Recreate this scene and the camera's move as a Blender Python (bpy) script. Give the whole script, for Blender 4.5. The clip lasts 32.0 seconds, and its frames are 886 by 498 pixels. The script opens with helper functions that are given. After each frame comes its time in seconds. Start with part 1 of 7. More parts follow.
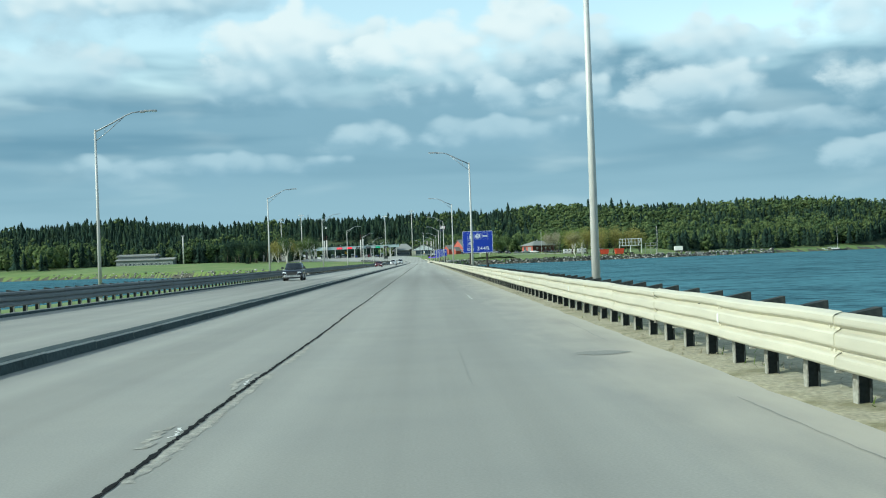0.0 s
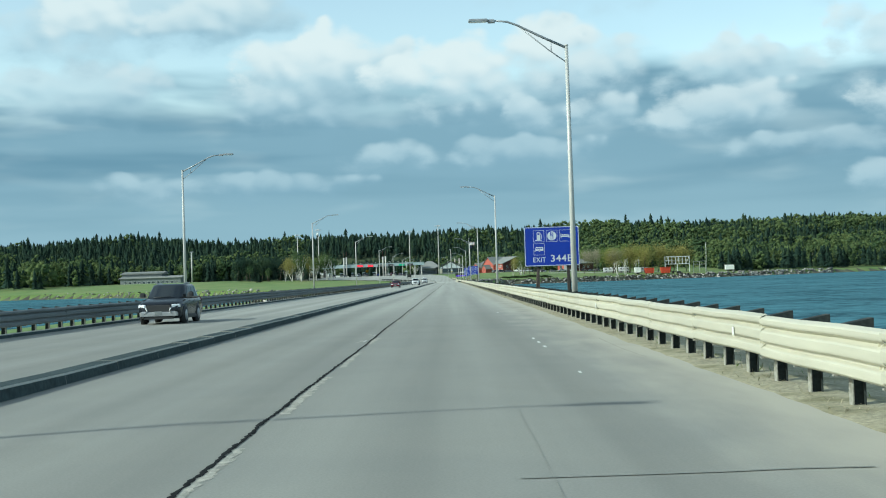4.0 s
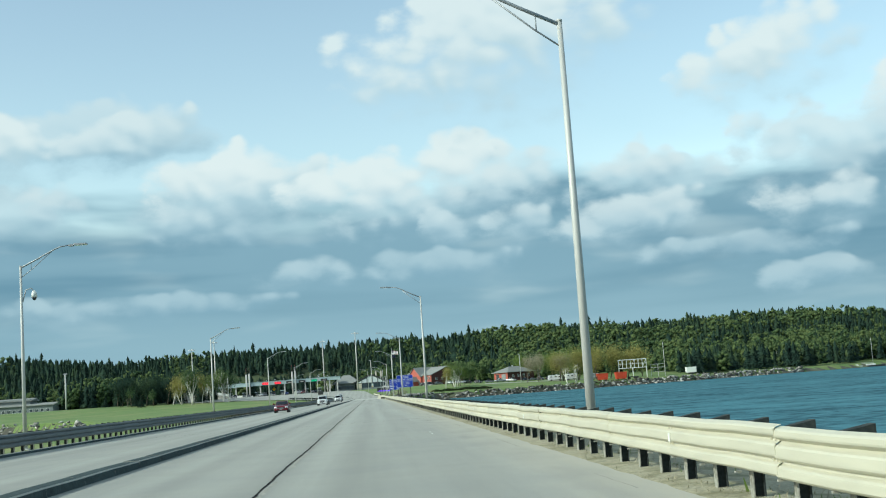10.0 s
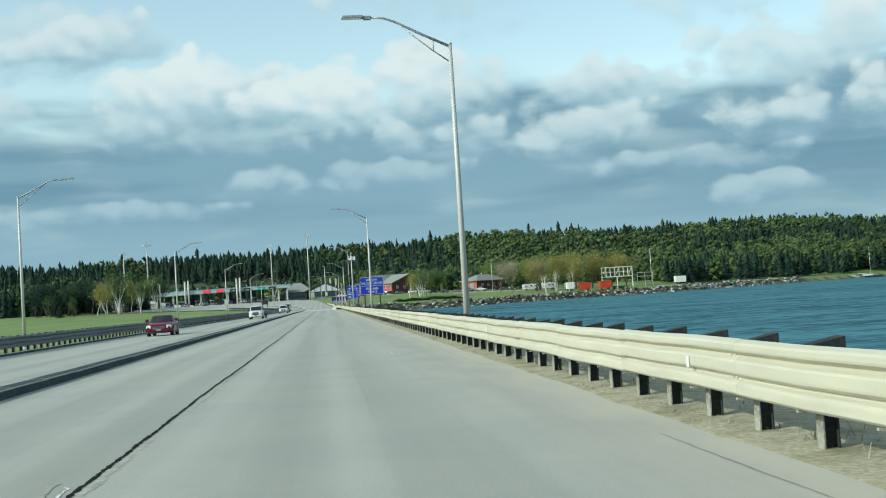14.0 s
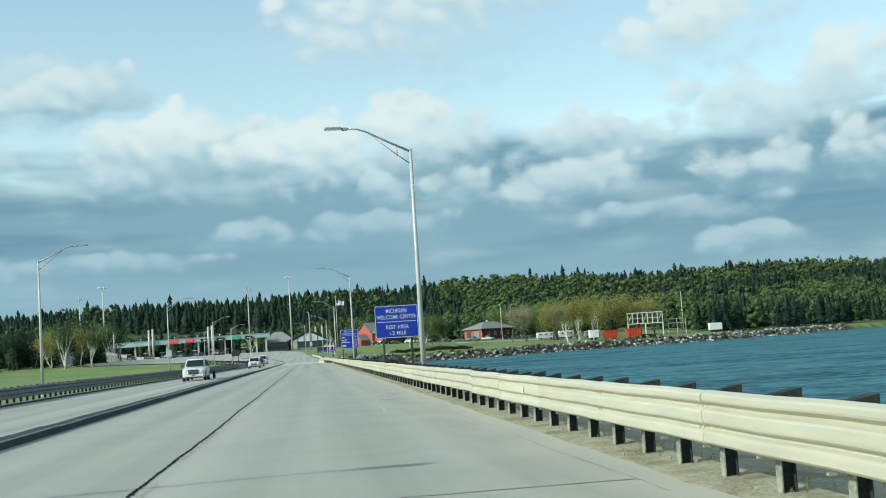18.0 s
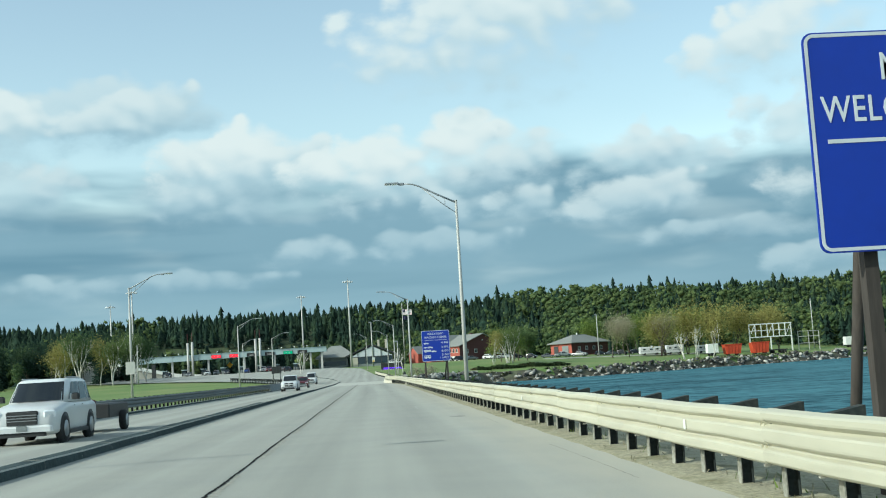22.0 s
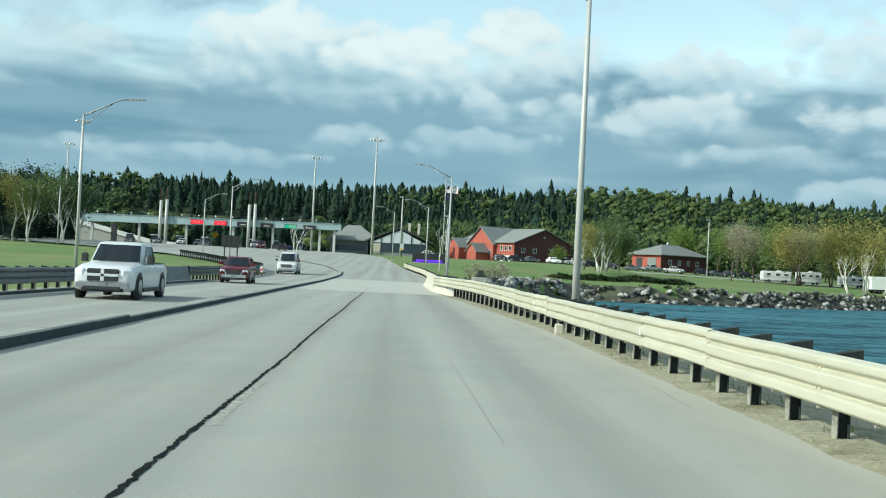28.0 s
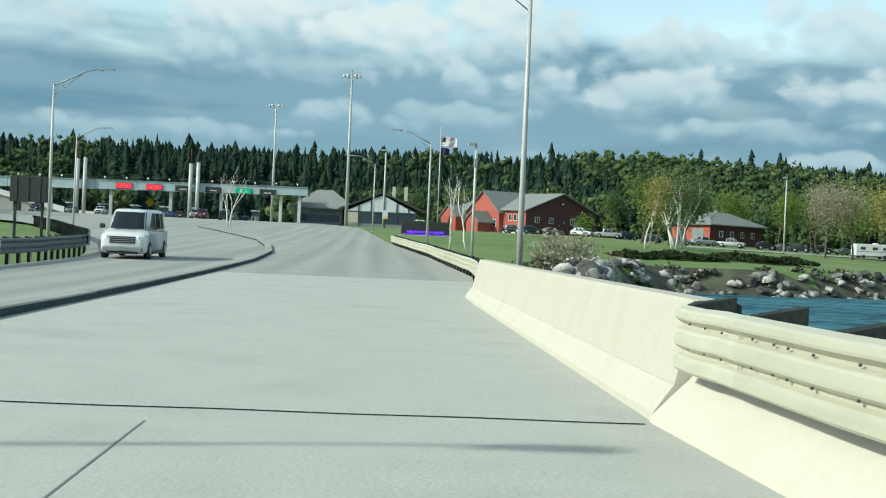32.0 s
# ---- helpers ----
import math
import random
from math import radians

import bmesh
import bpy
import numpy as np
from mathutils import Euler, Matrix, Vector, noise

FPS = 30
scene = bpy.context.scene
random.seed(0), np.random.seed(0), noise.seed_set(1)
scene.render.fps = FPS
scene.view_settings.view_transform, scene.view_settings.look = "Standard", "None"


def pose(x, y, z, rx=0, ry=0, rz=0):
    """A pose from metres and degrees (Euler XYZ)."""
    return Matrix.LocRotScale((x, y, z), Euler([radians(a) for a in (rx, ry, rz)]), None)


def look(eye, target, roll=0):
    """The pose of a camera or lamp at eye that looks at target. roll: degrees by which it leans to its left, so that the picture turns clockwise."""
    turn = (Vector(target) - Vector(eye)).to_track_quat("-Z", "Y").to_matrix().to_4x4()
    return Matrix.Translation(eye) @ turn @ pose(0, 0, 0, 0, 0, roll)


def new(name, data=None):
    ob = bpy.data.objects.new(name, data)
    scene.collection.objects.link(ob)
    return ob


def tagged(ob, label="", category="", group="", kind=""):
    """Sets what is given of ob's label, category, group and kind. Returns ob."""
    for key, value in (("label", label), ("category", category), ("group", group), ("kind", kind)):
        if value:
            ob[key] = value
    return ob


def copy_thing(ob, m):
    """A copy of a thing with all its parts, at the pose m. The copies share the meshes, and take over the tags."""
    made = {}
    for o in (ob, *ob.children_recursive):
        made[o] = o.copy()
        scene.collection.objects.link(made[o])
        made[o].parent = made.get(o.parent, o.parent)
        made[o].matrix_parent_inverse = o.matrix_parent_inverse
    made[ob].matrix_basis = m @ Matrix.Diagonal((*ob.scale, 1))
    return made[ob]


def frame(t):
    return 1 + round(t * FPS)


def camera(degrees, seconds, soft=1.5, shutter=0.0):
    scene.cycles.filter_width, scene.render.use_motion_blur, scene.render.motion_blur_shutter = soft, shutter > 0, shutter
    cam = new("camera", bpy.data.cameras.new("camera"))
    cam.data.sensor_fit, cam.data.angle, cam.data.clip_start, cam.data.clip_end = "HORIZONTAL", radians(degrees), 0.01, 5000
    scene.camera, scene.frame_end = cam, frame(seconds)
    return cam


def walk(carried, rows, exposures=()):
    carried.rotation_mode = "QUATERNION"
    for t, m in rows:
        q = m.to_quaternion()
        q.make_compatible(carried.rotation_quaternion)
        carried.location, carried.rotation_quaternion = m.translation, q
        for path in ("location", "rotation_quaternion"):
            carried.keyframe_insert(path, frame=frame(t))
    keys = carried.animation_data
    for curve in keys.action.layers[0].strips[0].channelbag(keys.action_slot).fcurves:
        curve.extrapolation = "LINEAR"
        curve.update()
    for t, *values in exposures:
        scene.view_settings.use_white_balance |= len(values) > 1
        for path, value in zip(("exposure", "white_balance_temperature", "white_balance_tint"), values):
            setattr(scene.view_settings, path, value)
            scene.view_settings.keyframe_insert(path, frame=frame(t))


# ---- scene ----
cam = camera(41.0, 32.0, soft=1.1)
PATH = [
    (0, (0.220, -0.106, 1.523), (1.063, 49.885, 1.944), -2.06),
    (0.5, (0.181, 7.437, 1.507), (1.066, 57.410, 2.905), -1.94),
    (1, (0.119, 14.988, 1.497), (0.717, 64.960, 3.086), -1.77),
    (1.5, (0.048, 22.533, 1.492), (0.171, 72.502, 3.259), -1.41),
    (2, (-0.013, 30.078, 1.491), (-0.267, 80.037, 3.508), -1.11),
    (2.5, (-0.042, 37.647, 1.494), (-1.317, 87.587, 3.583), -1.67),
    (4.5, (0.068, 69.067, 1.502), (0.366, 119.054, 2.601), -1.99),
    (5, (0.101, 76.962, 1.499), (1.112, 126.926, 3.125), -2.20),
    (5.5, (0.105, 84.831, 1.495), (2.214, 134.724, 3.990), -2.70),
    (6, (0.085, 92.673, 1.493), (2.854, 142.508, 4.467), -3.38),
    (6.5, (0.041, 100.487, 1.496), (2.521, 150.303, 4.996), -4.22),
    (7, (-0.003, 108.342, 1.501), (2.840, 158.109, 5.396), -4.53),
    (7.5, (-0.034, 116.244, 1.503), (3.068, 165.992, 5.443), -4.14),
    (8, (-0.058, 124.210, 1.503), (3.156, 173.932, 5.668), -4.06),
    (8.5, (-0.075, 132.227, 1.501), (3.826, 181.892, 5.765), -4.13),
    (9, (-0.086, 140.274, 1.499), (4.191, 189.877, 6.108), -3.85),
    (9.5, (-0.096, 148.352, 1.497), (3.786, 197.918, 6.800), -3.63),
    (10, (-0.070, 156.487, 1.498), (3.323, 206.024, 7.375), -3.94),
    (10.5, (-0.030, 164.647, 1.500), (3.198, 214.165, 7.631), -3.55),
    (11, (0.022, 172.858, 1.502), (3.022, 222.407, 7.487), -3.00),
    (11.5, (0.071, 181.144, 1.503), (3.763, 230.701, 7.017), -2.61),
    (12, (0.117, 189.499, 1.504), (3.623, 239.233, 5.287), -3.48),
    (12.5, (0.158, 197.938, 1.502), (2.677, 247.824, 3.751), -3.92),
    (13, (0.169, 206.433, 1.496), (2.241, 256.334, 3.857), -3.66),
    (13.5, (0.194, 214.893, 1.488), (3.619, 264.723, 3.777), -3.65),
    (14, (0.211, 223.370, 1.479), (5.275, 273.072, 3.503), -3.61),
    (14.5, (0.227, 231.866, 1.480), (5.231, 281.566, 3.673), -3.47),
    (16.5, (0.206, 266.719, 1.555), (5.172, 316.365, 4.819), -3.14),
    (17, (0.173, 275.377, 1.554), (4.885, 324.998, 5.488), -3.26),
    (17.5, (0.151, 284.024, 1.533), (5.655, 333.556, 5.568), -3.76),
    (18, (0.141, 292.679, 1.508), (5.966, 342.166, 5.642), -3.72),
    (18.5, (0.147, 301.357, 1.488), (5.454, 350.871, 5.980), -3.60),
    (19, (0.165, 310.072, 1.477), (4.678, 359.647, 6.156), -3.87),
    (19.5, (0.193, 318.829, 1.483), (4.882, 368.433, 5.654), -4.20),
    (20, (0.232, 327.609, 1.495), (4.880, 377.220, 5.636), -4.76),
    (20.5, (0.266, 336.408, 1.504), (4.179, 386.040, 6.125), -5.00),
    (21, (0.268, 345.235, 1.506), (3.763, 394.880, 6.322), -4.19),
    (21.5, (0.256, 354.059, 1.492), (3.560, 403.717, 6.307), -3.53),
    (22, (0.241, 362.888, 1.471), (3.499, 412.525, 6.527), -3.47),
    (22.5, (0.209, 371.771, 1.448), (3.232, 421.385, 6.856), -3.42),
    (23, (0.140, 380.731, 1.432), (2.129, 430.420, 6.636), -2.87),
    (23.5, (0.045, 389.643, 1.444), (0.594, 439.463, 5.642), -0.96),
    (24, (0.004, 398.350, 1.464), (0.862, 448.290, 3.756), -0.02),
    (24.5, (-0.019, 406.973, 1.491), (0.752, 456.942, 3.070), 0.98),
    (26.5, (0.009, 442.257, 1.512), (1.057, 492.229, 2.818), 1.61),
    (27, (-0.106, 450.850, 1.528), (1.856, 500.784, 3.197), 1.13),
    (27.5, (-0.227, 459.424, 1.545), (1.886, 509.357, 3.046), 1.84),
    (28, (-0.318, 467.969, 1.560), (1.649, 517.923, 2.375), 2.83),
    (28.5, (-0.328, 476.483, 1.554), (0.924, 526.465, 2.036), 3.30),
    (29, (-0.294, 485.002, 1.540), (1.627, 534.964, 1.806), 2.60),
    (29.5, (-0.236, 493.519, 1.525), (2.708, 543.432, 1.344), 2.03),
    (30, (-0.151, 502.014, 1.508), (3.391, 551.889, 1.519), 1.76),
    (30.5, (-0.003, 510.493, 1.483), (4.067, 560.327, 1.597), 2.20),
    (31, (0.053, 519.067, 1.460), (4.463, 568.872, 1.312), 2.27),
    (31.5, (-0.068, 527.820, 1.454), (3.734, 577.674, 1.110), 2.76),
    (32, (-0.329, 536.831, 1.456), (2.471, 586.752, 1.236), 2.50),
]
walk(cam, [(t, look(eye, target, roll)) for t, eye, target, roll in PATH],
     exposures=[(0.0, 0.37, 5600, -5), (2.0, 0.33, 5600, -5), (6.0, 0.28, 5650, -5), (9.0, 0.36, 5850, -3), (11.0, 0.2, 5600, -5), (13.0, 0.22, 5750, -4), (17.0, 0.27, 5750, -4), (19.0, 0.22, 5750, -4), (20.0, 0.15, 5750, -4), (22.0, 0.28, 5750, -4),
                (24.0, 0.2, 5750, -4), (27.0, 0.36, 5750, -4), (29.0, 0.34, 5750, -4), (30.0, 0.38, 5750, -4), (31.0, 0.28, 5750, -4), (32.0, 0.27, 5750, -4)])

# ---- world and sun ----
SUN_ELEV, SUN_AZ = radians(30), radians(-112)      # azimuth clockwise from +y
world = bpy.data.worlds.new("world")
scene.world = world
world.use_nodes = True


def sky_nodes():
    nt = world.node_tree
    N, Lk = nt.nodes, nt.links
    N.clear()

    def node(kind, **kw):
        n = N.new(kind)
        for k, v in kw.items():
            n.inputs[k].default_value = v
        return n

    def math_(op, a, b=None, c=None, clamp=False):
        n = N.new("ShaderNodeMath")
        n.operation, n.use_clamp = op, clamp
        for i, v in enumerate((a, b, c)):
            if v is None:
                continue
            if isinstance(v, (int, float)):
                n.inputs[i].default_value = v
            else:
                Lk.new(v, n.inputs[i])
        return n.outputs[0]

    def ramp(v, lo, hi):
        n = N.new("ShaderNodeMapRange")
        n.interpolation_type = "SMOOTHSTEP"
        Lk.new(v, n.inputs[0])
        n.inputs[1].default_value, n.inputs[2].default_value = lo, hi
        return n.outputs[0]

    def mix(f, a, b):
        n = N.new("ShaderNodeMix")
        n.data_type = "RGBA"
        for s, v in ((0, f), (6, a), (7, b)):
            if isinstance(v, (int, float)):
                n.inputs[s].default_value = v
            elif isinstance(v, tuple):
                n.inputs[s].default_value = (*v, 1)
            else:
                Lk.new(v, n.inputs[s])
        return n.outputs[2]

    tc = N.new("ShaderNodeTexCoord")
    sep = N.new("ShaderNodeSeparateXYZ")
    Lk.new(tc.outputs["Generated"], sep.inputs[0])
    X, Y, Z = sep.outputs
    az = math_("MULTIPLY", math_("ARCTAN2", X, Y), 57.2958)
    el = math_("MULTIPLY", math_("ARCSINE", Z), 57.2958)

    def noise_at(du, dv, sx, sy, scale, detail, rough, dist=0.0, seed=0.0):
        u = math_("MULTIPLY", math_("ADD", az, du), sx)
        v = math_("MULTIPLY", math_("ADD", el, dv), sy)
        c = N.new("ShaderNodeCombineXYZ")
        Lk.new(u, c.inputs[0]), Lk.new(v, c.inputs[1])
        c.inputs[2].default_value = seed
        n = node("ShaderNodeTexNoise", Scale=scale, Detail=detail, Roughness=rough, Distortion=dist)
        Lk.new(c.outputs[0], n.inputs["Vector"])
        return n.outputs["Fac"]

    def billows(da, de):
        """Rounded swellings of several sizes, 0 in the creases and 1 on the bulges."""
        total = None
        for sx, sy, k, seed in ((0.36, 0.52, 0.52, 3.0), (0.85, 1.15, 0.48, 8.0)):
            c = N.new("ShaderNodeCombineXYZ")
            Lk.new(math_("MULTIPLY", math_("ADD", A0, da), sx), c.inputs[0])
            Lk.new(math_("MULTIPLY", math_("ADD", E0, de), sy), c.inputs[1])
            c.inputs[2].default_value = seed
            n = N.new("ShaderNodeTexVoronoi")
            n.feature = "SMOOTH_F1"
            n.inputs["Scale"].default_value, n.inputs["Smoothness"].default_value = 1.0, 0.55
            Lk.new(c.outputs[0], n.inputs["Vector"])
            h = math_("MULTIPLY_ADD", n.outputs["Distance"], -1.25 * k, k)
            total = h if total is None else math_("ADD", total, h)
        return total

    # directions bent by slow noise, so that no cell or rim runs straight
    A0 = math_("MULTIPLY_ADD", math_("SUBTRACT", noise_at(0, 0, 0.16, 0.26, 1.6, 3, 0.5, 0.0, 3.0), 0.5), 2.0, az)
    E0 = math_("MULTIPLY_ADD", math_("SUBTRACT", noise_at(0, 0, 0.20, 0.34, 1.6, 3, 0.5, 0.0, 6.0), 0.5), 1.0, el)

    sky = N.new("ShaderNodeTexSky")
    sky.sky_type, sky.sun_disc = "NISHITA", False
    sky.sun_elevation, sky.sun_rotation = SUN_ELEV, SUN_AZ
    blue = mix(1.0, (0, 0, 0), sky.outputs[0])
    n = blue.node
    n.blend_type = "MULTIPLY"
    n.inputs[6].default_value = (0.232, 0.192, 0.151, 1)
    # pale veil that thickens downwards
    veil = noise_at(0, 0, 0.05, 0.12, 1.4, 4, 0.5, 0.2, 2.0)
    veil = math_("MULTIPLY", ramp(veil, 0.25, 0.75), ramp(el, 20.0, 7.0))
    blue = mix(math_("MULTIPLY_ADD", veil, 0.36, 0.03), blue, (0.46, 0.61, 0.67))

    # the layered deck near the horizon
    deck = noise_at(0, 0, 0.035, 0.42, 1.3, 3, 0.45, 0.25, 1.0)
    deck_lit = noise_at(0, 0, 0.095, 0.42, 1.5, 3, 0.42, 0.25, 5.0)
    deck_col = mix(ramp(deck, 0.34, 0.62), (0.152, 0.252, 0.318), (0.225, 0.330, 0.390))
    deck_col = mix(math_("MULTIPLY", ramp(deck_lit, 0.50, 0.78), 0.50), deck_col, (0.52, 0.57, 0.57))
    deck_col = mix(math_("MULTIPLY", ramp(el, 6.5, 1.5), 0.66), deck_col, (0.315, 0.42, 0.46))
    edge = math_("MULTIPLY_ADD", math_("SUBTRACT", deck_lit, 0.5), 5.0, el)
    col = mix(ramp(edge, 10.4, 8.0), blue, deck_col)

    # heaped clouds one behind another: pale swelling tops, grey-blue flat bases
    swell = billows(0.0, 0.0)
    relief = math_("SUBTRACT", swell, billows(0.35, 0.40))
    wisps = noise_at(0, 0, 0.9, 1.5, 1.6, 4, 0.6, 0.2, 11.0)
    rough = math_("MULTIPLY_ADD", math_("SUBTRACT", wisps, 0.5), 0.5, math_("MULTIPLY", math_("SUBTRACT", swell, 0.5), 1.5))
    A1 = math_("MULTIPLY_ADD", math_("SUBTRACT", wisps, 0.5), 0.5, A0)
    E1 = math_("MULTIPLY_ADD", math_("SUBTRACT", wisps, 0.5), 0.35, E0)
    for a, top, base, w, tilt, lit in BANKS + HEAPS + ROWS:
        x = math_("DIVIDE", math_("SUBTRACT", A1, a), w)
        y = math_("MULTIPLY_ADD", x, -tilt, math_("SUBTRACT", E1, base))
        y = math_("DIVIDE", y, top - base)                       # 0 at the base, 1 at the crown
        up, dn = math_("MAXIMUM", math_("SUBTRACT", y, 0.25), 0.0), math_("MINIMUM", math_("SUBTRACT", y, 0.25), 0.0)
        xx = math_("MULTIPLY", x, x)
        r = math_("MULTIPLY_ADD", xx, math_("MULTIPLY_ADD", xx, 0.6, 0.4), math_("MULTIPLY_ADD", math_("MULTIPLY", up, up), 1.75, math_("MULTIPLY", math_("MULTIPLY", dn, dn), 1.6)))
        body = math_("SUBTRACT", math_("MULTIPLY_ADD", rough, 1.0, 1.1), r)
        crisp = math_("MULTIPLY_ADD", math_("MINIMUM", math_("MAXIMUM", y, 0.0), 1.0), 1.5, 0.5)
        cover = ramp(math_("MULTIPLY", body, crisp), 0.0, 0.9)
        light = math_("MULTIPLY_ADD", relief, 0.55, math_("MULTIPLY_ADD", y, 0.75, math_("MULTIPLY_ADD", x, -0.08, 0.5 * lit - 0.25)))
        shade = mix(ramp(light, -0.25, 0.40), CLOUD_MID if top > 13 and lit > 0.8 else CLOUD_BASE, CLOUD_MID)
        shade = mix(math_("MULTIPLY", ramp(light, 0.08, 0.75), min(lit, 1.0)), shade, CLOUD_TOP)
        col = mix(math_("MULTIPLY", cover, 0.55 + 0.42 * min(lit, 1.0)), col, shade)
    # farther round the sky, out of sight: broken cloud of the same kind
    rest = noise_at(0, 0, 0.045, 0.09, 1.6, 6, 0.55, 0.2, 7.0)
    away = ramp(math_("ABSOLUTE", math_("SUBTRACT", az, 4.0)), 34.0, 42.0)
    high = ramp(el, 19.0, 24.0)
    out = math_("MAXIMUM", away, high)
    col = mix(math_("MULTIPLY", math_("MULTIPLY", out, ramp(rest, 0.42, 0.62)), 0.75), col, (0.55, 0.62, 0.64))
    bg = N.new("ShaderNodeBackground")
    Lk.new(col, bg.inputs[0])
    bg.inputs[1].default_value = 1.0
    o = N.new("ShaderNodeOutputWorld")
    Lk.new(bg.outputs[0], o.inputs[0])


CLOUD_BASE, CLOUD_MID, CLOUD_TOP = (0.245, 0.352, 0.418), (0.46, 0.54, 0.57), (0.70, 0.695, 0.665)
# broad grey banks behind: azimuth, elevation of the crown and the base, half width, rise towards the right, whiteness
BANKS = [
    (-5.8, 11.6, 7.6, 5.4, 0.0, 0.35), (3.0, 10.6, 7.9, 6.0, 0.0, 0.35), (13.5, 10.4, 8.3, 4.6, 0.0, 0.4), (22.2, 12.4, 8.3, 5.6, 0.3, 0.62),
    (-17.5, 10.6, 8.0, 5.5, 0.0, 0.4), (-14.0, 14.2, 11.3, 8.0, 0.7, 0.45), (34.0, 12.5, 8.0, 7.0, 0.0, 0.5), (-32.0, 12.0, 8.0, 9.0, 0.0, 0.5),
]
# bright heaped tops
HEAPS = [
    (-11.0, 13.9, 11.9, 4.2, 0.9, 0.7), (-16.8, 13.9, 11.6, 2.4, 0.0, 0.9), (-8.3, 11.8, 9.2, 2.1, 0.0, 0.95), (-5.6, 12.6, 9.4, 2.0, 0.0, 1.0),
    (-3.0, 12.1, 9.8, 1.8, 0.0, 0.85), (1.6, 12.1, 8.8, 4.2, 0.6, 1.0), (5.0, 12.9, 9.2, 3.0, 0.0, 1.0), (-2.2, 10.8, 8.9, 2.4, 0.2, 1.0),
    (8.2, 11.3, 9.0, 2.4, 0.0, 0.7), (12.9, 11.3, 8.9, 2.8, 0.0, 0.75), (18.7, 12.4, 10.4, 1.2, 0.5, 0.8), (26.6, 13.9, 11.2, 2.9, 0.2, 1.0),
]
# the high pair, and the lower rows of puffs
ROWS = [
    (7.0, 20.0, 14.5, 8.6, 0.9, 0.9), (19.9, 16.6, 13.2, 5.0, 0.7, 0.95), (13.3, 9.1, 6.7, 4.0, 0.15, 0.66), (21.8, 9.0, 6.7, 3.2, 0.1, 0.72),
    (26.6, 9.4, 7.0, 1.9, 0.0, 0.7), (7.5, 8.9, 6.9, 2.2, 0.0, 0.5), (4.6, 8.9, 7.1, 1.9, 0.0, 0.4), (-14.5, 10.6, 8.9, 1.8, 0.0, 0.55),
    (-2.5, 6.9, 5.4, 3.7, 0.0, 0.3), (3.2, 6.9, 5.4, 5.2, 0.0, 0.12), (21.6, 5.0, 3.5, 3.0, 0.0, 0.3), (-10.7, 5.6, 4.2, 7.5, 0.0, 0.08),
    (17.6, 6.6, 5.2, 6.0, 0.0, 0.2),
]
sky_nodes()

sun = new("sun", bpy.data.lights.new("sun", "SUN"))
sun.data.energy, sun.data.angle, sun.data.color = 3.6, radians(0.55), (1.0, 0.93, 0.80)
SUN_DIR = Vector((math.sin(SUN_AZ) * math.cos(SUN_ELEV), math.cos(SUN_AZ) * math.cos(SUN_ELEV), math.sin(SUN_ELEV)))
sun.matrix_world = look(SUN_DIR * 50, (0, 0, 0))

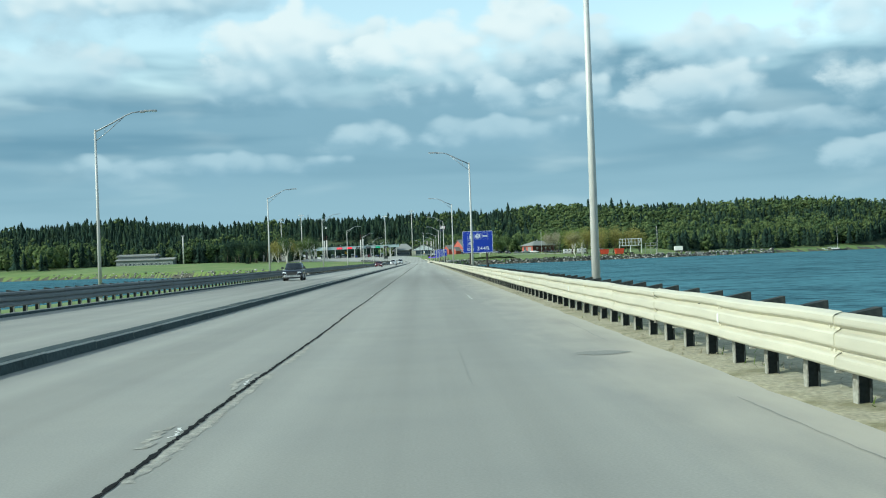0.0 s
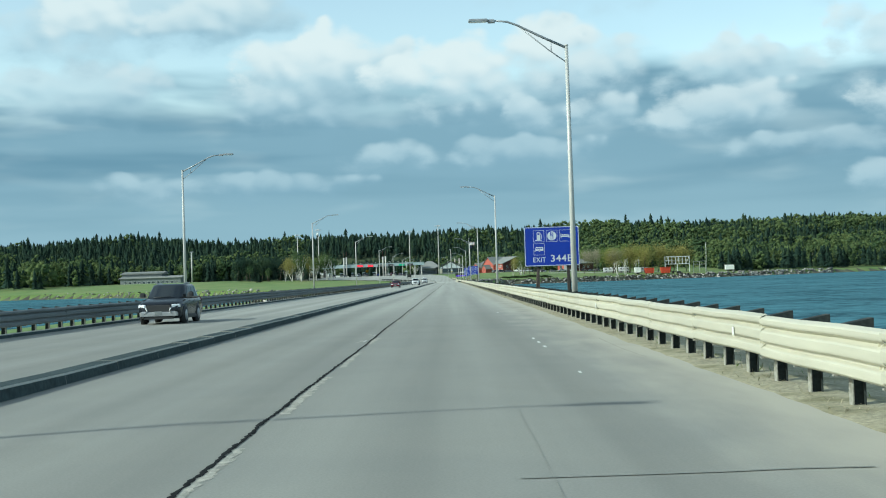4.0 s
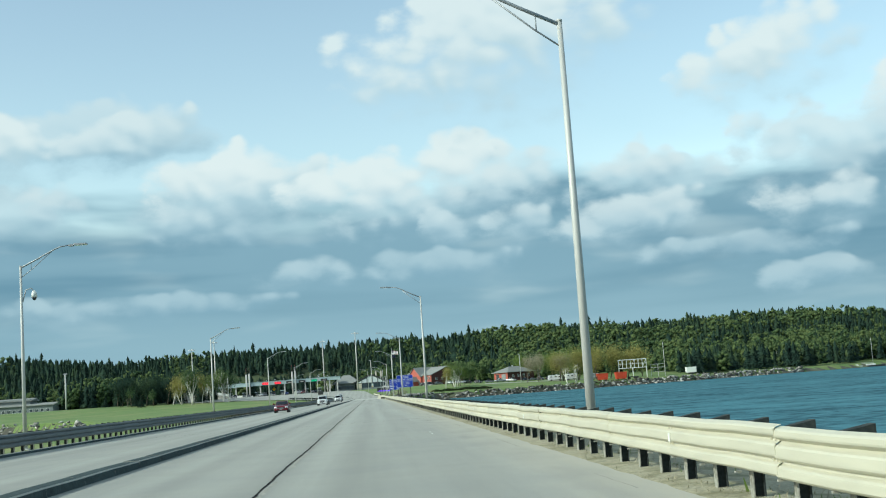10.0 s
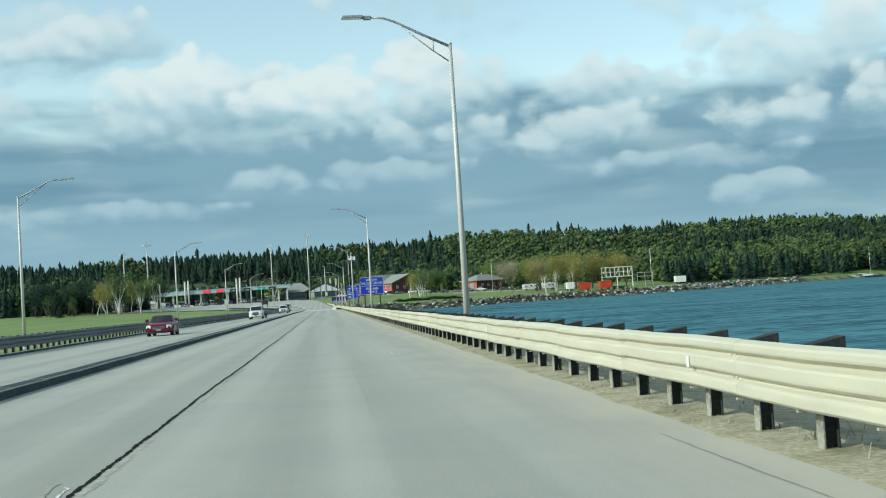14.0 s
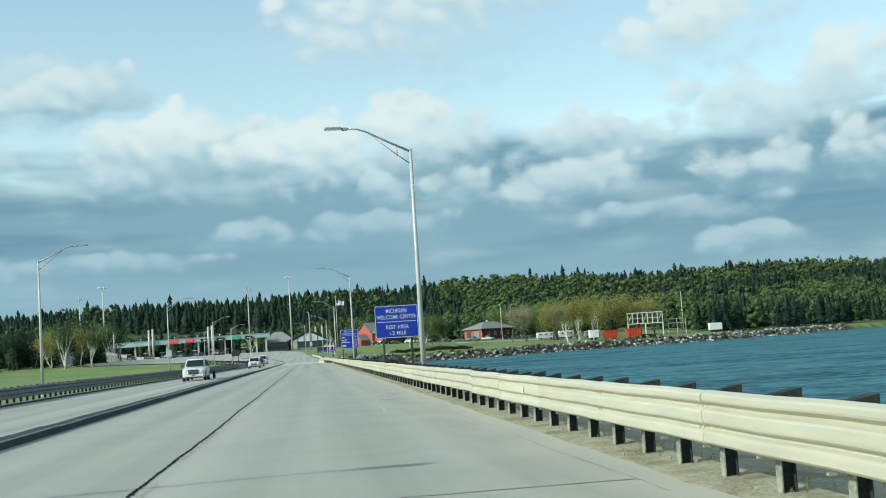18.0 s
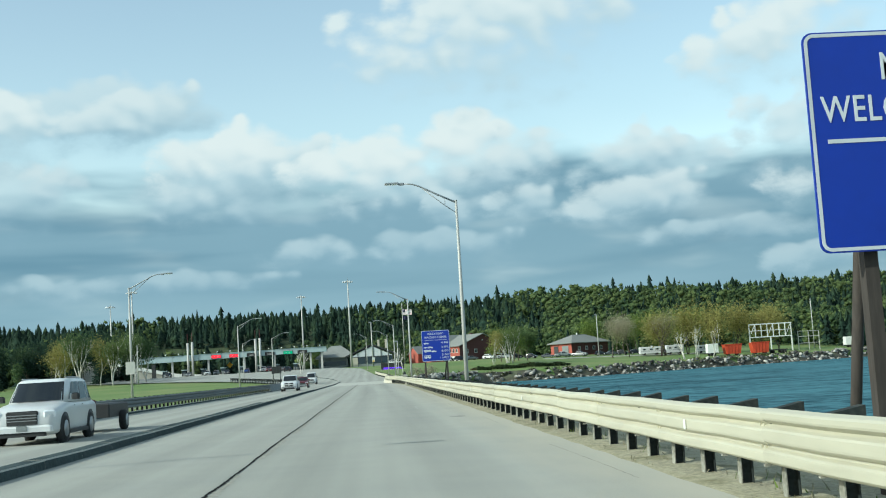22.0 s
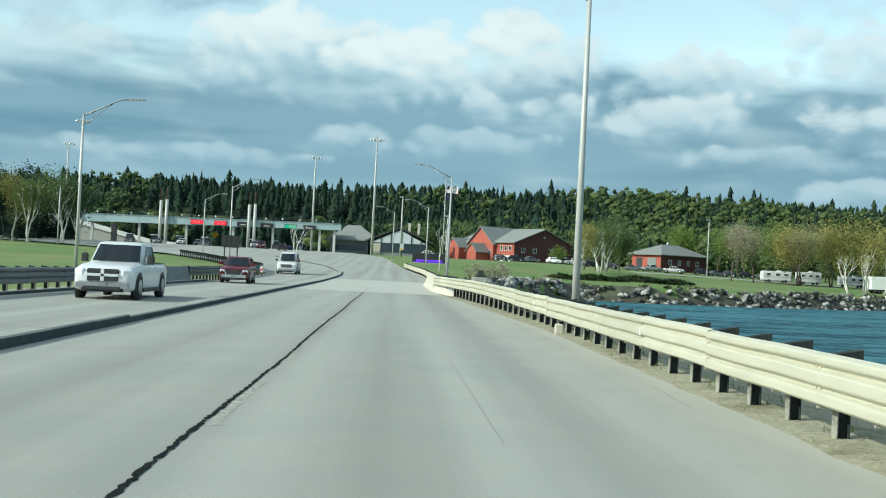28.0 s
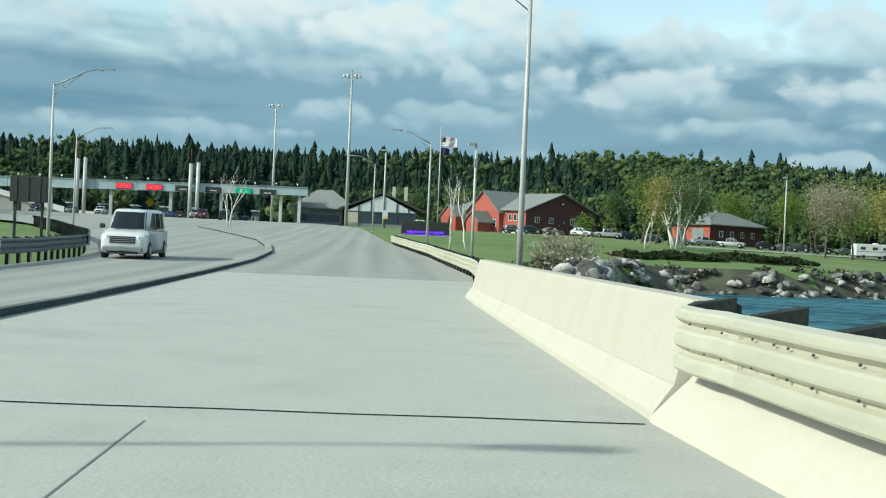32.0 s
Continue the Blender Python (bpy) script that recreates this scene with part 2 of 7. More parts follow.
# ---- materials ----
def material(name, base, rough=0.7, metal=0.0, var=0.25, scale=0.6, fine=14.0, bump=0.15, stain=None, stain_at=0.6,
             stretch=(1, 1, 1), world_space=False, leaf=False, spec=0.5, island=0.0):
    """A surface with broad stains, fine grain and relief. base: colour; stain: second colour."""
    m = bpy.data.materials.new(name)
    m.use_nodes = True
    nt = m.node_tree
    N, Lk = nt.nodes, nt.links
    b = N["Principled BSDF"]
    b.inputs["Roughness"].default_value, b.inputs["Metallic"].default_value = rough, metal
    b.inputs["Specular IOR Level"].default_value = spec
    if world_space:
        src = N.new("ShaderNodeNewGeometry").outputs["Position"]
    else:
        src = N.new("ShaderNodeTexCoord").outputs["Object"]
    mp = N.new("ShaderNodeMapping")
    mp.inputs["Scale"].default_value = stretch
    Lk.new(src, mp.inputs[0])
    n1, n2 = N.new("ShaderNodeTexNoise"), N.new("ShaderNodeTexNoise")
    n1.inputs["Scale"].default_value, n1.inputs["Detail"].default_value = scale, 5
    n2.inputs["Scale"].default_value, n2.inputs["Detail"].default_value = fine, 4
    Lk.new(mp.outputs[0], n1.inputs["Vector"]), Lk.new(mp.outputs[0], n2.inputs["Vector"])
    add = N.new("ShaderNodeMath")
    add.operation = "ADD"
    Lk.new(n1.outputs["Fac"], add.inputs[0]), Lk.new(n2.outputs["Fac"], add.inputs[1])
    r = N.new("ShaderNodeMapRange")
    Lk.new(add.outputs[0], r.inputs[0])
    r.inputs[1].default_value, r.inputs[2].default_value = 0.7, 1.3
    r.inputs[3].default_value, r.inputs[4].default_value = 1 - var, 1 + var
    info = N.new("ShaderNodeObjectInfo")
    rr = N.new("ShaderNodeMapRange")
    Lk.new(N.new("ShaderNodeNewGeometry").outputs["Random Per Island"] if leaf or island else info.outputs["Random"], rr.inputs[0])
    k = island or (0.35 if leaf else 0.07)
    rr.inputs[3].default_value, rr.inputs[4].default_value = 1 - k, 1 + k
    mu = N.new("ShaderNodeMath")
    mu.operation = "MULTIPLY"
    Lk.new(r.outputs[0], mu.inputs[0]), Lk.new(rr.outputs[0], mu.inputs[1])
    mix = N.new("ShaderNodeMix")
    mix.data_type = "RGBA"
    mix.inputs[6].default_value = (*base, 1)
    mix.inputs[7].default_value = (*(stain or [c * 0.8 for c in base]), 1)
    st = N.new("ShaderNodeMapRange")
    Lk.new(n1.outputs["Fac"], st.inputs[0])
    st.inputs[1].default_value, st.inputs[2].default_value = stain_at - 0.1, stain_at + 0.1
    Lk.new(st.outputs[0], mix.inputs[0])
    sc = N.new("ShaderNodeVectorMath")
    sc.operation = "SCALE"
    Lk.new(mix.outputs[2], sc.inputs[0]), Lk.new(mu.outputs[0], sc.inputs["Scale"])
    Lk.new(sc.outputs[0], b.inputs["Base Color"])
    if bump:
        bp = N.new("ShaderNodeBump")
        bp.inputs["Strength"].default_value, bp.inputs["Distance"].default_value = bump, 0.02
        Lk.new(n2.outputs["Fac"], bp.inputs["Height"])
        Lk.new(bp.outputs[0], b.inputs["Normal"])
    if leaf:
        tr = N.new("ShaderNodeBsdfTranslucent")
        Lk.new(sc.outputs[0], tr.inputs[0])
        ms = N.new("ShaderNodeMixShader")
        ms.inputs[0].default_value = 0.35
        Lk.new(b.outputs[0], ms.inputs[1]), Lk.new(tr.outputs[0], ms.inputs[2])
        Lk.new(ms.outputs[0], N["Material Output"].inputs[0])
    return m


def glow(name, colour, strength):
    m = bpy.data.materials.new(name)
    m.use_nodes = True
    b = m.node_tree.nodes["Principled BSDF"]
    b.inputs["Base Color"].default_value = (*colour, 1)
    b.inputs["Emission Color"].default_value = (*colour, 1)
    b.inputs["Emission Strength"].default_value = strength
    return m


def pane(name, colour, rough=0.06):
    m = bpy.data.materials.new(name)
    m.use_nodes = True
    b = m.node_tree.nodes["Principled BSDF"]
    b.inputs["Base Color"].default_value = (*colour, 1)
    b.inputs["Roughness"].default_value = rough
    b.inputs["Specular IOR Level"].default_value = 0.5
    return m


def road_material():
    m = material("road_surface", (0.350, 0.352, 0.308), 0.85, 0, 0.13, 0.35, 42, 0.1, stain=(0.298, 0.302, 0.268),
                 stain_at=0.52, world_space=True)
    nt = m.node_tree
    N, Lk = nt.nodes, nt.links
    b = N["Principled BSDF"]
    old = b.inputs["Base Color"].links[0].from_socket
    pos = N.new("ShaderNodeNewGeometry").outputs["Position"]
    # long worn streaks left by the wheels
    mp = N.new("ShaderNodeMapping")
    mp.inputs["Scale"].default_value = (0.9, 0.012, 1)
    Lk.new(pos, mp.inputs[0])
    n = N.new("ShaderNodeTexNoise")
    n.inputs["Scale"].default_value, n.inputs["Detail"].default_value = 1.0, 4
    Lk.new(mp.outputs[0], n.inputs["Vector"])
    r = N.new("ShaderNodeMapRange")
    Lk.new(n.outputs["Fac"], r.inputs[0])
    r.inputs[1].default_value, r.inputs[2].default_value = 0.3, 0.7
    r.inputs[3].default_value, r.inputs[4].default_value = 0.84, 1.12
    sep = N.new("ShaderNodeSeparateXYZ")
    Lk.new(pos, sep.inputs[0])
    # two wheel paths in the driven lane, a darker oil strip between
    w = N.new("ShaderNodeMath")
    w.operation = "SINE"
    k = N.new("ShaderNodeMath")
    k.operation = "MULTIPLY"
    Lk.new(sep.outputs[0], k.inputs[0])
    k.inputs[1].default_value = 2 * math.pi / 1.9
    Lk.new(k.outputs[0], w.inputs[0])
    wr = N.new("ShaderNodeMapRange")
    Lk.new(w.outputs[0], wr.inputs[0])
    wr.inputs[1].default_value, wr.inputs[3].default_value, wr.inputs[4].default_value = -1, 0.94, 1.05
    mu = N.new("ShaderNodeMath")
    mu.operation = "MULTIPLY"
    Lk.new(r.outputs[0], mu.inputs[0]), Lk.new(wr.outputs[0], mu.inputs[1])
    sc = N.new("ShaderNodeVectorMath")
    sc.operation = "SCALE"
    Lk.new(old, sc.inputs[0]), Lk.new(mu.outputs[0], sc.inputs["Scale"])
    # pale dust that traffic has swept to the shoulder
    dn = N.new("ShaderNodeTexNoise")
    dn.inputs["Scale"].default_value, dn.inputs["Detail"].default_value = 0.9, 6
    dm = N.new("ShaderNodeMapping")
    dm.inputs["Scale"].default_value = (1.4, 0.35, 1)
    Lk.new(pos, dm.inputs[0])
    Lk.new(dm.outputs[0], dn.inputs["Vector"])
    ds = N.new("ShaderNodeMath")
    ds.operation = "MULTIPLY_ADD"
    Lk.new(dn.outputs["Fac"], ds.inputs[0])
    ds.inputs[1].default_value = 3.0
    Lk.new(sep.outputs[0], ds.inputs[2])
    dr = N.new("ShaderNodeMapRange")
    Lk.new(ds.outputs[0], dr.inputs[0])
    dr.inputs[1].default_value, dr.inputs[2].default_value, dr.inputs[4].default_value = 3.6, 5.4, 0.75
    dx = N.new("ShaderNodeMix")
    dx.data_type = "RGBA"
    dx.inputs[7].default_value = (0.405, 0.385, 0.315, 1)
    Lk.new(dr.outputs[0], dx.inputs[0])
    # the first stretch is darker
    start_tone = N.new("ShaderNodeMapRange")
    Lk.new(sep.outputs[1], start_tone.inputs[0])
    start_tone.inputs[1].default_value, start_tone.inputs[2].default_value = 20, 260
    start_tone.inputs[3].default_value, start_tone.inputs[4].default_value = 0.80, 1.0
    so = N.new("ShaderNodeVectorMath")
    so.operation = "SCALE"
    # and one length within it is darker still
    far_ = N.new("ShaderNodeMath")
    far_.operation = "SUBTRACT"
    Lk.new(sep.outputs[1], far_.inputs[0])
    far_.inputs[1].default_value = 90
    ab = N.new("ShaderNodeMath")
    ab.operation = "ABSOLUTE"
    Lk.new(far_.outputs[0], ab.inputs[0])
    patch_ = N.new("ShaderNodeMapRange")
    patch_.interpolation_type = "SMOOTHSTEP"
    Lk.new(ab.outputs[0], patch_.inputs[0])
    patch_.inputs[1].default_value, patch_.inputs[2].default_value, patch_.inputs[3].default_value = 8, 42, 0.80
    both = N.new("ShaderNodeMath")
    both.operation = "MULTIPLY"
    Lk.new(start_tone.outputs[0], both.inputs[0]), Lk.new(patch_.outputs[0], both.inputs[1])
    Lk.new(sc.outputs[0], so.inputs[0]), Lk.new(both.outputs[0], so.inputs["Scale"])
    Lk.new(so.outputs[0], dx.inputs[6])
    Lk.new(dx.outputs[2], b.inputs["Base Color"])
    return m


def water_material():
    m = bpy.data.materials.new("lake_water")
    m.use_nodes = True
    nt = m.node_tree
    N, Lk = nt.nodes, nt.links
    b = N["Principled BSDF"]
    b.inputs["Roughness"].default_value = 0.5
    b.inputs["Specular IOR Level"].default_value = 0.0
    pos = N.new("ShaderNodeNewGeometry").outputs["Position"]
    h = None
    for s, k in (((0.018, 0.045, 1), 0.40), ((0.13, 0.24, 1), 0.70), ((0.75, 1.0, 1), 0.85)):
        mp = N.new("ShaderNodeMapping")
        mp.inputs["Scale"].default_value = s
        mp.inputs["Rotation"].default_value = (0, 0, 0.35)
        Lk.new(pos, mp.inputs[0])
        n = N.new("ShaderNodeTexNoise")
        n.inputs["Scale"].default_value, n.inputs["Detail"].default_value = 1.0, 3
        Lk.new(mp.outputs[0], n.inputs["Vector"])
        f = N.new("ShaderNodeMath")
        f.operation = "MULTIPLY_ADD"
        Lk.new(n.outputs["Fac"], f.inputs[0])
        f.inputs[1].default_value, f.inputs[2].default_value = k, 0.0
        if h is not None:
            Lk.new(h, f.inputs[2])
        h = f.outputs[0]
    r = N.new("ShaderNodeMapRange")
    Lk.new(h, r.inputs[0])
    r.inputs[1].default_value, r.inputs[2].default_value = 0.78, 1.12
    mx = N.new("ShaderNodeMix")
    mx.data_type = "RGBA"
    mx.inputs[6].default_value, mx.inputs[7].default_value = (0.007, 0.045, 0.066, 1), (0.066, 0.180, 0.220, 1)
    Lk.new(r.outputs[0], mx.inputs[0])
    Lk.new(mx.outputs[2], b.inputs["Base Color"])
    bp = N.new("ShaderNodeBump")
    bp.inputs["Strength"].default_value, bp.inputs["Distance"].default_value = 0.9, 0.35
    Lk.new(h, bp.inputs["Height"])
    Lk.new(bp.outputs[0], b.inputs["Normal"])
    gl = N.new("ShaderNodeBsdfGlossy")
    gl.inputs["Roughness"].default_value = 0.25
    Lk.new(bp.outputs[0], gl.inputs["Normal"])
    ms = N.new("ShaderNodeMixShader")
    ms.inputs[0].default_value = 0.10
    Lk.new(b.outputs[0], ms.inputs[1]), Lk.new(gl.outputs[0], ms.inputs[2])
    Lk.new(ms.outputs[0], N["Material Output"].inputs[0])
    return m


ROAD, WATER = road_material(), water_material()
RAVEL = material("ravelled_edge", (0.312, 0.31, 0.27), 0.95, 0, 0.3, 6, 45, 0.6, stain=(0.36, 0.35, 0.30), spec=0.1)
CRACK = material("hairline_crack", (0.285, 0.288, 0.255), 0.9, 0, 0.2, 2, 20, 0.2, spec=0.1)
TAR = material("crack_tar", (0.014, 0.015, 0.015), 0.95, 0, 0.4, 2, 20, 0.3, spec=0.05)
FADED = material("faded_seal", (0.225, 0.23, 0.205), 0.9, 0, 0.2, 2, 20, 0.2)
PAINT_W = material("road_paint", (0.62, 0.62, 0.58), 0.7, 0, 0.2, 3, 30, 0.1)
CONC = material("concrete", (0.50, 0.47, 0.385), 0.85, 0, 0.05, 0.8, 16, 0.04, stain=(0.45, 0.42, 0.335), stain_at=0.6, world_space=True)
# concrete with shade put into its colour, for the far parapet
WALLC = material("shade_tinted_concrete", (0.17, 0.19, 0.195), 0.85, 0, 0.15, 0.5, 12, 0.15, stain=(0.12, 0.135, 0.14), world_space=True)
# dark concrete that puts shade into the kerbs' side faces
KERBF = material("dark_shade_concrete", (0.05, 0.068, 0.07), 0.95, 0, 0.35, 0.5, 12, 0.3, world_space=True, spec=0.1)
KERBM = material("kerb_concrete", (0.33, 0.328, 0.285), 0.85, 0, 0.18, 0.5, 22, 0.25, world_space=True)
SAND = material("verge_sand", (0.36, 0.335, 0.225), 0.95, 0, 0.42, 1.3, 16, 0.7, stain=(0.155, 0.145, 0.075), stain_at=0.56, world_space=True)
GRASS = material("grass", (0.108, 0.176, 0.036), 0.9, 0, 0.28, 0.06, 3.0, 0.5, stain=(0.145, 0.165, 0.050), stain_at=0.56, world_space=True)
LITTER = material("forest_floor", (0.05, 0.07, 0.03), 0.95, 0, 0.3, 0.05, 2.0, 0.3, world_space=True)
BANK = material("bank_soil", (0.052, 0.05, 0.034), 0.95, 0, 0.35, 0.3, 6, 0.6, stain=(0.08, 0.09, 0.05), stain_at=0.55, world_space=True)
ROCK = material("riprap_rock", (0.38, 0.37, 0.33), 0.9, 0, 0.4, 0.7, 8, 0.5, stain=(0.045, 0.045, 0.04), stain_at=0.50, world_space=True, island=0.85)
STEEL = material("rail_steel", (0.50, 0.485, 0.375), 0.55, 0.1, 0.09, 0.5, 9, 0.04, stain=(0.35, 0.31, 0.225), stain_at=0.64, stretch=(1, 0.12, 1.2))
# dark copy of the rail steel: the far rails' shade, put into the colour
STEEL_D = material("shade_dark_steel", (0.13, 0.15, 0.155), 0.85, 0.0, 0.2, 0.5, 18, 0.08, stain=(0.09, 0.09, 0.085), stretch=(1, 0.25, 3))
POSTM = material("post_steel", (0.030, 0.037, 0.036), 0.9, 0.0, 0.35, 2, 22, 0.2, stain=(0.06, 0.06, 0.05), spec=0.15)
GALV = material("galvanised", (0.47, 0.475, 0.445), 0.5, 0.1, 0.10, 1.2, 12, 0.05, stretch=(1, 1, 0.2))
# pale steel that carries the sunlight on the post fronts
FLANGE = material("sunlit_flange", (0.33, 0.33, 0.28), 0.8, 0.1, 0.3, 3, 20, 0.2, stain=(0.12, 0.115, 0.09), stain_at=0.55)
LAMPM = material("lamp_housing", (0.30, 0.32, 0.33), 0.5, 0.4, 0.1)
LENS = pane("lamp_lens", (0.85, 0.87, 0.86), 0.2)
BLUE = material("sign_blue", (0.004, 0.030, 0.33), 0.45, 0, 0.05, 0.4, 6, 0.0)
WHITE = material("sign_white", (0.58, 0.62, 0.64), 0.5, 0, 0.05, 1, 8, 0.0)
TIMBER = material("dark_timber", (0.045, 0.038, 0.032), 0.85, 0, 0.3, 2, 20, 0.3, stretch=(1, 1, 0.15))
BRICK = material("red_brick", (0.36, 0.095, 0.068), 0.85, 0, 0.14, 0.5, 9, 0.2)
# dark brick with shade put in, for fronts turned from the sun
BRICK_D = material("shade_brown", (0.075, 0.028, 0.026), 0.85, 0, 0.14, 0.5, 9, 0.2)
SHINGLE = material("roof_shingle", (0.215, 0.225, 0.21), 0.9, 0, 0.16, 0.4, 8, 0.3)
TRIMW = material("white_trim", (0.66, 0.68, 0.64), 0.7, 0, 0.08)
DARK = material("dark_trim", (0.035, 0.042, 0.045), 0.7, 0, 0.15)
GREYW = material("grey_siding", (0.21, 0.235, 0.235), 0.8, 0, 0.12, 0.5, 8, 0.1)
CANOPY = material("canopy_cladding", (0.36, 0.46, 0.47), 0.55, 0.1, 0.08, 0.3, 5, 0.05)
GLASS = pane("window_glass", (0.03, 0.045, 0.055))
ORANGE = material("orange_paint", (0.46, 0.055, 0.018), 0.6, 0, 0.12, 0.4)
BARK = material("bark", (0.11, 0.09, 0.07), 0.95, 0, 0.3, 1, 14, 0.4, stretch=(1, 1, 0.2))
BIRCH = material("birch_bark", (0.62, 0.60, 0.54), 0.85, 0, 0.2, 1.5, 9, 0.2, stain=(0.15, 0.14, 0.12), stain_at=0.66, stretch=(1, 1, 2.5))
CONIFER = material("conifer_needles", (0.027, 0.055, 0.040), 0.9, 0, 0.40, 0.11, 0.5, 0, stain=(0.042, 0.068, 0.034), stain_at=0.56, world_space=True, leaf=True, island=0.16, spec=0.2)
SPRING = material("spring_leaves", (0.160, 0.215, 0.078), 0.9, 0, 0.42, 0.075, 0.4, 0, stain=(0.055, 0.092, 0.040), stain_at=0.50, world_space=True, leaf=True, island=0.16, spec=0.2)
FRESH = material("fresh_leaves", (0.17, 0.235, 0.055), 0.9, 0, 0.3, 0.05, 0.6, 0, world_space=True, leaf=True, island=0.16, spec=0.2)
BUDS = material("budding_twigs", (0.34, 0.31, 0.22), 0.95, 0, 0.3, 0.05, 0.6, 0, stain=(0.20, 0.20, 0.06), world_space=True, leaf=True, spec=0.2)
OLIVE = material("willow_leaves", (0.30, 0.28, 0.09), 0.95, 0, 0.3, 0.05, 0.6, 0, world_space=True, leaf=True, island=0.16, spec=0.2)
SHRUB = material("juniper", (0.035, 0.055, 0.022), 0.95, 0, 0.3, 0.2, 2, 0, stain=(0.09, 0.07, 0.04), world_space=True, leaf=True, spec=0.2)
TYRE = material("tyre_rubber", (0.02, 0.02, 0.02), 0.9, 0, 0.2)
RIM = material("wheel_rim", (0.35, 0.36, 0.37), 0.4, 0.7, 0.1)
CARW = material("white_car_paint", (0.62, 0.64, 0.64), 0.28, 0, 0.03)
CARR = material("dark_red_car_paint", (0.12, 0.008, 0.016), 0.25, 0.2, 0.05)
CARB = material("black_car_paint", (0.012, 0.016, 0.022), 0.22, 0.2, 0.05)
CARG = material("grey_car_paint", (0.16, 0.17, 0.18), 0.3, 0.3, 0.05)
CARS = material("silver_car_paint", (0.45, 0.46, 0.46), 0.3, 0.5, 0.05)
CARBL = material("blue_car_paint", (0.02, 0.06, 0.22), 0.28, 0.2, 0.05)
AUTOGLASS = pane("car_glass", (0.012, 0.016, 0.02))
HEADL = pane("headlight_glass", (0.75, 0.78, 0.8), 0.15)
PLASTIC = material("black_plastic", (0.022, 0.024, 0.025), 0.6, 0, 0.2)
RED_GLOW, GREEN_GLOW = glow("red_signal", (1.0, 0.012, 0.03), 0.9), glow("green_signal", (0.02, 0.42, 0.20), 0.12)
PURPLE_GLOW = glow("purple_led", (0.16, 0.03, 1.0), 0.9)
CONE_O, CONE_W = material("cone_orange", (0.75, 0.09, 0.03), 0.6), material("cone_white", (0.75, 0.75, 0.72), 0.6)

# ---- mesh helpers ----
class Mesh:
    """Collects simple solids into one mesh."""

    def __init__(self):
        self.v, self.f, self.s = [], [], []

    def add(self, verts, faces, smooth=False):
        o = len(self.v)
        self.v += [tuple(p) for p in verts]
        self.f += [tuple(i + o for i in f) for f in faces]
        self.s += [smooth] * len(faces)
        return self

    def box(self, c, s, rz=0.0, taper=1.0, chamfer=0.0):
        """A box about c with sizes s; taper scales its top; chamfer cuts its upright and top edges."""
        hx, hy, hz = s[0] / 2, s[1] / 2, s[2] / 2
        ca, sa = math.cos(rz), math.sin(rz)
        ch = min(chamfer, hx * 0.8, hy * 0.8, hz * 0.8)

        def ring(kx, ky, z):
            pts = [(-kx, -ky), (kx, -ky), (kx, ky), (-kx, ky)]
            if ch:
                a = ch
                pts = [(-kx + a, -ky), (kx - a, -ky), (kx, -ky + a), (kx, ky - a), (kx - a, ky), (-kx + a, ky), (-kx, ky - a), (-kx, -ky + a)]
            return [(c[0] + x * ca - y * sa, c[1] + x * sa + y * ca, c[2] + z) for x, y in pts]
        rings = [ring(hx, hy, -hz)]
        if ch:
            rings += [ring(hx * taper, hy * taper, hz - ch), ring(hx * taper - ch, hy * taper - ch, hz)]
        else:
            rings += [ring(hx * taper, hy * taper, hz)]
        return self.loft(rings)

    def loft(self, rings, caps=True, smooth=False):
        n = len(rings[0])
        v = [p for r in rings for p in r]
        f = []
        for k in range(len(rings) - 1):
            for i in range(n):
                j = (i + 1) % n
                f.append((k * n + i, k * n + j, (k + 1) * n + j, (k + 1) * n + i))
        if caps:
            f += [tuple(range(n - 1, -1, -1)), tuple((len(rings) - 1) * n + i for i in range(n))]
        return self.add(v, f, smooth)

    def tube(self, pts, radii, n=8, caps=True):
        pts = [Vector(p) for p in pts]
        rings = []
        for i, p in enumerate(pts):
            d = (pts[min(i + 1, len(pts) - 1)] - pts[max(i - 1, 0)]).normalized()
            a = d.cross(Vector((0, 1, 0.02)) if abs(d.y) < 0.9 else Vector((1, 0, 0))).normalized()
            b = d.cross(a)
            r = radii[i] if isinstance(radii, (list, tuple)) else radii
            rings.append([p + (a * math.cos(q) + b * math.sin(q)) * r for q in [2 * math.pi * k / n for k in range(n)]])
        return self.loft(rings, caps, True)

    def prism(self, poly, a, b, axis="y"):
        """A polygon, in (x, z) for axis y, (y, z) for axis x, (x, y) for axis z, drawn from a to b."""
        def at(p, h):
            return {"y": (p[0], h, p[1]), "x": (h, p[0], p[1]), "z": (p[0], p[1], h)}[axis]
        return self.loft([[at(p, a) for p in poly], [at(p, b) for p in poly]])

    def data(self, name, mat):
        me = bpy.data.meshes.new(name)
        me.from_pydata(self.v, [], self.f)
        me.polygons.foreach_set("use_smooth", self.s)
        for m in (mat if isinstance(mat, (list, tuple)) else [mat]):
            me.materials.append(m)
        bm = bmesh.new()
        bm.from_mesh(me)
        bmesh.ops.recalc_face_normals(bm, faces=bm.faces)
        bm.to_mesh(me)
        bm.free()
        return me


def part(name, mesh, mat, parent=None, label="", at=None):
    """Links a Mesh, or ready mesh data, as one object under a thing or a part."""
    me = mesh.data(name, mat) if isinstance(mesh, Mesh) else mesh
    ob = new(name, me)
    if parent is not None:
        ob.parent = parent
    if at is not None:
        ob.matrix_basis = at
    return tagged(ob, label=label)


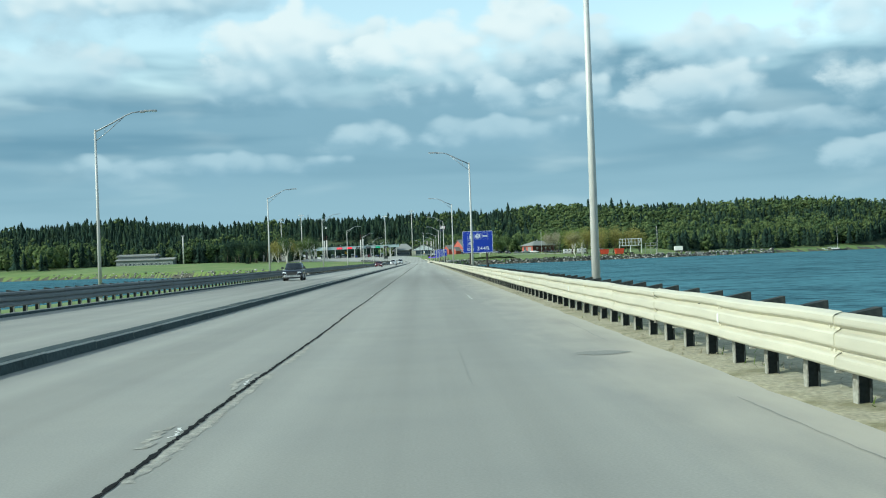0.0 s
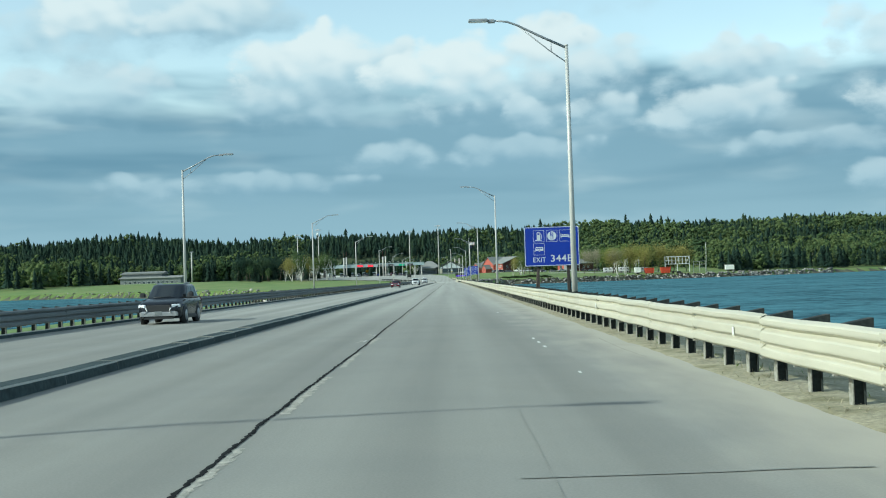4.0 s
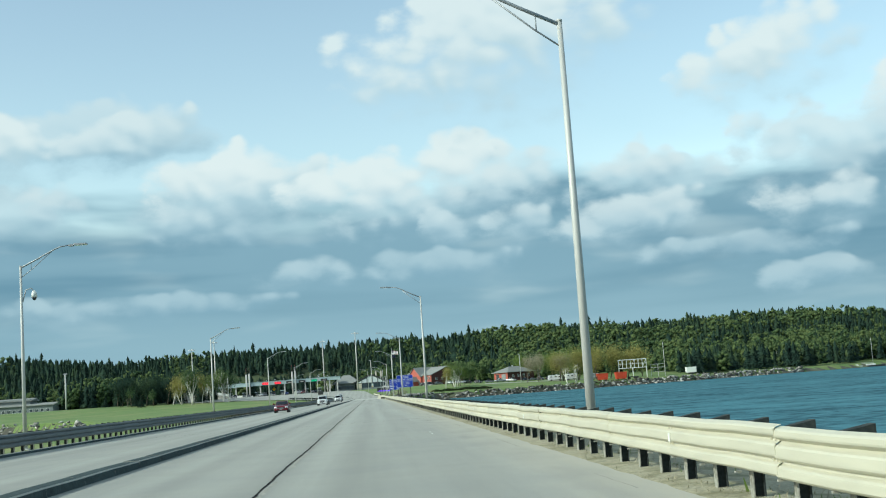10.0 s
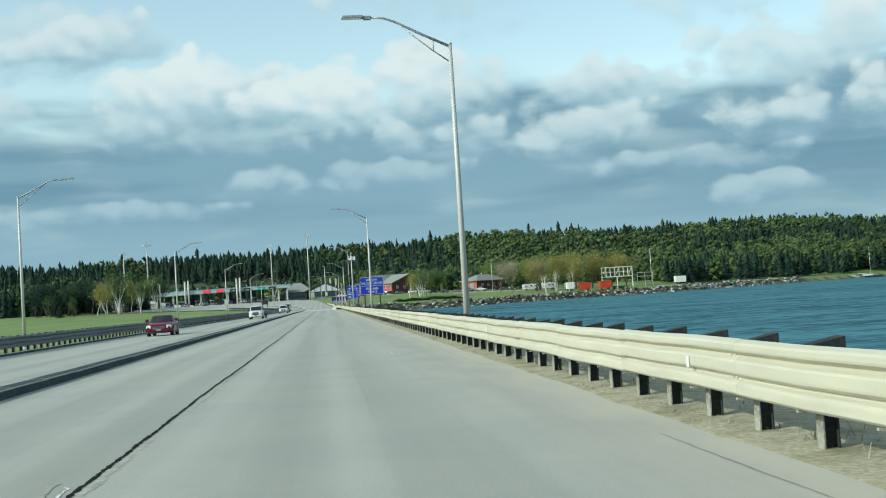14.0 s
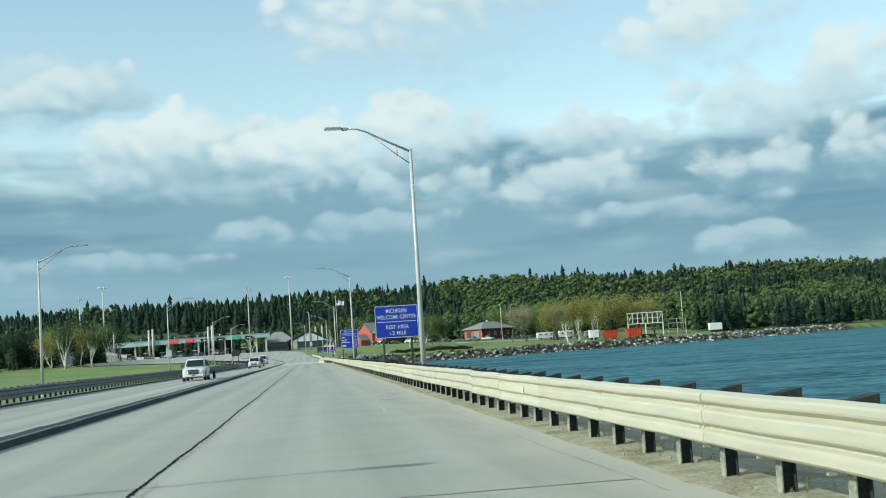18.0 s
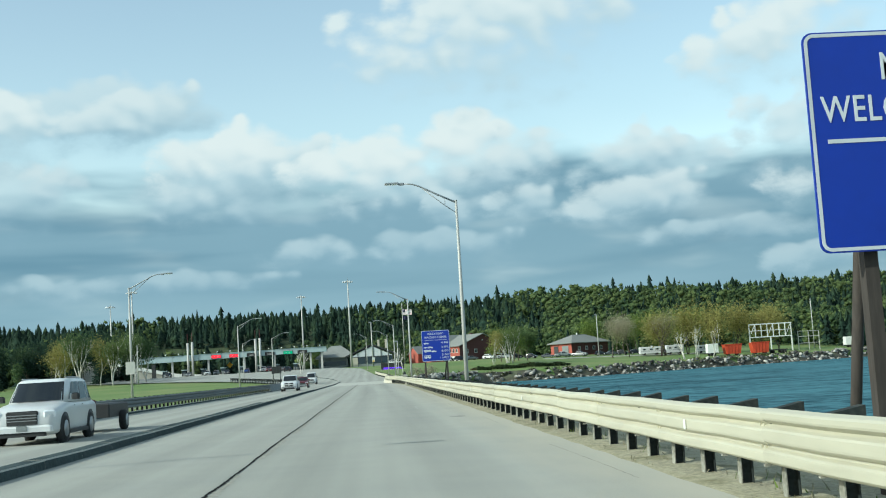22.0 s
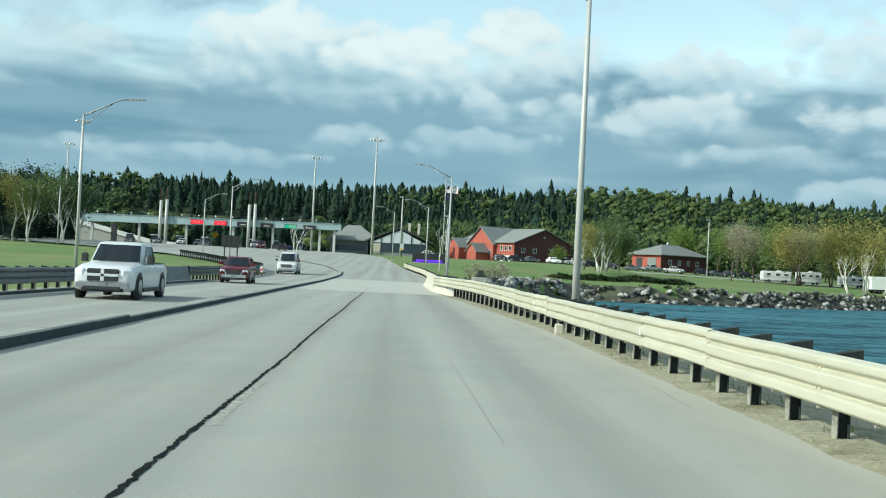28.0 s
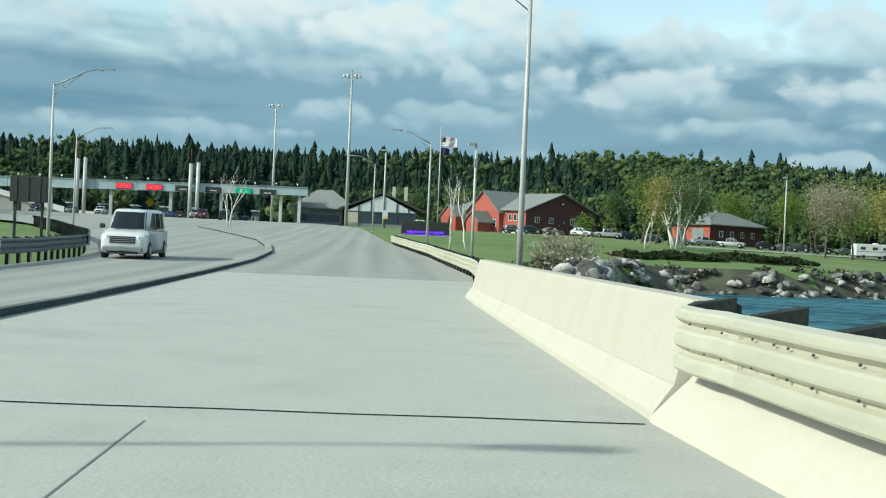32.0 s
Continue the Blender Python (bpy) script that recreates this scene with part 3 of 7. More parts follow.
def thing(name, label, category, group="", kind="", at=None):
    ob = new(name)
    ob.empty_display_size = 0.2
    if at is not None:
        ob.matrix_basis = at
    return tagged(ob, label, category, group, kind)


def raw_mesh(name, verts, faces, mats, index=None):
    me = bpy.data.meshes.new(name)
    me.from_pydata(verts, [], faces)
    for m in mats:
        me.materials.append(m)
    if index is not None:
        me.polygons.foreach_set("material_index", index)
    return me


def smooth01(a, b, x):
    t = min(1.0, max(0.0, (x - a) / (b - a)))
    return t * t * (3 - 2 * t)


def lerp_table(table, x):
    if x <= table[0][0]:
        return table[0][1]
    for (a, u), (b, v) in zip(table, table[1:]):
        if x <= b:
            return u + (v - u) * (x - a) / (b - a)
    return table[-1][1]


# ---- plan ----
WATER_Z = -2.4
JOINT_X, KERB_X, RAIL_X, POLE_X = -2.04, -6.2, 4.16, 4.82
LEFT_EDGE = [(-80, -14.8), (380, -14.8), (470, -13.4), (555, -12.4), (590, -13.4), (598, -15), (612, -18.5), (640, -27), (665, -38), (688, -54), (706, -72), (730, -95), (790, -110), (1000, -118)]
RIGHT_EDGE = [(-80, 4.0), (500, 4.0), (546, 2.3), (568, 2.4), (586, 3.7), (613, 3.0), (645, 0.8), (714, -2.6), (735, -6), (752, -10), (800, -14), (1000, -18)]
KERB_LINE = [(-6.2, -70), (-6.2, 540), (-6.15, 575), (-6.05, 594), (-6.5, 608), (-7.6, 620), (-9.8, 636), (-13, 649), (-17, 664), (-21, 678)]
SHORE_R = [(5, 560), (10, 588), (20, 636), (28, 653), (40, 653), (60, 662), (78, 676), (93, 688), (115, 701), (135, 713), (160, 730), (190, 756), (240, 800), (300, 850), (400, 930), (600, 1000), (3000, 1100)]
SHORE_L = [(-3000, 1500), (-500, 800), (-350, 720), (-200, 640), (-150, 590), (-100, 480), (-60, 400), (-30, 280), (-17, 190), (-15, 150)]

# swells and dips of the wooded ridge along x
RIDGE = [(-300, 0), (-195, -3), (-150, 2), (-115, 4.5), (-60, 3), (-20, 2), (30, 0), (60, -3), (110, 1), (180, 5), (300, 5), (420, 3)]


def road_z(y):
    return 4.5 * smooth01(560, 800, y)


def land_height(x, y):
    s = lerp_table(SHORE_R, x) if x > -4 else lerp_table(SHORE_L, x)
    d = y - s
    if -14 < x < 5:
        d = max(d, (y - 560))
    top = max(road_z(y) - 0.16, -0.25)
    k = smooth01(38, 60, x)
    top += k * (min(4.6, 0.1 + 0.030 * max(d - 4, 0)) - top)
    if d < 0:
        h = WATER_Z - min(3.0, 0.5 - 0.3 * d)
    elif d < 3.5:
        h = WATER_Z - 0.5 + (d / 3.5) * (0.1 - WATER_Z + 0.5)
    else:
        h = 0.1 + (top - 0.1) * smooth01(2, 36, d)
    # wooded ridge behind the plaza
    back = smooth01(880, 1120, y + 0.10 * abs(x) * (1 if x < 0 else 0.4))
    h += back * (24 + 5 * math.sin(x * 0.006 + 1.0) + 3 * math.sin(x * 0.021)) * (1 if d > 20 else 0)
    h += back * (11 * smooth01(-170, -300, x) + lerp_table(RIDGE, x)) * (1 if d > 20 else 0)
    return h


def bank_height(x, y):
    """The causeway's body: level under the road, sloping to the water on both sides."""
    z = road_z(y) - 0.16
    if x > 7.2:
        z -= (x - 7.2) / 1.6
    if x < -20.2:
        z += (x + 20.2) / 1.8
    return z


def ground_height(x, y):
    h = land_height(x, y)
    if -20.2 < x < 7.2 and y < 560:
        return bank_height(x, y)
    if -40 < x < 20 and y < 640:
        h = max(h, bank_height(x, y))
    if y < 1000 and lerp_table(LEFT_EDGE, y) - 2.5 < x < lerp_table(RIGHT_EDGE, y) + 1.6:
        h = min(h, road_z(y) - 0.25)
    return h


def axis_steps(spans):
    out = []
    for a, b, d in spans:
        n = max(1, round((b - a) / d))
        out += [a + (b - a) * i / n for i in range(n)]
    return out + [spans[-1][1]]


def build_ground():
    xs = axis_steps([(-4500, -600, 300), (-600, -130, 6), (-130, -24, 2.6), (-24, -14, 1.0), (-14, 4, 3), (4, 14, 0.8), (14, 140, 4), (140, 400, 10), (400, 4500, 300)])
    ys = axis_steps([(-2500, -80, 200), (-80, 540, 5), (540, 780, 3), (780, 900, 6), (900, 1200, 15), (1200, 4800, 300)])
    verts, faces, idx = [], [], []
    for y in ys:
        for x in xs:
            h = ground_height(x, y)
            if h > -0.3 and (x > 6 or x < -21) and y < 1200:
                h += 0.12 * noise.noise((x * 0.11, y * 0.11, 0))
            verts.append((x, y, h))
    nx = len(xs)
    for j in range(len(ys) - 1):
        for i in range(nx - 1):
            k = j * nx + i
            faces.append((k, k + 1, k + nx + 1, k + nx))
            x, y = (xs[i] + xs[i + 1]) / 2, (ys[j] + ys[j + 1]) / 2
            z = ground_height(x, y)
            m = 0
            if z < 0.05 and x > -14 and y > 560 or z < -0.6:
                m = 1
            elif -15.6 < x < 6.0 and y < 570:
                m = 2
            elif y > 905:
                m = 3
            idx.append(m)
    me = raw_mesh("ground", verts, faces, [GRASS, BANK, SAND, LITTER], idx)
    me.polygons.foreach_set("use_smooth", [True] * len(faces))
    tagged(new("ground", me), "grassy shore and causeway bank rising to wooded ridge", "ground", kind="structure")


def strip(rows, lift, mat, name, label="", parent=None, kind="", category=""):
    """A surface from rows of points."""
    n = len(rows[0])
    verts = [p for r in rows for p in r]
    faces = [(a * n + b, a * n + b + 1, (a + 1) * n + b + 1, (a + 1) * n + b) for a in range(len(rows) - 1) for b in range(n - 1)]
    ob = new(name, raw_mesh(name, [(x, y, z + lift) for x, y, z in verts], faces, [mat]))
    if parent:
        ob.parent = parent
    return tagged(ob, label, category, kind=kind)


def build_road():
    ys = axis_steps([(-80, 540, 20), (540, 800, 5), (800, 1000, 20)])
    rows = []
    for y in ys:
        a, b = lerp_table(LEFT_EDGE, y), lerp_table(RIGHT_EDGE, y)
        rows.append([(a + (b - a) * k / 8, y, road_z(y)) for k in range(9)])
    road = strip(rows, 0.0, ROAD, "road", "sun-bleached grey asphalt causeway road with worn wheel tracks", kind="structure", category="road")
    rng = random.Random(4)

    def ribbon(name, xs_of, y0, y1, step, w, mat, lift=0.006, jag=0.03, label=""):
        L = []
        y = y0
        while y <= y1:
            x = xs_of(y)
            ww = w * rng.uniform(0.45, 1.35)
            o = rng.uniform(-jag, jag)
            L.append([(x + o - ww / 2, y, road_z(y)), (x + o + ww / 2, y, road_z(y))])
            y += step * rng.uniform(0.6, 1.4)
        return strip(L, lift, mat, name, label, parent=road)
    # the open joint between the two lanes
    ribbon("lane_joint", lambda y: JOINT_X + 0.02 * math.sin(y * 0.3) + 0.025 * noise.noise((y * 0.6, 1, 0)), -20, 535, 0.09, 0.058, TAR, jag=0.012, label="black open lane joint")
    y = -18.0
    while y < 530:
        ln = rng.uniform(2.0, 9.0)
        ribbon("joint_edge", lambda q: JOINT_X + 0.085 + 0.02 * math.sin(q * 0.7), y, y + ln, 0.10, 0.12, RAVEL, 0.003, 0.035, "ravelled joint edge")
        y += ln + rng.uniform(0.5, 5.0)
    for y in (10, 14.5, 52, 90, 93, 172, 233, 290, 345, 430, 445, 498):
        ribbon("joint_spall", lambda q: JOINT_X - 0.22 + 0.04 * math.sin(q * 2.7), y, y + rng.uniform(1.2, 2.6), 0.12, 0.08, RAVEL, 0.005, 0.05)
        ribbon("joint_flake", lambda q: JOINT_X - 0.10 + 0.03 * math.sin(q * 3.1), y + 0.6, y + 1.3, 0.08, 0.028, PAINT_W, 0.005, 0.03, "chalky white chips beside the joint")
    # faint crack between the wheel tracks and the seam along the shoulder, both broken into lengths
    y = -8.0
    while y < 530:
        ln = rng.uniform(6, 22)
        ribbon("shoulder_crack", lambda q: 0.70 + 0.05 * math.sin(q * 0.11), y, min(y + ln, 533), 1.2, 0.007, CRACK, 0.005, 0.006, "sealed hairline crack")
        y += ln + rng.uniform(4, 20)
    y = 4.0
    while y < 500:
        ln = rng.uniform(2.5, 9)
        ribbon("shoulder_seam", lambda q: 3.42 + 0.16 * noise.noise((q * 0.12, 5, 0)), y, y + ln, 0.25, 0.018, FADED, 0.005, 0.012, "broken dark shoulder seam")
        y += ln + rng.uniform(3, 16)
    for y, a, b in ((221.7, -14.5, 3.9), (460.3, -12.8, 3.9), (150, -6.1, 3.6), (305, -6.1, 3.9), (340, 0.2, 3.3), (395, -0.6, 1.7), (70, 0.5, 3.2)):
        L = []
        x = a
        while x < b:
            o = rng.uniform(-0.03, 0.03)
            L.append([(x, y + o - 0.022, 0), (x, y + o + 0.022, 0)])
            x += rng.uniform(0.3, 0.6)
        strip(L, 0.007, TAR if y in (221.7, 460.3) else FADED, "cross_joint", "dark transverse joint", parent=road)
    # worn rests of the edge line
    for y0, dashes in ((44, 3), (86, 3), (111, 1), (198, 2)):
        for k in range(dashes):
            strip([[(1.94, y0 + 1.7 * k, 0), (2.0, y0 + 1.7 * k, 0)], [(1.95, y0 + 1.7 * k + 0.55, 0), (2.01, y0 + 1.7 * k + 0.55, 0)]], 0.006, PAINT_W, "line_rest", "worn white paint", parent=road)
    y = -5.0
    while y < 500:
        n = rng.randint(1, 3)
        for k in range(n):
            ln = rng.uniform(0.10, 0.5)
            strip([[(1.945, y, 0), (1.99, y, 0)], [(1.95, y + ln, 0), (2.00, y + ln, 0)]], 0.006, PAINT_W, "line_rest", "worn white paint", parent=road)
            y += ln + rng.uniform(0.3, 2.2)
        y += rng.uniform(22, 50)
    # dark patches and drain covers beside the shoulder
    for x, y, w, l in ((2.9, 18.0, 0.9, 0.35), (3.0, 168, 0.7, 0.4), (2.6, 330, 0.8, 0.3), (2.2, 54, 0.4, 0.3), (2.8, 400, 0.6, 0.4)):
        pts = [(x + math.cos(q) * w * rng.uniform(0.35, 0.6), y + math.sin(q) * l * rng.uniform(0.8, 1.4)) for q in [k * math.pi / 5 for k in range(10)]]
        me = raw_mesh("patch", [(px, py, 0.006) for px, py in pts], [tuple(range(10))], [FADED])
        new("patch", me).parent = road
    for x, y, w in ((2.53, 223.4, 0.62), (2.75, 216.0, 0.16)):
        L = [[(x + w * k / 5, y - 0.03 + 0.02 * math.sin(k * 2.1), 0), (x + w * k / 5, y + 0.05 + 0.02 * math.sin(k * 1.3), 0)] for k in range(-5, 6)]
        strip(L, 0.007, TAR, "drain_slot", "black slot drain in the shoulder", parent=road)
    # sandy verge under the rail, with an uneven edge
    L = []
    y = -75.0
    while y < 540:
        e = 3.78 + 0.08 * noise.noise((y * 0.35, 0, 0)) + 0.10 * noise.noise((y * 1.7, 3, 0))
        e = min(e - 1.75 * smooth01(505, 546, y), lerp_table(RIGHT_EDGE, y) - 0.2)
        L.append([(e, y, -0.012), (e + 0.14, y, 0.006), (e + 0.5, y, 0.02), (4.7, y, 0.03), (6.6, y, -0.14)])
        y += 0.7
    strip(L, 0, SAND, "verge", "sandy gravel verge with dry weeds", kind="structure", category="verge")
    # the concrete deck at the end of the causeway
    deck = strip([[(-6.0, y, road_z(y)) for _ in (0,)] + [(lerp_table(RIGHT_EDGE, y) - 0.05, y, road_z(y))] for y in (535.3, 537.3, 541, 546.7, 555, 565, 580)], 0.005, CONCDECK, "deck_slab", "pale concrete bridge deck", parent=road)
    for y in (535.3, 537.3, 546.7):
        L = [[(x, y + 0.02 * math.sin(x * 3), road_z(y)), (x, y + 0.05 + 0.02 * math.sin(x * 3), road_z(y))] for x in [(-13 + k * 0.5) for k in range(31)]]
        strip(L, 0.010, TAR, "deck_joint", "dark deck joint", parent=road)
    strip([[(-2.05, y, road_z(y)), (-2.035, y, road_z(y))] for y in (536, 541, 546)], 0.010, FADED, "deck_line", parent=road)


def build_kerb(line, w, h, name, label, mat, low_from=9999, low=0.0):
    ob = thing(name, label, "kerb", kind="structure")
    dense = []
    for (x0, y0), (x1, y1) in zip(line, line[1:]):
        n = max(1, int(math.hypot(x1 - x0, y1 - y0) / 3.0))
        dense += [(x0 + (x1 - x0) * k / n, y0 + (y1 - y0) * k / n) for k in range(n)]
    dense.append(line[-1])
    rng = random.Random(8)
    for a, b in zip(dense, dense[1:]):
        d = Vector((b[0] - a[0], b[1] - a[1]))
        nrm = Vector((-d.y, d.x)).normalized()
        m = Mesh()
        rings = []
        for p, q in ((a, 0.004), (b, -0.004)):
            p = Vector(p) + d.normalized() * q
            hz = (h if a[1] < low_from else low) * rng.uniform(0.93, 1.05)
            z = road_z(p.y)
            rings.append([(p.x + nrm.x * o, p.y + nrm.y * o, z + k) for o, k in ((0, -0.05), (0.03, hz - 0.03), (0.06, hz), (w - 0.05, hz), (w, hz - 0.03), (w + 0.02, -0.05))])
        m.loft(rings)
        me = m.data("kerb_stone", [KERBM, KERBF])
        # side faces get shade as dark colour; median tops are dark before low_from - 60
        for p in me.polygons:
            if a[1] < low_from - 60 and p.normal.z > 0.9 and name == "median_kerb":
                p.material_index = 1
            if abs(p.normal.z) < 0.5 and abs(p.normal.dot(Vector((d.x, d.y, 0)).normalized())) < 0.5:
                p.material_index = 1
        part("kerb_stone", me, None, ob)


CONCDECK = material("deck_concrete", (0.41, 0.41, 0.36), 0.85, 0, 0.14, 0.5, 25, 0.2, stain=(0.325, 0.325, 0.285), world_space=True)
build_ground()
tagged(new("water", raw_mesh("water", [(-4500, -2500, WATER_Z), (4500, -2500, WATER_Z), (4500, 4800, WATER_Z), (-4500, 4800, WATER_Z)], [(0, 1, 2, 3)], [WATER])),
       "rippled teal lake water", "water", kind="structure")
build_road()
build_kerb(KERB_LINE, 0.5, 0.19, "median_kerb", "raised concrete median kerb with shade-darkened side faces between the carriageways", KERBM, 494, 0.15)
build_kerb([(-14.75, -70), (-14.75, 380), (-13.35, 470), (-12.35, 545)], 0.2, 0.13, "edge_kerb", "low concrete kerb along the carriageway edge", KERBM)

# ---- guardrails ----
GAP = 1.46
def rib(z):
    """How far the rail's face stands out at a height: three broad ribs, two narrow grooves, rounded lips."""
    x = 0.088
    for groove in (0.735, 0.515):
        x -= 0.080 * math.exp(-((z - groove) / 0.030) ** 2)
    x -= 0.085 * smooth01(0.855, 0.888, z) + 0.085 * smooth01(0.365, 0.332, z)
    return -max(x, 0.0)


BEAM = [(0.0, 0.890)] + [(rib(z), z) for z in [0.887 - 0.554 * k / 26 for k in range(27)]] + [(0.0, 0.331)]


def beam_mesh(length):
    """A three-ribbed rail panel along y, its face towards -x, with a folded back."""
    m = Mesh()
    poly = BEAM + [(x + 0.012, z) for x, z in reversed(BEAM)]
    rows = [0, length * 0.33, length * 0.66, length + 0.05]
    bend = [0, 0.006, -0.004, 0]
    m.loft([[(x + b, y, z + b) for x, z in poly] for y, b in zip(rows, bend)])
    for y in (0.12, 0.24):
        for z in (0.735, 0.515):
            m.box((-0.026, y, z), (0.03, 0.035, 0.03), chamfer=0.004)
    return m


def post_mesh():
    """An I-section post with its spacer block, open to the front, and a long block on top that rises to the back."""
    m = Mesh()
    m.box((0.10, 0, 0.36), (0.014, 0.13, 1.04))
    m.box((0.165, 0, 0.36), (0.13, 0.014, 1.06))
    m.box((0.23, 0, 0.36), (0.012, 0.13, 1.06))
    m.prism([(0.03, 0.70), (0.34, 0.72), (0.34, 0.938), (0.03, 0.880)], -0.085, 0.085, "y")
    m.box((0.05, 0, 0.62), (0.09, 0.12, 0.40))
    m.box((-0.045, 0.035, 0.333), (0.07, 0.05, 0.022))
    return m


def post_data():
    """The front flange is paler, the sun on it put into the colour; the rest is dark."""
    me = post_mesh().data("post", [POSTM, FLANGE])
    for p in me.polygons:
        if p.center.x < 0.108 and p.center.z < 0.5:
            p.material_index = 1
    return me


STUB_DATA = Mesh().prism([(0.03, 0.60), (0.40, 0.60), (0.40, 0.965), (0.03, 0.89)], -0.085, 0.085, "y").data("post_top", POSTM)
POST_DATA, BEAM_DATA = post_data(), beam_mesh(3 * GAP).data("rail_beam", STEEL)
# beams for the far side, darkened to stand for shade
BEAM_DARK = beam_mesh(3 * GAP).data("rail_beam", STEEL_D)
REFL_DATA = Mesh().box((-0.10, 0, 0.62), (0.02, 0.07, 0.12), chamfer=0.01).data("reflector", TRIMW)


def guardrail(points, flip=False, label="", refl=True, seed=1, z_of=None, low=0.0):
    """Rail panels and posts along a line of (x, y); flip: the face looks to +x."""
    z_of = z_of or (lambda x, y: road_z(y))
    rng = random.Random(seed)
    x0, y0 = points[0]
    ob = thing("guardrail", label, "guardrail", "causeway guardrails", at=pose(x0, y0, 0))
    line = []
    for (ax, ay), (bx, by) in zip(points, points[1:]):
        n = max(1, round(math.hypot(bx - ax, by - ay) / GAP))
        line += [(ax + (bx - ax) * k / n, ay + (by - ay) * k / n) for k in range(n)]
    line.append(points[-1])
    for i, (x, y) in enumerate(line):
        nx_, ny_ = line[min(i + 1, len(line) - 1)]
        px_, py_ = line[max(i - 1, 0)]
        turn = -math.degrees(math.atan2(nx_ - px_, ny_ - py_))
        s = Matrix.Diagonal((-1, 1, 1, 1)) if flip else Matrix.Identity(4)
        z = z_of(x, y)
        if seed == 20 and y > 534.5:
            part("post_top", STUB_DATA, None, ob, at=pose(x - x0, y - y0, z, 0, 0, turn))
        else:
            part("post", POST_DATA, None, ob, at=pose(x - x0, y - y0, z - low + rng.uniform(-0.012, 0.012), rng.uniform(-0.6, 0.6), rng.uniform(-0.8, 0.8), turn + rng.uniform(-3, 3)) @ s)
        if i % 3 == 0 and i + 3 < len(line) + 2 and i + 1 < len(line):
            j = min(i + 3, len(line) - 1)
            ex, ey = line[j]
            ln = math.hypot(ex - x, ey - y)
            slope = math.degrees(math.atan2(z_of(ex, ey) - z, ln))
            t2 = -math.degrees(math.atan2(ex - x, ey - y))
            k = Matrix.Diagonal((-1 if flip else 1, ln / (3 * GAP), 1, 1))
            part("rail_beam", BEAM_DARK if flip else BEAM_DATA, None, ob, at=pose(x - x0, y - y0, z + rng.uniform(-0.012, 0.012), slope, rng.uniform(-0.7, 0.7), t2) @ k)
        if refl and i % 11 == 5:
            part("reflector", REFL_DATA, None, ob, at=pose(x - x0, y - y0, z, 0, 0, turn) @ s)
    return ob


SPAN = 54 * GAP
for k in range(7):
    a = -24 + k * SPAN
    b = min(a + SPAN - 0.0, 505)
    if a < 500:
        guardrail([(RAIL_X, a), (RAIL_X, b)], label="cream-painted three-ribbed steel guardrail on dark posts beside the lake", seed=k)
flare = guardrail([(RAIL_X, 505), (3.75, 517), (2.95, 532), (2.28, 546.6)], label="cream steel guardrail bending in to a concrete parapet", seed=20, refl=False, z_of=lambda x, y: 0.17 * smooth01(503, 524, y) - 0.02 * smooth01(535, 546, y), low=0.06)
for k in range(6):
    a = -24 + k * SPAN
    b = min(a + SPAN, 380)
    if a < 380:
        guardrail([(-15.1, a), (-15.1, b)], True, "grey guardrail coloured dark for its shaded face to the road", seed=40 + k, refl=False)
guardrail([(-15.1, 380), (-13.75, 470)], True, "grey guardrail coloured dark for its shaded face to the road", seed=50, refl=False)
guardrail([(-13.75, 470), (-12.95, 516.8)], True, "grey guardrail coloured dark for its shaded face to the road", seed=51, refl=False)
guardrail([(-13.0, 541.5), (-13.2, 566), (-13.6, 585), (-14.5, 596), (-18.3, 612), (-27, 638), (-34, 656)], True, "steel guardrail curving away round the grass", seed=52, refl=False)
guardrail([(2.75, 570), (3.75, 586), (3.15, 613), (1.0, 644)], False, "low cream guardrail along the bend of the road", seed=53, refl=False, z_of=lambda x, y: road_z(y) - 0.15)


SLOT = Mesh().box((0, 0, 0), (0.006, 0.034, 0.018)).data("bolt_slot", DARK)
for k in range(22):
    y = 546.3 - 0.34 * k - 0.05 * (k % 3)
    x = 2.28 + 0.67 * (546.6 - y) / 14.6
    for z in (0.74, 0.54):
        if (k * 7 + int(z * 100)) % 5:
            part("bolt_slot", SLOT, None, flare, at=pose(x - 0.066 - RAIL_X, y - 505, z + 0.15 - 0.004 * (k % 4), 0, 25, 2.6))


def parapet(x_face, y0, y1, side, label, mat=None, tall=1.0):
    """A concrete safety-shape wall of a sloped foot and an upright stem; side: +1 faces -x."""
    mat = mat or CONC
    ob = thing("parapet", label, "parapet", at=pose(x_face, y0, 0) @ Matrix.Diagonal((1, 1, tall, 1)))
    n = 6
    for name, prof in (("foot", [(0, -0.05), (0.0, 0.08), (0.175, 0.325), (0.66, 0.325), (0.66, -0.05)]),
                       ("stem", [(0.178, 0.327), (0.335, 1.02), (0.36, 1.065), (0.61, 1.07), (0.64, 1.03), (0.66, 0.327)])):
        m = Mesh()
        m.loft([[(side * x, (y1 - y0) * k / n, z + road_z(y0 + (y1 - y0) * k / n)) for x, z in prof] for k in range(n + 1)])
        part(name, m, mat, ob)
    if side > 0:
        m = Mesh()
        m.box((side * 0.47, -0.16, 0.80 + road_z(y0)), (0.36, 0.30, 0.52), chamfer=0.02)
        part("end_block", m, KERBF, ob, "dark grey end block")
    return ob


parapet(2.10, 546.9, 568.5, 1, "sunlit cream concrete parapet wall with sloped foot")
parapet(-12.65, 517, 541, -1, "concrete parapet wall coloured blue-grey for shade beside the far carriageway", WALLC, 0.85)
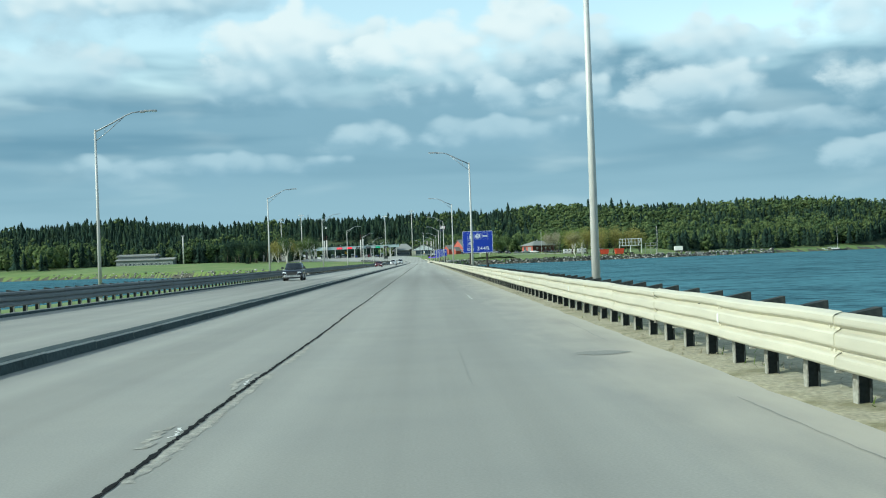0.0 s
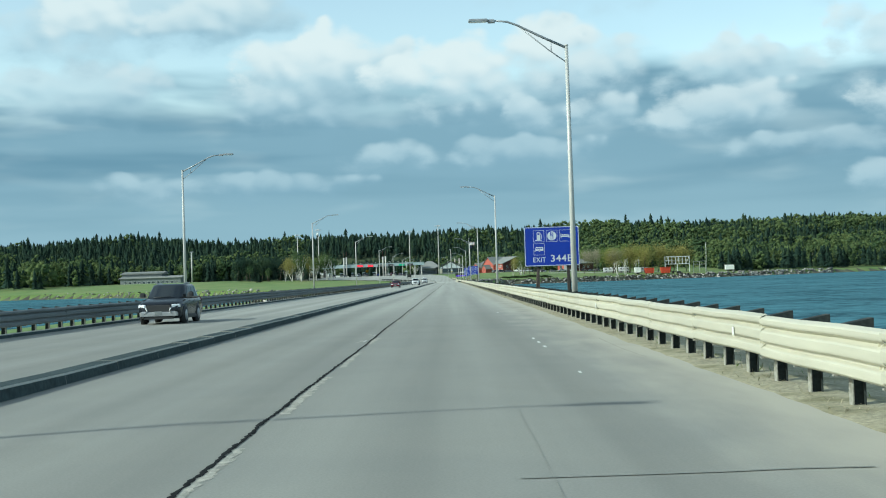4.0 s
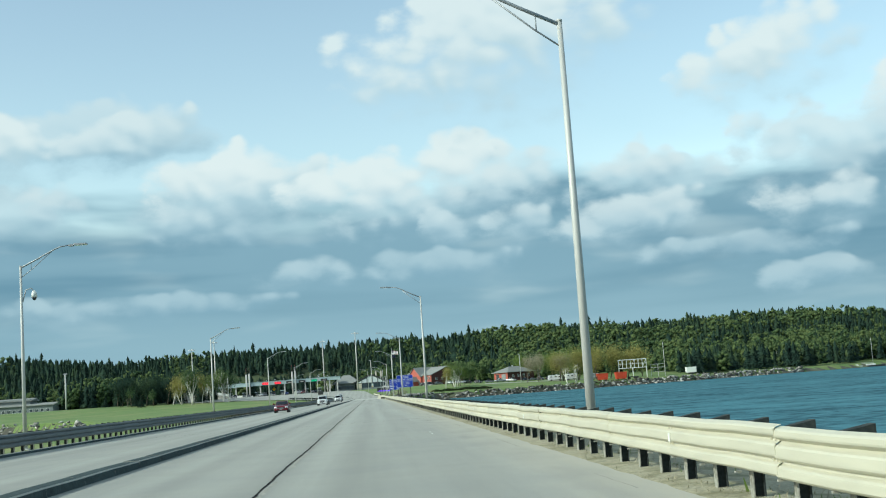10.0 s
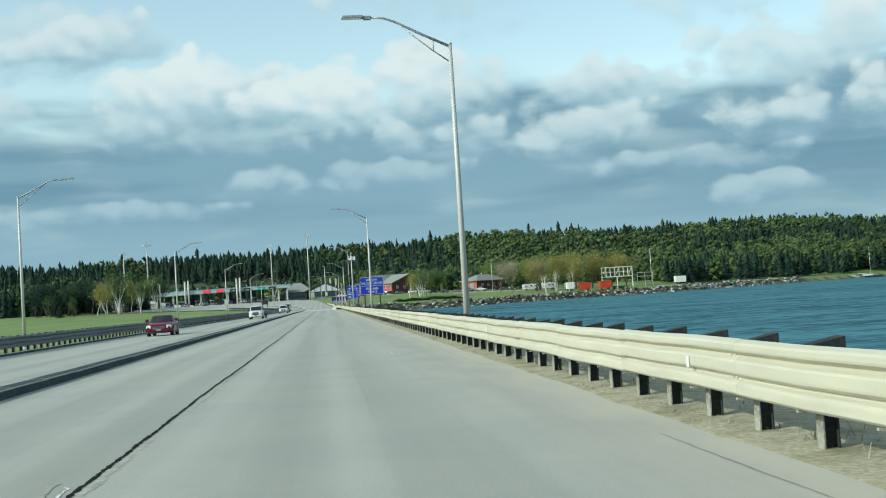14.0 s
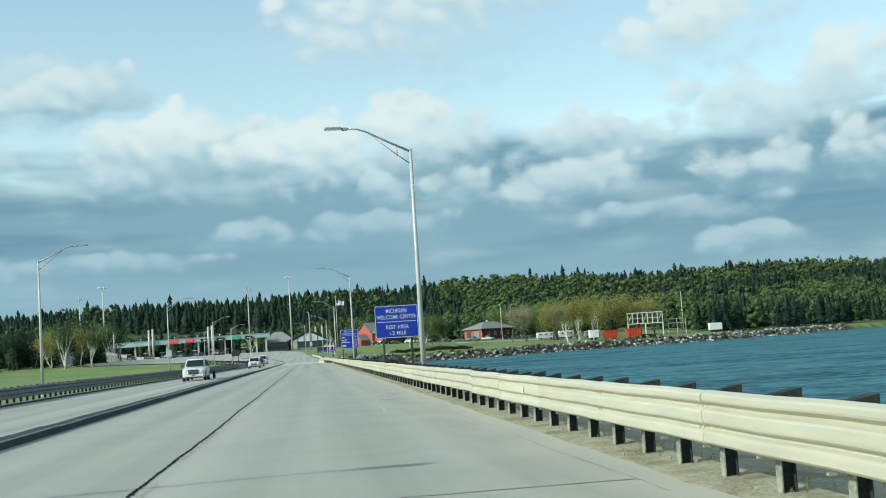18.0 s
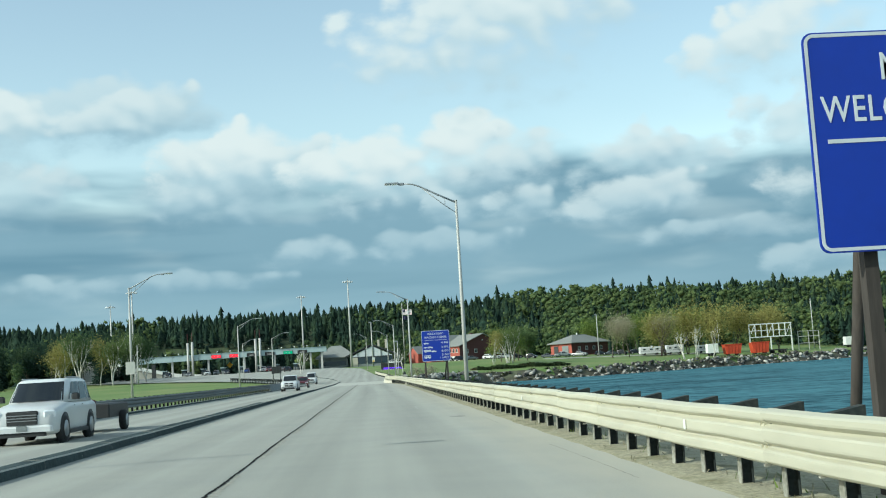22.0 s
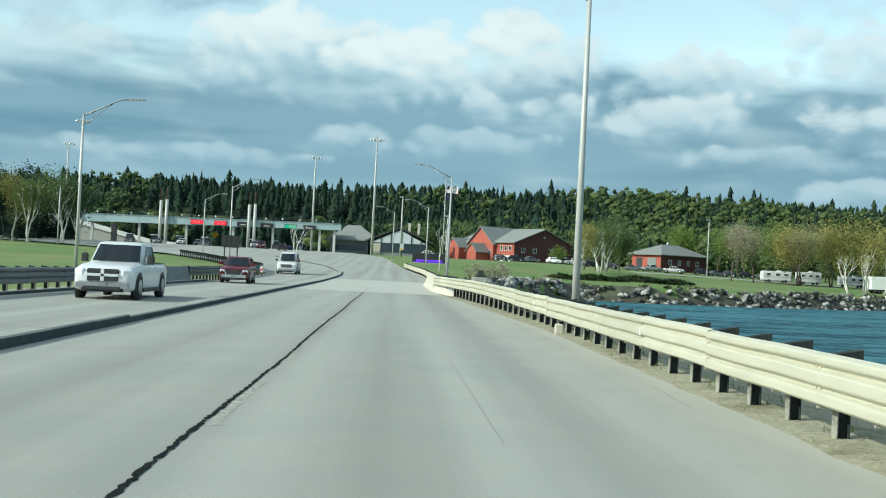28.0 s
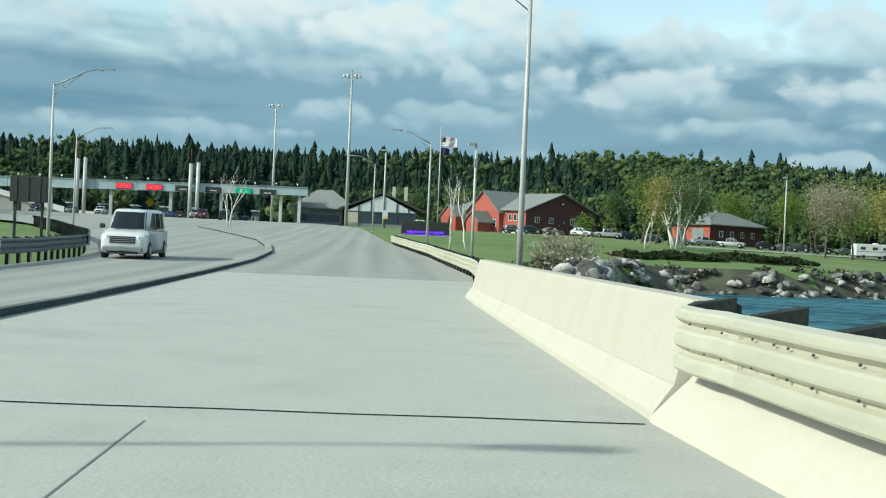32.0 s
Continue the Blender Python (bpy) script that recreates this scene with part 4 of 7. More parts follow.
tagged(part("foot_block", Mesh().box((4.0, 498.6, 0.12), (0.22, 0.16, 0.30), chamfer=0.03), CONC), "small pale concrete block at the foot of the guardrail", "block")
foot = Mesh()
foot.loft([[(a, y, -0.05), (a + 0.02, y, 0.06), (a + 0.4, y, h), (a + 1.0, y, h), (a + 1.05, y, -0.05)] for y, a, h in ((534.0, 3.05, 0.01), (534.8, 2.80, 0.20), (536.5, 2.62, 0.34), (540, 2.42, 0.42), (546.87, 2.06, 0.445))])
tagged(part("kerb_ramp", foot, CONC), "cracked concrete ramp under the end of the guardrail", "kerb")
mon = thing("monument", "stepped concrete marker block on the bank", "monument", at=pose(5.05, 542.8, 0.2))
m = Mesh()
m.box((0, 0, 0.2), (1.15, 0.9, 1.4), taper=0.84, chamfer=0.04)
part("plinth", m, KERBM, mon)
m = Mesh()
m.box((0.05, 0, 1.1), (0.55, 0.5, 0.5), taper=0.5, chamfer=0.03)
part("cap", m, POSTM, mon)

# ---- street lamps ----
def street_lamp(x, y, z, side, label, height=9.9, foot=0.0):
    """A tapered pole with a truss arm over the road; side: +1 reaches to +x."""
    ob = thing("street_lamp", label, "street lamp", "causeway street lamps", at=pose(x, y, z))
    h = height
    m = Mesh()
    m.tube([(0, 0, foot), (0, 0, h * 0.5), (0, 0, h)], [0.115, 0.09, 0.062], 12)
    m.tube([(0, 0, h - 0.01), (0, 0, h + 0.04)], [0.07, 0.066], 10)
    part("pole", m, GALV, ob)
    m = Mesh()
    m.box((0, 0, foot + 0.02), (0.42, 0.42, 0.05), chamfer=0.01)
    m.tube([(0, 0, foot + 0.02), (0, 0, foot + 0.12)], [0.16, 0.13], 12)
    base = part("base_flange", m, GALV, ob)
    for a in (-0.15, 0.15):
        for b in (-0.15, 0.15):
            part("bolt", Mesh().tube([(a, b, foot + 0.03), (a, b, foot + 0.11)], 0.018, 6), LAMPM, base)
    s = side
    part("arm", Mesh().tube([(0, 0, h - 0.08), (s * 0.95, 0, h + 0.38), (s * 1.8, 0, h + 0.82), (s * 2.15, 0, h + 0.95), (s * 2.6, 0, h + 1.0)], [0.05, 0.045, 0.04, 0.036, 0.034], 8), LAMPM, ob)
    part("strut", Mesh().tube([(0, 0, h - 0.62), (s * 0.6, 0, h - 0.18), (s * 1.65, 0, h + 0.70)], 0.022, 6), LAMPM, ob)
    part("brace", Mesh().tube([(s * 0.56, 0, h - 0.2), (s * 0.56, 0, h + 0.2)], 0.016, 6), LAMPM, ob)
    m = Mesh()
    m.box((s * 2.72, 0, h + 0.99), (0.26, 0.20, 0.12), chamfer=0.03)
    m.box((s * 3.2, 0, h + 1.03), (0.72, 0.30, 0.085), chamfer=0.03)
    head = part("luminaire", m, LAMPM, ob)
    part("lens", Mesh().box((s * 3.22, 0, h + 0.977), (0.6, 0.24, 0.02)), LENS, head)
    return ob


LAMP_L = "galvanised steel street lamp with truss arm behind the guardrail"
for x, y in ((4.6, 30.0), (4.55, 104.4), (4.87, 183.3), (4.85, 262.4), (4.82, 341.9), (4.92, 422.0), (4.79, 501.2), (4.42, 576.0)):
    street_lamp(x, y, -0.1, -1, LAMP_L, 10.0)
for x, y in ((-18.3, 68.0), (-18.3, 143.0), (-18.4, 221.0), (-19.0, 301.5), (-19.0, 381.0), (-19.1, 460.3), (-19.1, 538.5), (-20.0, 609.0)):
    street_lamp(x, y, ground_height(x, y), 1, "galvanised steel street lamp on the grassy bank beyond the far carriageway", 9.75)
street_lamp(-31.4, 660.0, road_z(660) - 0.2, 1, LAMP_L, 9.3)
street_lamp(4.15, 643.0, road_z(643) - 0.1, -1, "galvanised steel street lamp beside the bend on grass", 9.3)
street_lamp(-1.0, 700.0, road_z(700) - 0.1, -1, "galvanised steel street lamp beside the bend on grass", 9.3)
dome = thing("dome_camera", "white dome camera on a curved arm, fixed to a lamp pole", "camera", at=pose(-18.4, 221.0, ground_height(-18.4, 221.0) + 8.35))
part("arm", Mesh().tube([(0.07, 0, -0.5), (0.25, 0, 0.12), (0.55, 0, 0.2), (0.68, 0, 0.0)], 0.03, 6), LAMPM, dome)
part("housing", Mesh().tube([(0.68, 0, 0.05), (0.68, 0, -0.1), (0.68, 0, -0.3)], [0.08, 0.15, 0.16], 12), TRIMW, dome)
part("dome", Mesh().tube([(0.68, 0, -0.3), (0.68, 0, -0.4), (0.68, 0, -0.46)], [0.14, 0.10, 0.04], 12), AUTOGLASS, dome)
box_sign = thing("sign_back", "plain aluminium sign back on a lamp pole", "sign", at=pose(-19.1, 460.1, 0))
m = Mesh()
m.box((0, -0.16, 3.1), (0.75, 0.04, 1.0), chamfer=0.02)
part("sheet", m, GALV, box_sign)
part("bracket", Mesh().box((0, -0.12, 3.1), (0.3, 0.10, 0.08)), LAMPM, box_sign)


def high_mast(x, y, top):
    z = ground_height(x, y)
    ob = thing("high_mast_light", "tall galvanised high-mast light with ring of floodlights", "mast light", "high-mast lights", at=pose(x, y, z))
    h = top - z
    part("mast", Mesh().tube([(0, 0, 0), (0, 0, h * 0.5), (0, 0, h)], [0.36, 0.27, 0.17], 12), GALV, ob)
    m = Mesh()
    pts = [(1.25 * math.cos(a), 1.25 * math.sin(a), h - 0.5) for a in [k * math.pi / 8 for k in range(17)]]
    m.tube(pts, 0.07, 6)
    for k in range(4):
        a = k * math.pi / 2
        m.tube([(0, 0, h - 0.3), (1.25 * math.cos(a), 1.25 * math.sin(a), h - 0.5)], 0.05, 6)
    ring = part("ring", m, GALV, ob)
    for k in range(6):
        a = k * math.pi / 3
        q = Mesh()
        q.tube([(1.5 * math.cos(a), 1.5 * math.sin(a), h - 0.45), (1.5 * math.cos(a), 1.5 * math.sin(a), h - 0.9)], [0.2, 0.42], 10)
        # white body: the sun's glint off the lens is put into the colour
        part("floodlight", q, WHITE, ring)
    part("finial", Mesh().tube([(0, 0, h), (0, 0, h + 0.8)], 0.05, 6), LAMPM, ob)


for x, y, t in ((-6.5, 768, 33.9), (-25.4, 819, 33.0), (-76.4, 753, 33.0), (-96.6, 815, 32.9)):
    high_mast(x, y, t)


def plain_pole(name, x, y, top, label, r=0.13, heads=(), z=None):
    z = ground_height(x, y) if z is None else z
    ob = thing(name, label, "pole", at=pose(x, y, z))
    h = top - z
    part("pole", Mesh().tube([(0, 0, -0.1), (0, 0, h)], [r, r * 0.75], 10), GALV, ob)
    for dx, dz, s in heads:
        part("lamp_head", Mesh().box((dx, -0.1, h + dz), s, chamfer=0.04), LAMPM, ob)
    return ob


plain_pole("camera_pole", 5.85, 613.5, 8.1, "slim steel camera pole beside the bend", 0.10, ((-0.3, -0.1, (0.5, 0.25, 0.2)), (0.0, -1.3, (0.25, 0.3, 0.5))))
plain_pole("light_pole", 0.7, 762, 18.9, "tall wooden light pole on the lawn", 0.2, ((-0.4, -0.2, (0.9, 0.4, 0.35)),))
plain_pole("light_pole", 75.8, 755, 16.6, "slender car park light pole on the lawn", 0.16, ((-0.35, 0, (0.8, 0.4, 0.3)),))
plain_pole("light_pole", 151, 760, 17.9, "slender car park light pole on the shore", 0.16, ((0, 0, (0.5, 0.4, 0.3)),))
plain_pole("light_pole", -160.2, 796, 23.2, "pale car park light pole by the low building", 0.5, ((0, 0, (2.2, 0.8, 0.5)),))
plain_pole("light_pole", 241.3, 850, 12.5, "slender pole on the far beach", 0.16)
plain_pole("wood_pole", -63, 690, 13.0, "grey wooden pole beside the birches", 0.14)
flag = plain_pole("flagpole", 11.9, 780, 25.5, "white flagpole with two flags flying beside the office", 0.14)
def cloth(x0, z0, w, h, wave):
    v, f = [], []
    n = 8
    for j in range(5):
        for i in range(n + 1):
            v.append((x0 + w * i / n, wave * math.sin(i * 1.1 + j * 0.3) * i / n, z0 - h * j / 4 - 0.25 * i / n))
    for j in range(4):
        for i in range(n):
            f.append((j * (n + 1) + i, j * (n + 1) + i + 1, (j + 1) * (n + 1) + i + 1, (j + 1) * (n + 1) + i))
    return Mesh().add(v, f, True)
FLAG_R = material("flag_cloth", (0.62, 0.42, 0.44), 0.8, 0, 0.5, 1.2, 3, 0, stain=(0.75, 0.74, 0.74), stain_at=0.5, stretch=(0.2, 1, 2.5))
FLAG_B = material("flag_dark", (0.015, 0.02, 0.06), 0.8, 0, 0.3, 1.5, 3, 0)
part("flag", cloth(0.1, 19.2, 3.2, 1.9, 0.35), FLAG_R, flag, "striped red and white flag")
part("canton", cloth(0.1, 19.22, 1.3, 1.0, 0.36), FLAG_B, flag, "dark blue corner of the flag")
part("flag_lower", cloth(0.1, 17.0, 1.8, 1.4, 0.3), FLAG_B, flag, "dark blue flag")

# ---- road signs ----
def lettering(text, size, x, z, parent, mat, align="CENTER", wide=1.0, y=-0.034):
    """Raised letters that face -y."""
    cu = bpy.data.curves.new("letters", "FONT")
    cu.body, cu.size, cu.align_x, cu.align_y = text, size, align, "CENTER"
    cu.extrude, cu.resolution_u, cu.offset, cu.space_character = 0.003, 3, size * 0.006, 1.08
    tmp = new("letters", cu)
    bpy.context.view_layer.update()
    me = bpy.data.meshes.new_from_object(tmp.evaluated_get(bpy.context.evaluated_depsgraph_get()))
    bpy.data.objects.remove(tmp)
    me.materials.clear()
    me.materials.append(mat)
    return part("lettering", me, None, parent, "white capital letters", at=pose(x, y, z, 90) @ Matrix.Diagonal((wide, 1, 1, 1)))


def flat(poly, parent, name, mat=None, y=-0.036, t=0.006):
    """A raised flat shape on a sign that faces -y."""
    return part(name, Mesh().prism(poly, y, y + t, "y"), mat or WHITE, parent)


def disc(cx, cz, r, n=20):
    return [(cx + r * math.cos(2 * math.pi * k / n), cz + r * math.sin(2 * math.pi * k / n)) for k in range(n)]


def rect(x0, z0, x1, z1):
    return [(x0, z0), (x1, z0), (x1, z1), (x0, z1)]


def round_rect(w, h, r, n=4):
    out = []
    for cx, cz, a in ((w / 2 - r, h / 2 - r, 0), (-w / 2 + r, h / 2 - r, 90), (-w / 2 + r, -h / 2 + r, 180), (w / 2 - r, -h / 2 + r, 270)):
        out += [(cx + r * math.cos(radians(a + 90 * k / n)), cz + r * math.sin(radians(a + 90 * k / n))) for k in range(n + 1)]
    return out


def frame_part(w, h, r, b, parent, x=0.0, z=0.0, y=-0.034, mat=None):
    """A thin rounded border."""
    o, i = round_rect(w, h, r), round_rect(w - 2 * b, h - 2 * b, max(r - b, 0.005))
    n = len(o)
    v = [(px + x, y, pz + z) for px, pz in o] + [(px + x, y, pz + z) for px, pz in i]
    v += [(a, b_ + 0.006, c) for a, b_, c in v]
    f = []
    for k in range(n):
        j = (k + 1) % n
        f += [(k, j, n + j, n + k), (k, 2 * n + k, 2 * n + j, j), (n + k, n + j, 3 * n + j, 3 * n + k)]
    return part("border", Mesh().add(v, f), mat or WHITE, parent)


def sign_board(x0, x1, z0, z1, y, label, legs):
    w, h = x1 - x0, z1 - z0
    ob = thing("road_sign", label, "road sign", "blue roadside signs", at=pose((x0 + x1) / 2, y, 0))
    zc = (z0 + z1) / 2
    m = Mesh()
    m.prism([(px, pz + zc) for px, pz in round_rect(w, h, 0.10)], -0.03, 0.0, "y")
    board = part("panel", m, BLUE, ob)
    frame_part(w - 0.03, h - 0.03, 0.095, 0.035, board, 0, zc)
    for k in (-0.3, 0.3):
        part("stiffener", Mesh().box((0, 0.035, zc + k * h), (w * 0.96, 0.07, 0.08)), GALV, ob)
    for lx, lean in legs:
        part("leg", Mesh().prism([(lx - 0.07, -2.2), (lx + 0.07, -2.2), (lx + 0.07, zc + h * 0.4), (lx - 0.07, zc + h * 0.4)], 0.07, 0.22), TIMBER, ob)
        m = Mesh()
        m.tube([(lx + lean, 1.6, -1.2), (lx + 0.02, 0.26, z0 + 0.5)], 0.065, 6)
        part("brace", m, TIMBER, ob)
    return ob, board, zc, w, h


# services at the next exit
ob, board, zc, w, h = sign_board(4.82, 8.31, 2.11, 4.61, 136.8, "blue services sign with white pictograms and exit number on timber legs", [(-0.9, -0.15), (1.0, 0.35)])
B = 0.70
for i, (bx, bz) in enumerate(((-0.82, 0.66), (0.02, 0.66), (0.86, 0.66), (-0.82, -0.17))):
    frame_part(B, B + 0.04, 0.03, 0.016, board, bx, zc + bz)
bx, bz = -0.82, zc + 0.66
flat([(bx - 0.16, bz - 0.24), (bx + 0.10, bz - 0.24), (bx + 0.10, bz + 0.20), (bx + 0.07, bz + 0.26), (bx - 0.09, bz + 0.26), (bx - 0.12, bz + 0.20), (bx - 0.12, bz - 0.2)], board, "fuel_pump")
flat(rect(bx - 0.22, bz - 0.28, bx + 0.2, bz - 0.24), board, "pump_base")
flat(rect(bx - 0.075, bz + 0.08, bx + 0.055, bz + 0.2), board, "pump_window", BLUE, -0.041)
flat([(bx + 0.10, bz + 0.2), (bx + 0.2, bz + 0.08), (bx + 0.2, bz - 0.16), (bx + 0.165, bz - 0.16), (bx + 0.165, bz + 0.06), (bx + 0.10, bz + 0.14)], board, "pump_hose")
bx = 0.02
flat(disc(bx, bz, 0.29, 28), board, "plate")
flat(rect(bx - 0.075, bz - 0.26, bx - 0.04, bz + 0.05) + [(bx - 0.02, bz + 0.12), (bx - 0.02, bz + 0.24), (bx - 0.095, bz + 0.24), (bx - 0.095, bz + 0.12)][:0], board, "fork", BLUE, -0.041)
flat([(bx - 0.10, bz + 0.02), (bx - 0.015, bz + 0.02), (bx - 0.015, bz + 0.24), (bx - 0.10, bz + 0.24)], board, "fork_tines", BLUE, -0.041)
flat([(bx + 0.05, bz - 0.26), (bx + 0.085, bz - 0.26), (bx + 0.10, bz + 0.22), (bx + 0.06, bz + 0.25), (bx + 0.035, bz + 0.05)], board, "knife", BLUE, -0.041)
bx = 0.86
flat(rect(bx - 0.28, bz - 0.16, bx - 0.24, bz + 0.12), board, "bed_head")
flat(rect(bx + 0.24, bz - 0.16, bx + 0.28, bz + 0.06), board, "bed_foot")
flat(rect(bx - 0.24, bz - 0.08, bx + 0.24, bz - 0.01), board, "bed_frame")
flat([(bx - 0.10, bz + 0.015), (bx + 0.23, bz + 0.015), (bx + 0.2, bz + 0.06), (bx - 0.08, bz + 0.09)], board, "bed_cover")
flat(disc(bx - 0.17, bz + 0.05, 0.045, 12), board, "bed_pillow")
bx, bz = -0.82, zc - 0.17
flat([(bx - 0.22, bz - 0.1), (bx + 0.26, bz - 0.1), (bx + 0.28, bz + 0.05), (bx + 0.24, bz + 0.14), (bx - 0.2, bz + 0.14), (bx - 0.24, bz + 0.02)], board, "caravan")
flat(rect(bx - 0.31, bz - 0.13, bx - 0.2, bz - 0.095), board, "tow_bar")
for k in (-0.14, 0.0, 0.14):
    flat(rect(bx + k - 0.05, bz + 0.0, bx + k + 0.05, bz + 0.085), board, "caravan_window", BLUE, -0.041)
flat(disc(bx + 0.02, bz - 0.12, 0.075, 16), board, "caravan_wheel", BLUE, -0.041)
flat(disc(bx + 0.02, bz - 0.12, 0.045, 14), board, "wheel_hub", WHITE, -0.046)
lettering("EXIT", 0.43, -0.82, zc - 0.86, board, WHITE, wide=0.88)
lettering("344B", 0.62, 0.60, zc - 0.80, board, WHITE, wide=1.06)

# rest area
ob, board, zc, w, h = sign_board(4.72, 7.70, 2.38, 4.61, 374.3, "blue rest area sign with white lettering on timber legs", [(-0.95, 0.10), (0.98, 0.08)])
lettering("MICHIGAN", 0.40, 0.0, zc + 0.73, board, WHITE, wide=0.70)
lettering("WELCOME CENTER", 0.38, 0.0, zc + 0.31, board, WHITE, wide=0.765)
flat(rect(-1.32, zc - 0.02, 1.32, zc + 0.02), board, "rule")
lettering("REST AREA", 0.37, 0.02, zc - 0.38, board, WHITE, wide=0.82)
lettering("1/2 MILE", 0.37, 0.02, zc - 0.80, board, WHITE, wide=0.84)

# toll rates
ob, board, zc, w, h = sign_board(4.90, 7.48, 2.29, 5.10, 471.8, "tall blue bridge fares sign with vehicle pictograms on timber legs", [(-1.02, -0.05), (0.98, -0.45)])
T = zc + h / 2
lettering("MACKINAC", 0.265, 0.02, T - 0.31, board, WHITE, wide=1.0)
lettering("BRIDGE FARES", 0.265, 0.02, T - 0.64, board, WHITE, wide=1.12)
flat(rect(-1.04, T - 0.90, 1.02, T - 0.875), board, "rule")
for txt, dz in (("4.00", 1.15), ("6.00", 1.54), ("8.00", 1.90), ("5.00", 2.25)):
    lettering(txt, 0.245, 1.13, T - dz, board, WHITE, "RIGHT", 1.42)
lettering("/ AXLE", 0.235, 1.12, T - 2.52, board, WHITE, "RIGHT", 1.05)


def car_icon(x, z, s=1.0):
    flat([(x, z - 0.04 * s), (x + 0.45 * s, z - 0.04 * s), (x + 0.46 * s, z + 0.02 * s), (x + 0.34 * s, z + 0.04 * s), (x + 0.28 * s, z + 0.10 * s), (x + 0.12 * s, z + 0.10 * s), (x + 0.07 * s, z + 0.04 * s), (x, z + 0.03 * s)], board, "car_icon")
    for k in (0.10, 0.36):
        flat(disc(x + k * s, z - 0.05 * s, 0.036 * s, 12), board, "icon_wheel", WHITE, -0.041)
    for k in (0.12, 0.21):
        flat(rect(x + k * s, z + 0.04 * s, x + (k + 0.06) * s, z + 0.08 * s), board, "icon_window", BLUE, -0.041)


car_icon(-1.10, T - 1.17)
flat(rect(-1.12, T - 1.58, -0.78, T - 1.50), board, "trailer_icon")
flat(disc(-0.95, T - 1.585, 0.035, 12), board, "icon_wheel", WHITE, -0.041)
flat(rect(-0.79, T - 1.565, -0.72, T - 1.545), board, "tow_bar")
car_icon(-0.73, T - 1.54)
flat(rect(-1.12, T - 1.93, -0.46, T - 1.76), board, "van_trailer_icon")
for k in (-0.98, -0.90):
    flat(disc(k, T - 1.95, 0.035, 12), board, "icon_wheel", WHITE, -0.041)
flat(rect(-0.47, T - 1.935, -0.40, T - 1.915), board, "tow_bar")
car_icon(-0.41, T - 1.91)
flat([(-1.10, T - 2.50), (-0.52, T - 2.50), (-0.50, T - 2.40), (-0.58, T - 2.36), (-0.50, T - 2.29), (-0.54, T - 2.25), (-1.10, T - 2.25)], board, "camper_icon")
for a, b in ((-1.05, -0.95), (-0.90, -0.82), (-0.66, -0.58)):
    flat(rect(a, T - 2.40, b, T - 2.30), board, "icon_window", BLUE, -0.041)
for k in (-0.95, -0.62):
    flat(disc(k, T - 2.51, 0.05, 12), board, "icon_wheel", WHITE, -0.041)

# the message board that shows its back beside the far carriageway
ob = thing("message_board", "dark message board on two posts beside the guardrail", "sign board", at=pose(-18.6, 600.0, ground_height(-18.6, 600)))
m = Mesh()
m.box((0, 0, 3.2), (1.9, 0.35, 1.35), chamfer=0.03)
part("cabinet", m, PLASTIC, ob)
for k in (-0.7, 0.7):
    part("leg", Mesh().box((k, 0.05, 1.2), (0.12, 0.12, 2.7)), POSTM, ob)
for k in (-0.6, 0.0, 0.6):
    part("cooling_rib", Mesh().box((k, -0.19, 3.2), (0.06, 0.04, 1.2)), DARK, ob)
for k, x in enumerate((-17.0, -15.9)):
    ob = thing("marker_board", "small red and white striped marker by the rail", "marker", at=pose(x + 3.6, 566 + 9 * k, road_z(570)))
    part("post", Mesh().box((0, 0, 0.35), (0.06, 0.06, 0.9)), POSTM, ob)
    part("panel", Mesh().box((0, -0.05, 0.65), (0.25, 0.03, 0.55), chamfer=0.01), CONE_W, ob)
    part("stripe", Mesh().prism([(-0.12, 0.45), (0.12, 0.62), (0.12, 0.78), (-0.12, 0.61)], -0.075, -0.066), CONE_O, ob)

# ---- buildings ----
def house_frame(x, y, z, deg, name, label):
    return thing(name, label, "building", at=pose(x, y, z, 0, 0, deg))


def wall_box(name, parent, x0, x1, y0, y1, z0, z1, mat):
    return part(name, Mesh().box(((x0 + x1) / 2, (y0 + y1) / 2, (z0 + z1) / 2), (x1 - x0, y1 - y0, z1 - z0)), mat, parent)


def gable_roof(parent, x0, x1, y0, y1, ze, zr, along, over=0.5, mat=None, t=0.22):
    """Two slabs; along: the ridge's axis."""
    mat = mat or SHINGLE
    if along == "y":
        c = (x0 + x1) / 2
        k = (zr - ze) / (c - x0)
        for s, e in ((-1, x0 - over), (1, x1 + over)):
            ez = ze - over * k
            part("roof", Mesh().prism([(e, ez), (c, zr), (c, zr + t), (e, ez + t)], y0 - over, y1 + over, "y"), mat, parent)
    else:
        c = (y0 + y1) / 2
        k = (zr - ze) / (c - y0)
        for s, e in ((-1, y0 - over), (1, y1 + over)):
            ez = ze - over * k
            part("roof", Mesh().prism([(e, ez), (c, zr), (c, zr + t), (e, ez + t)], x0 - over, x1 + over, "x"), mat, parent)


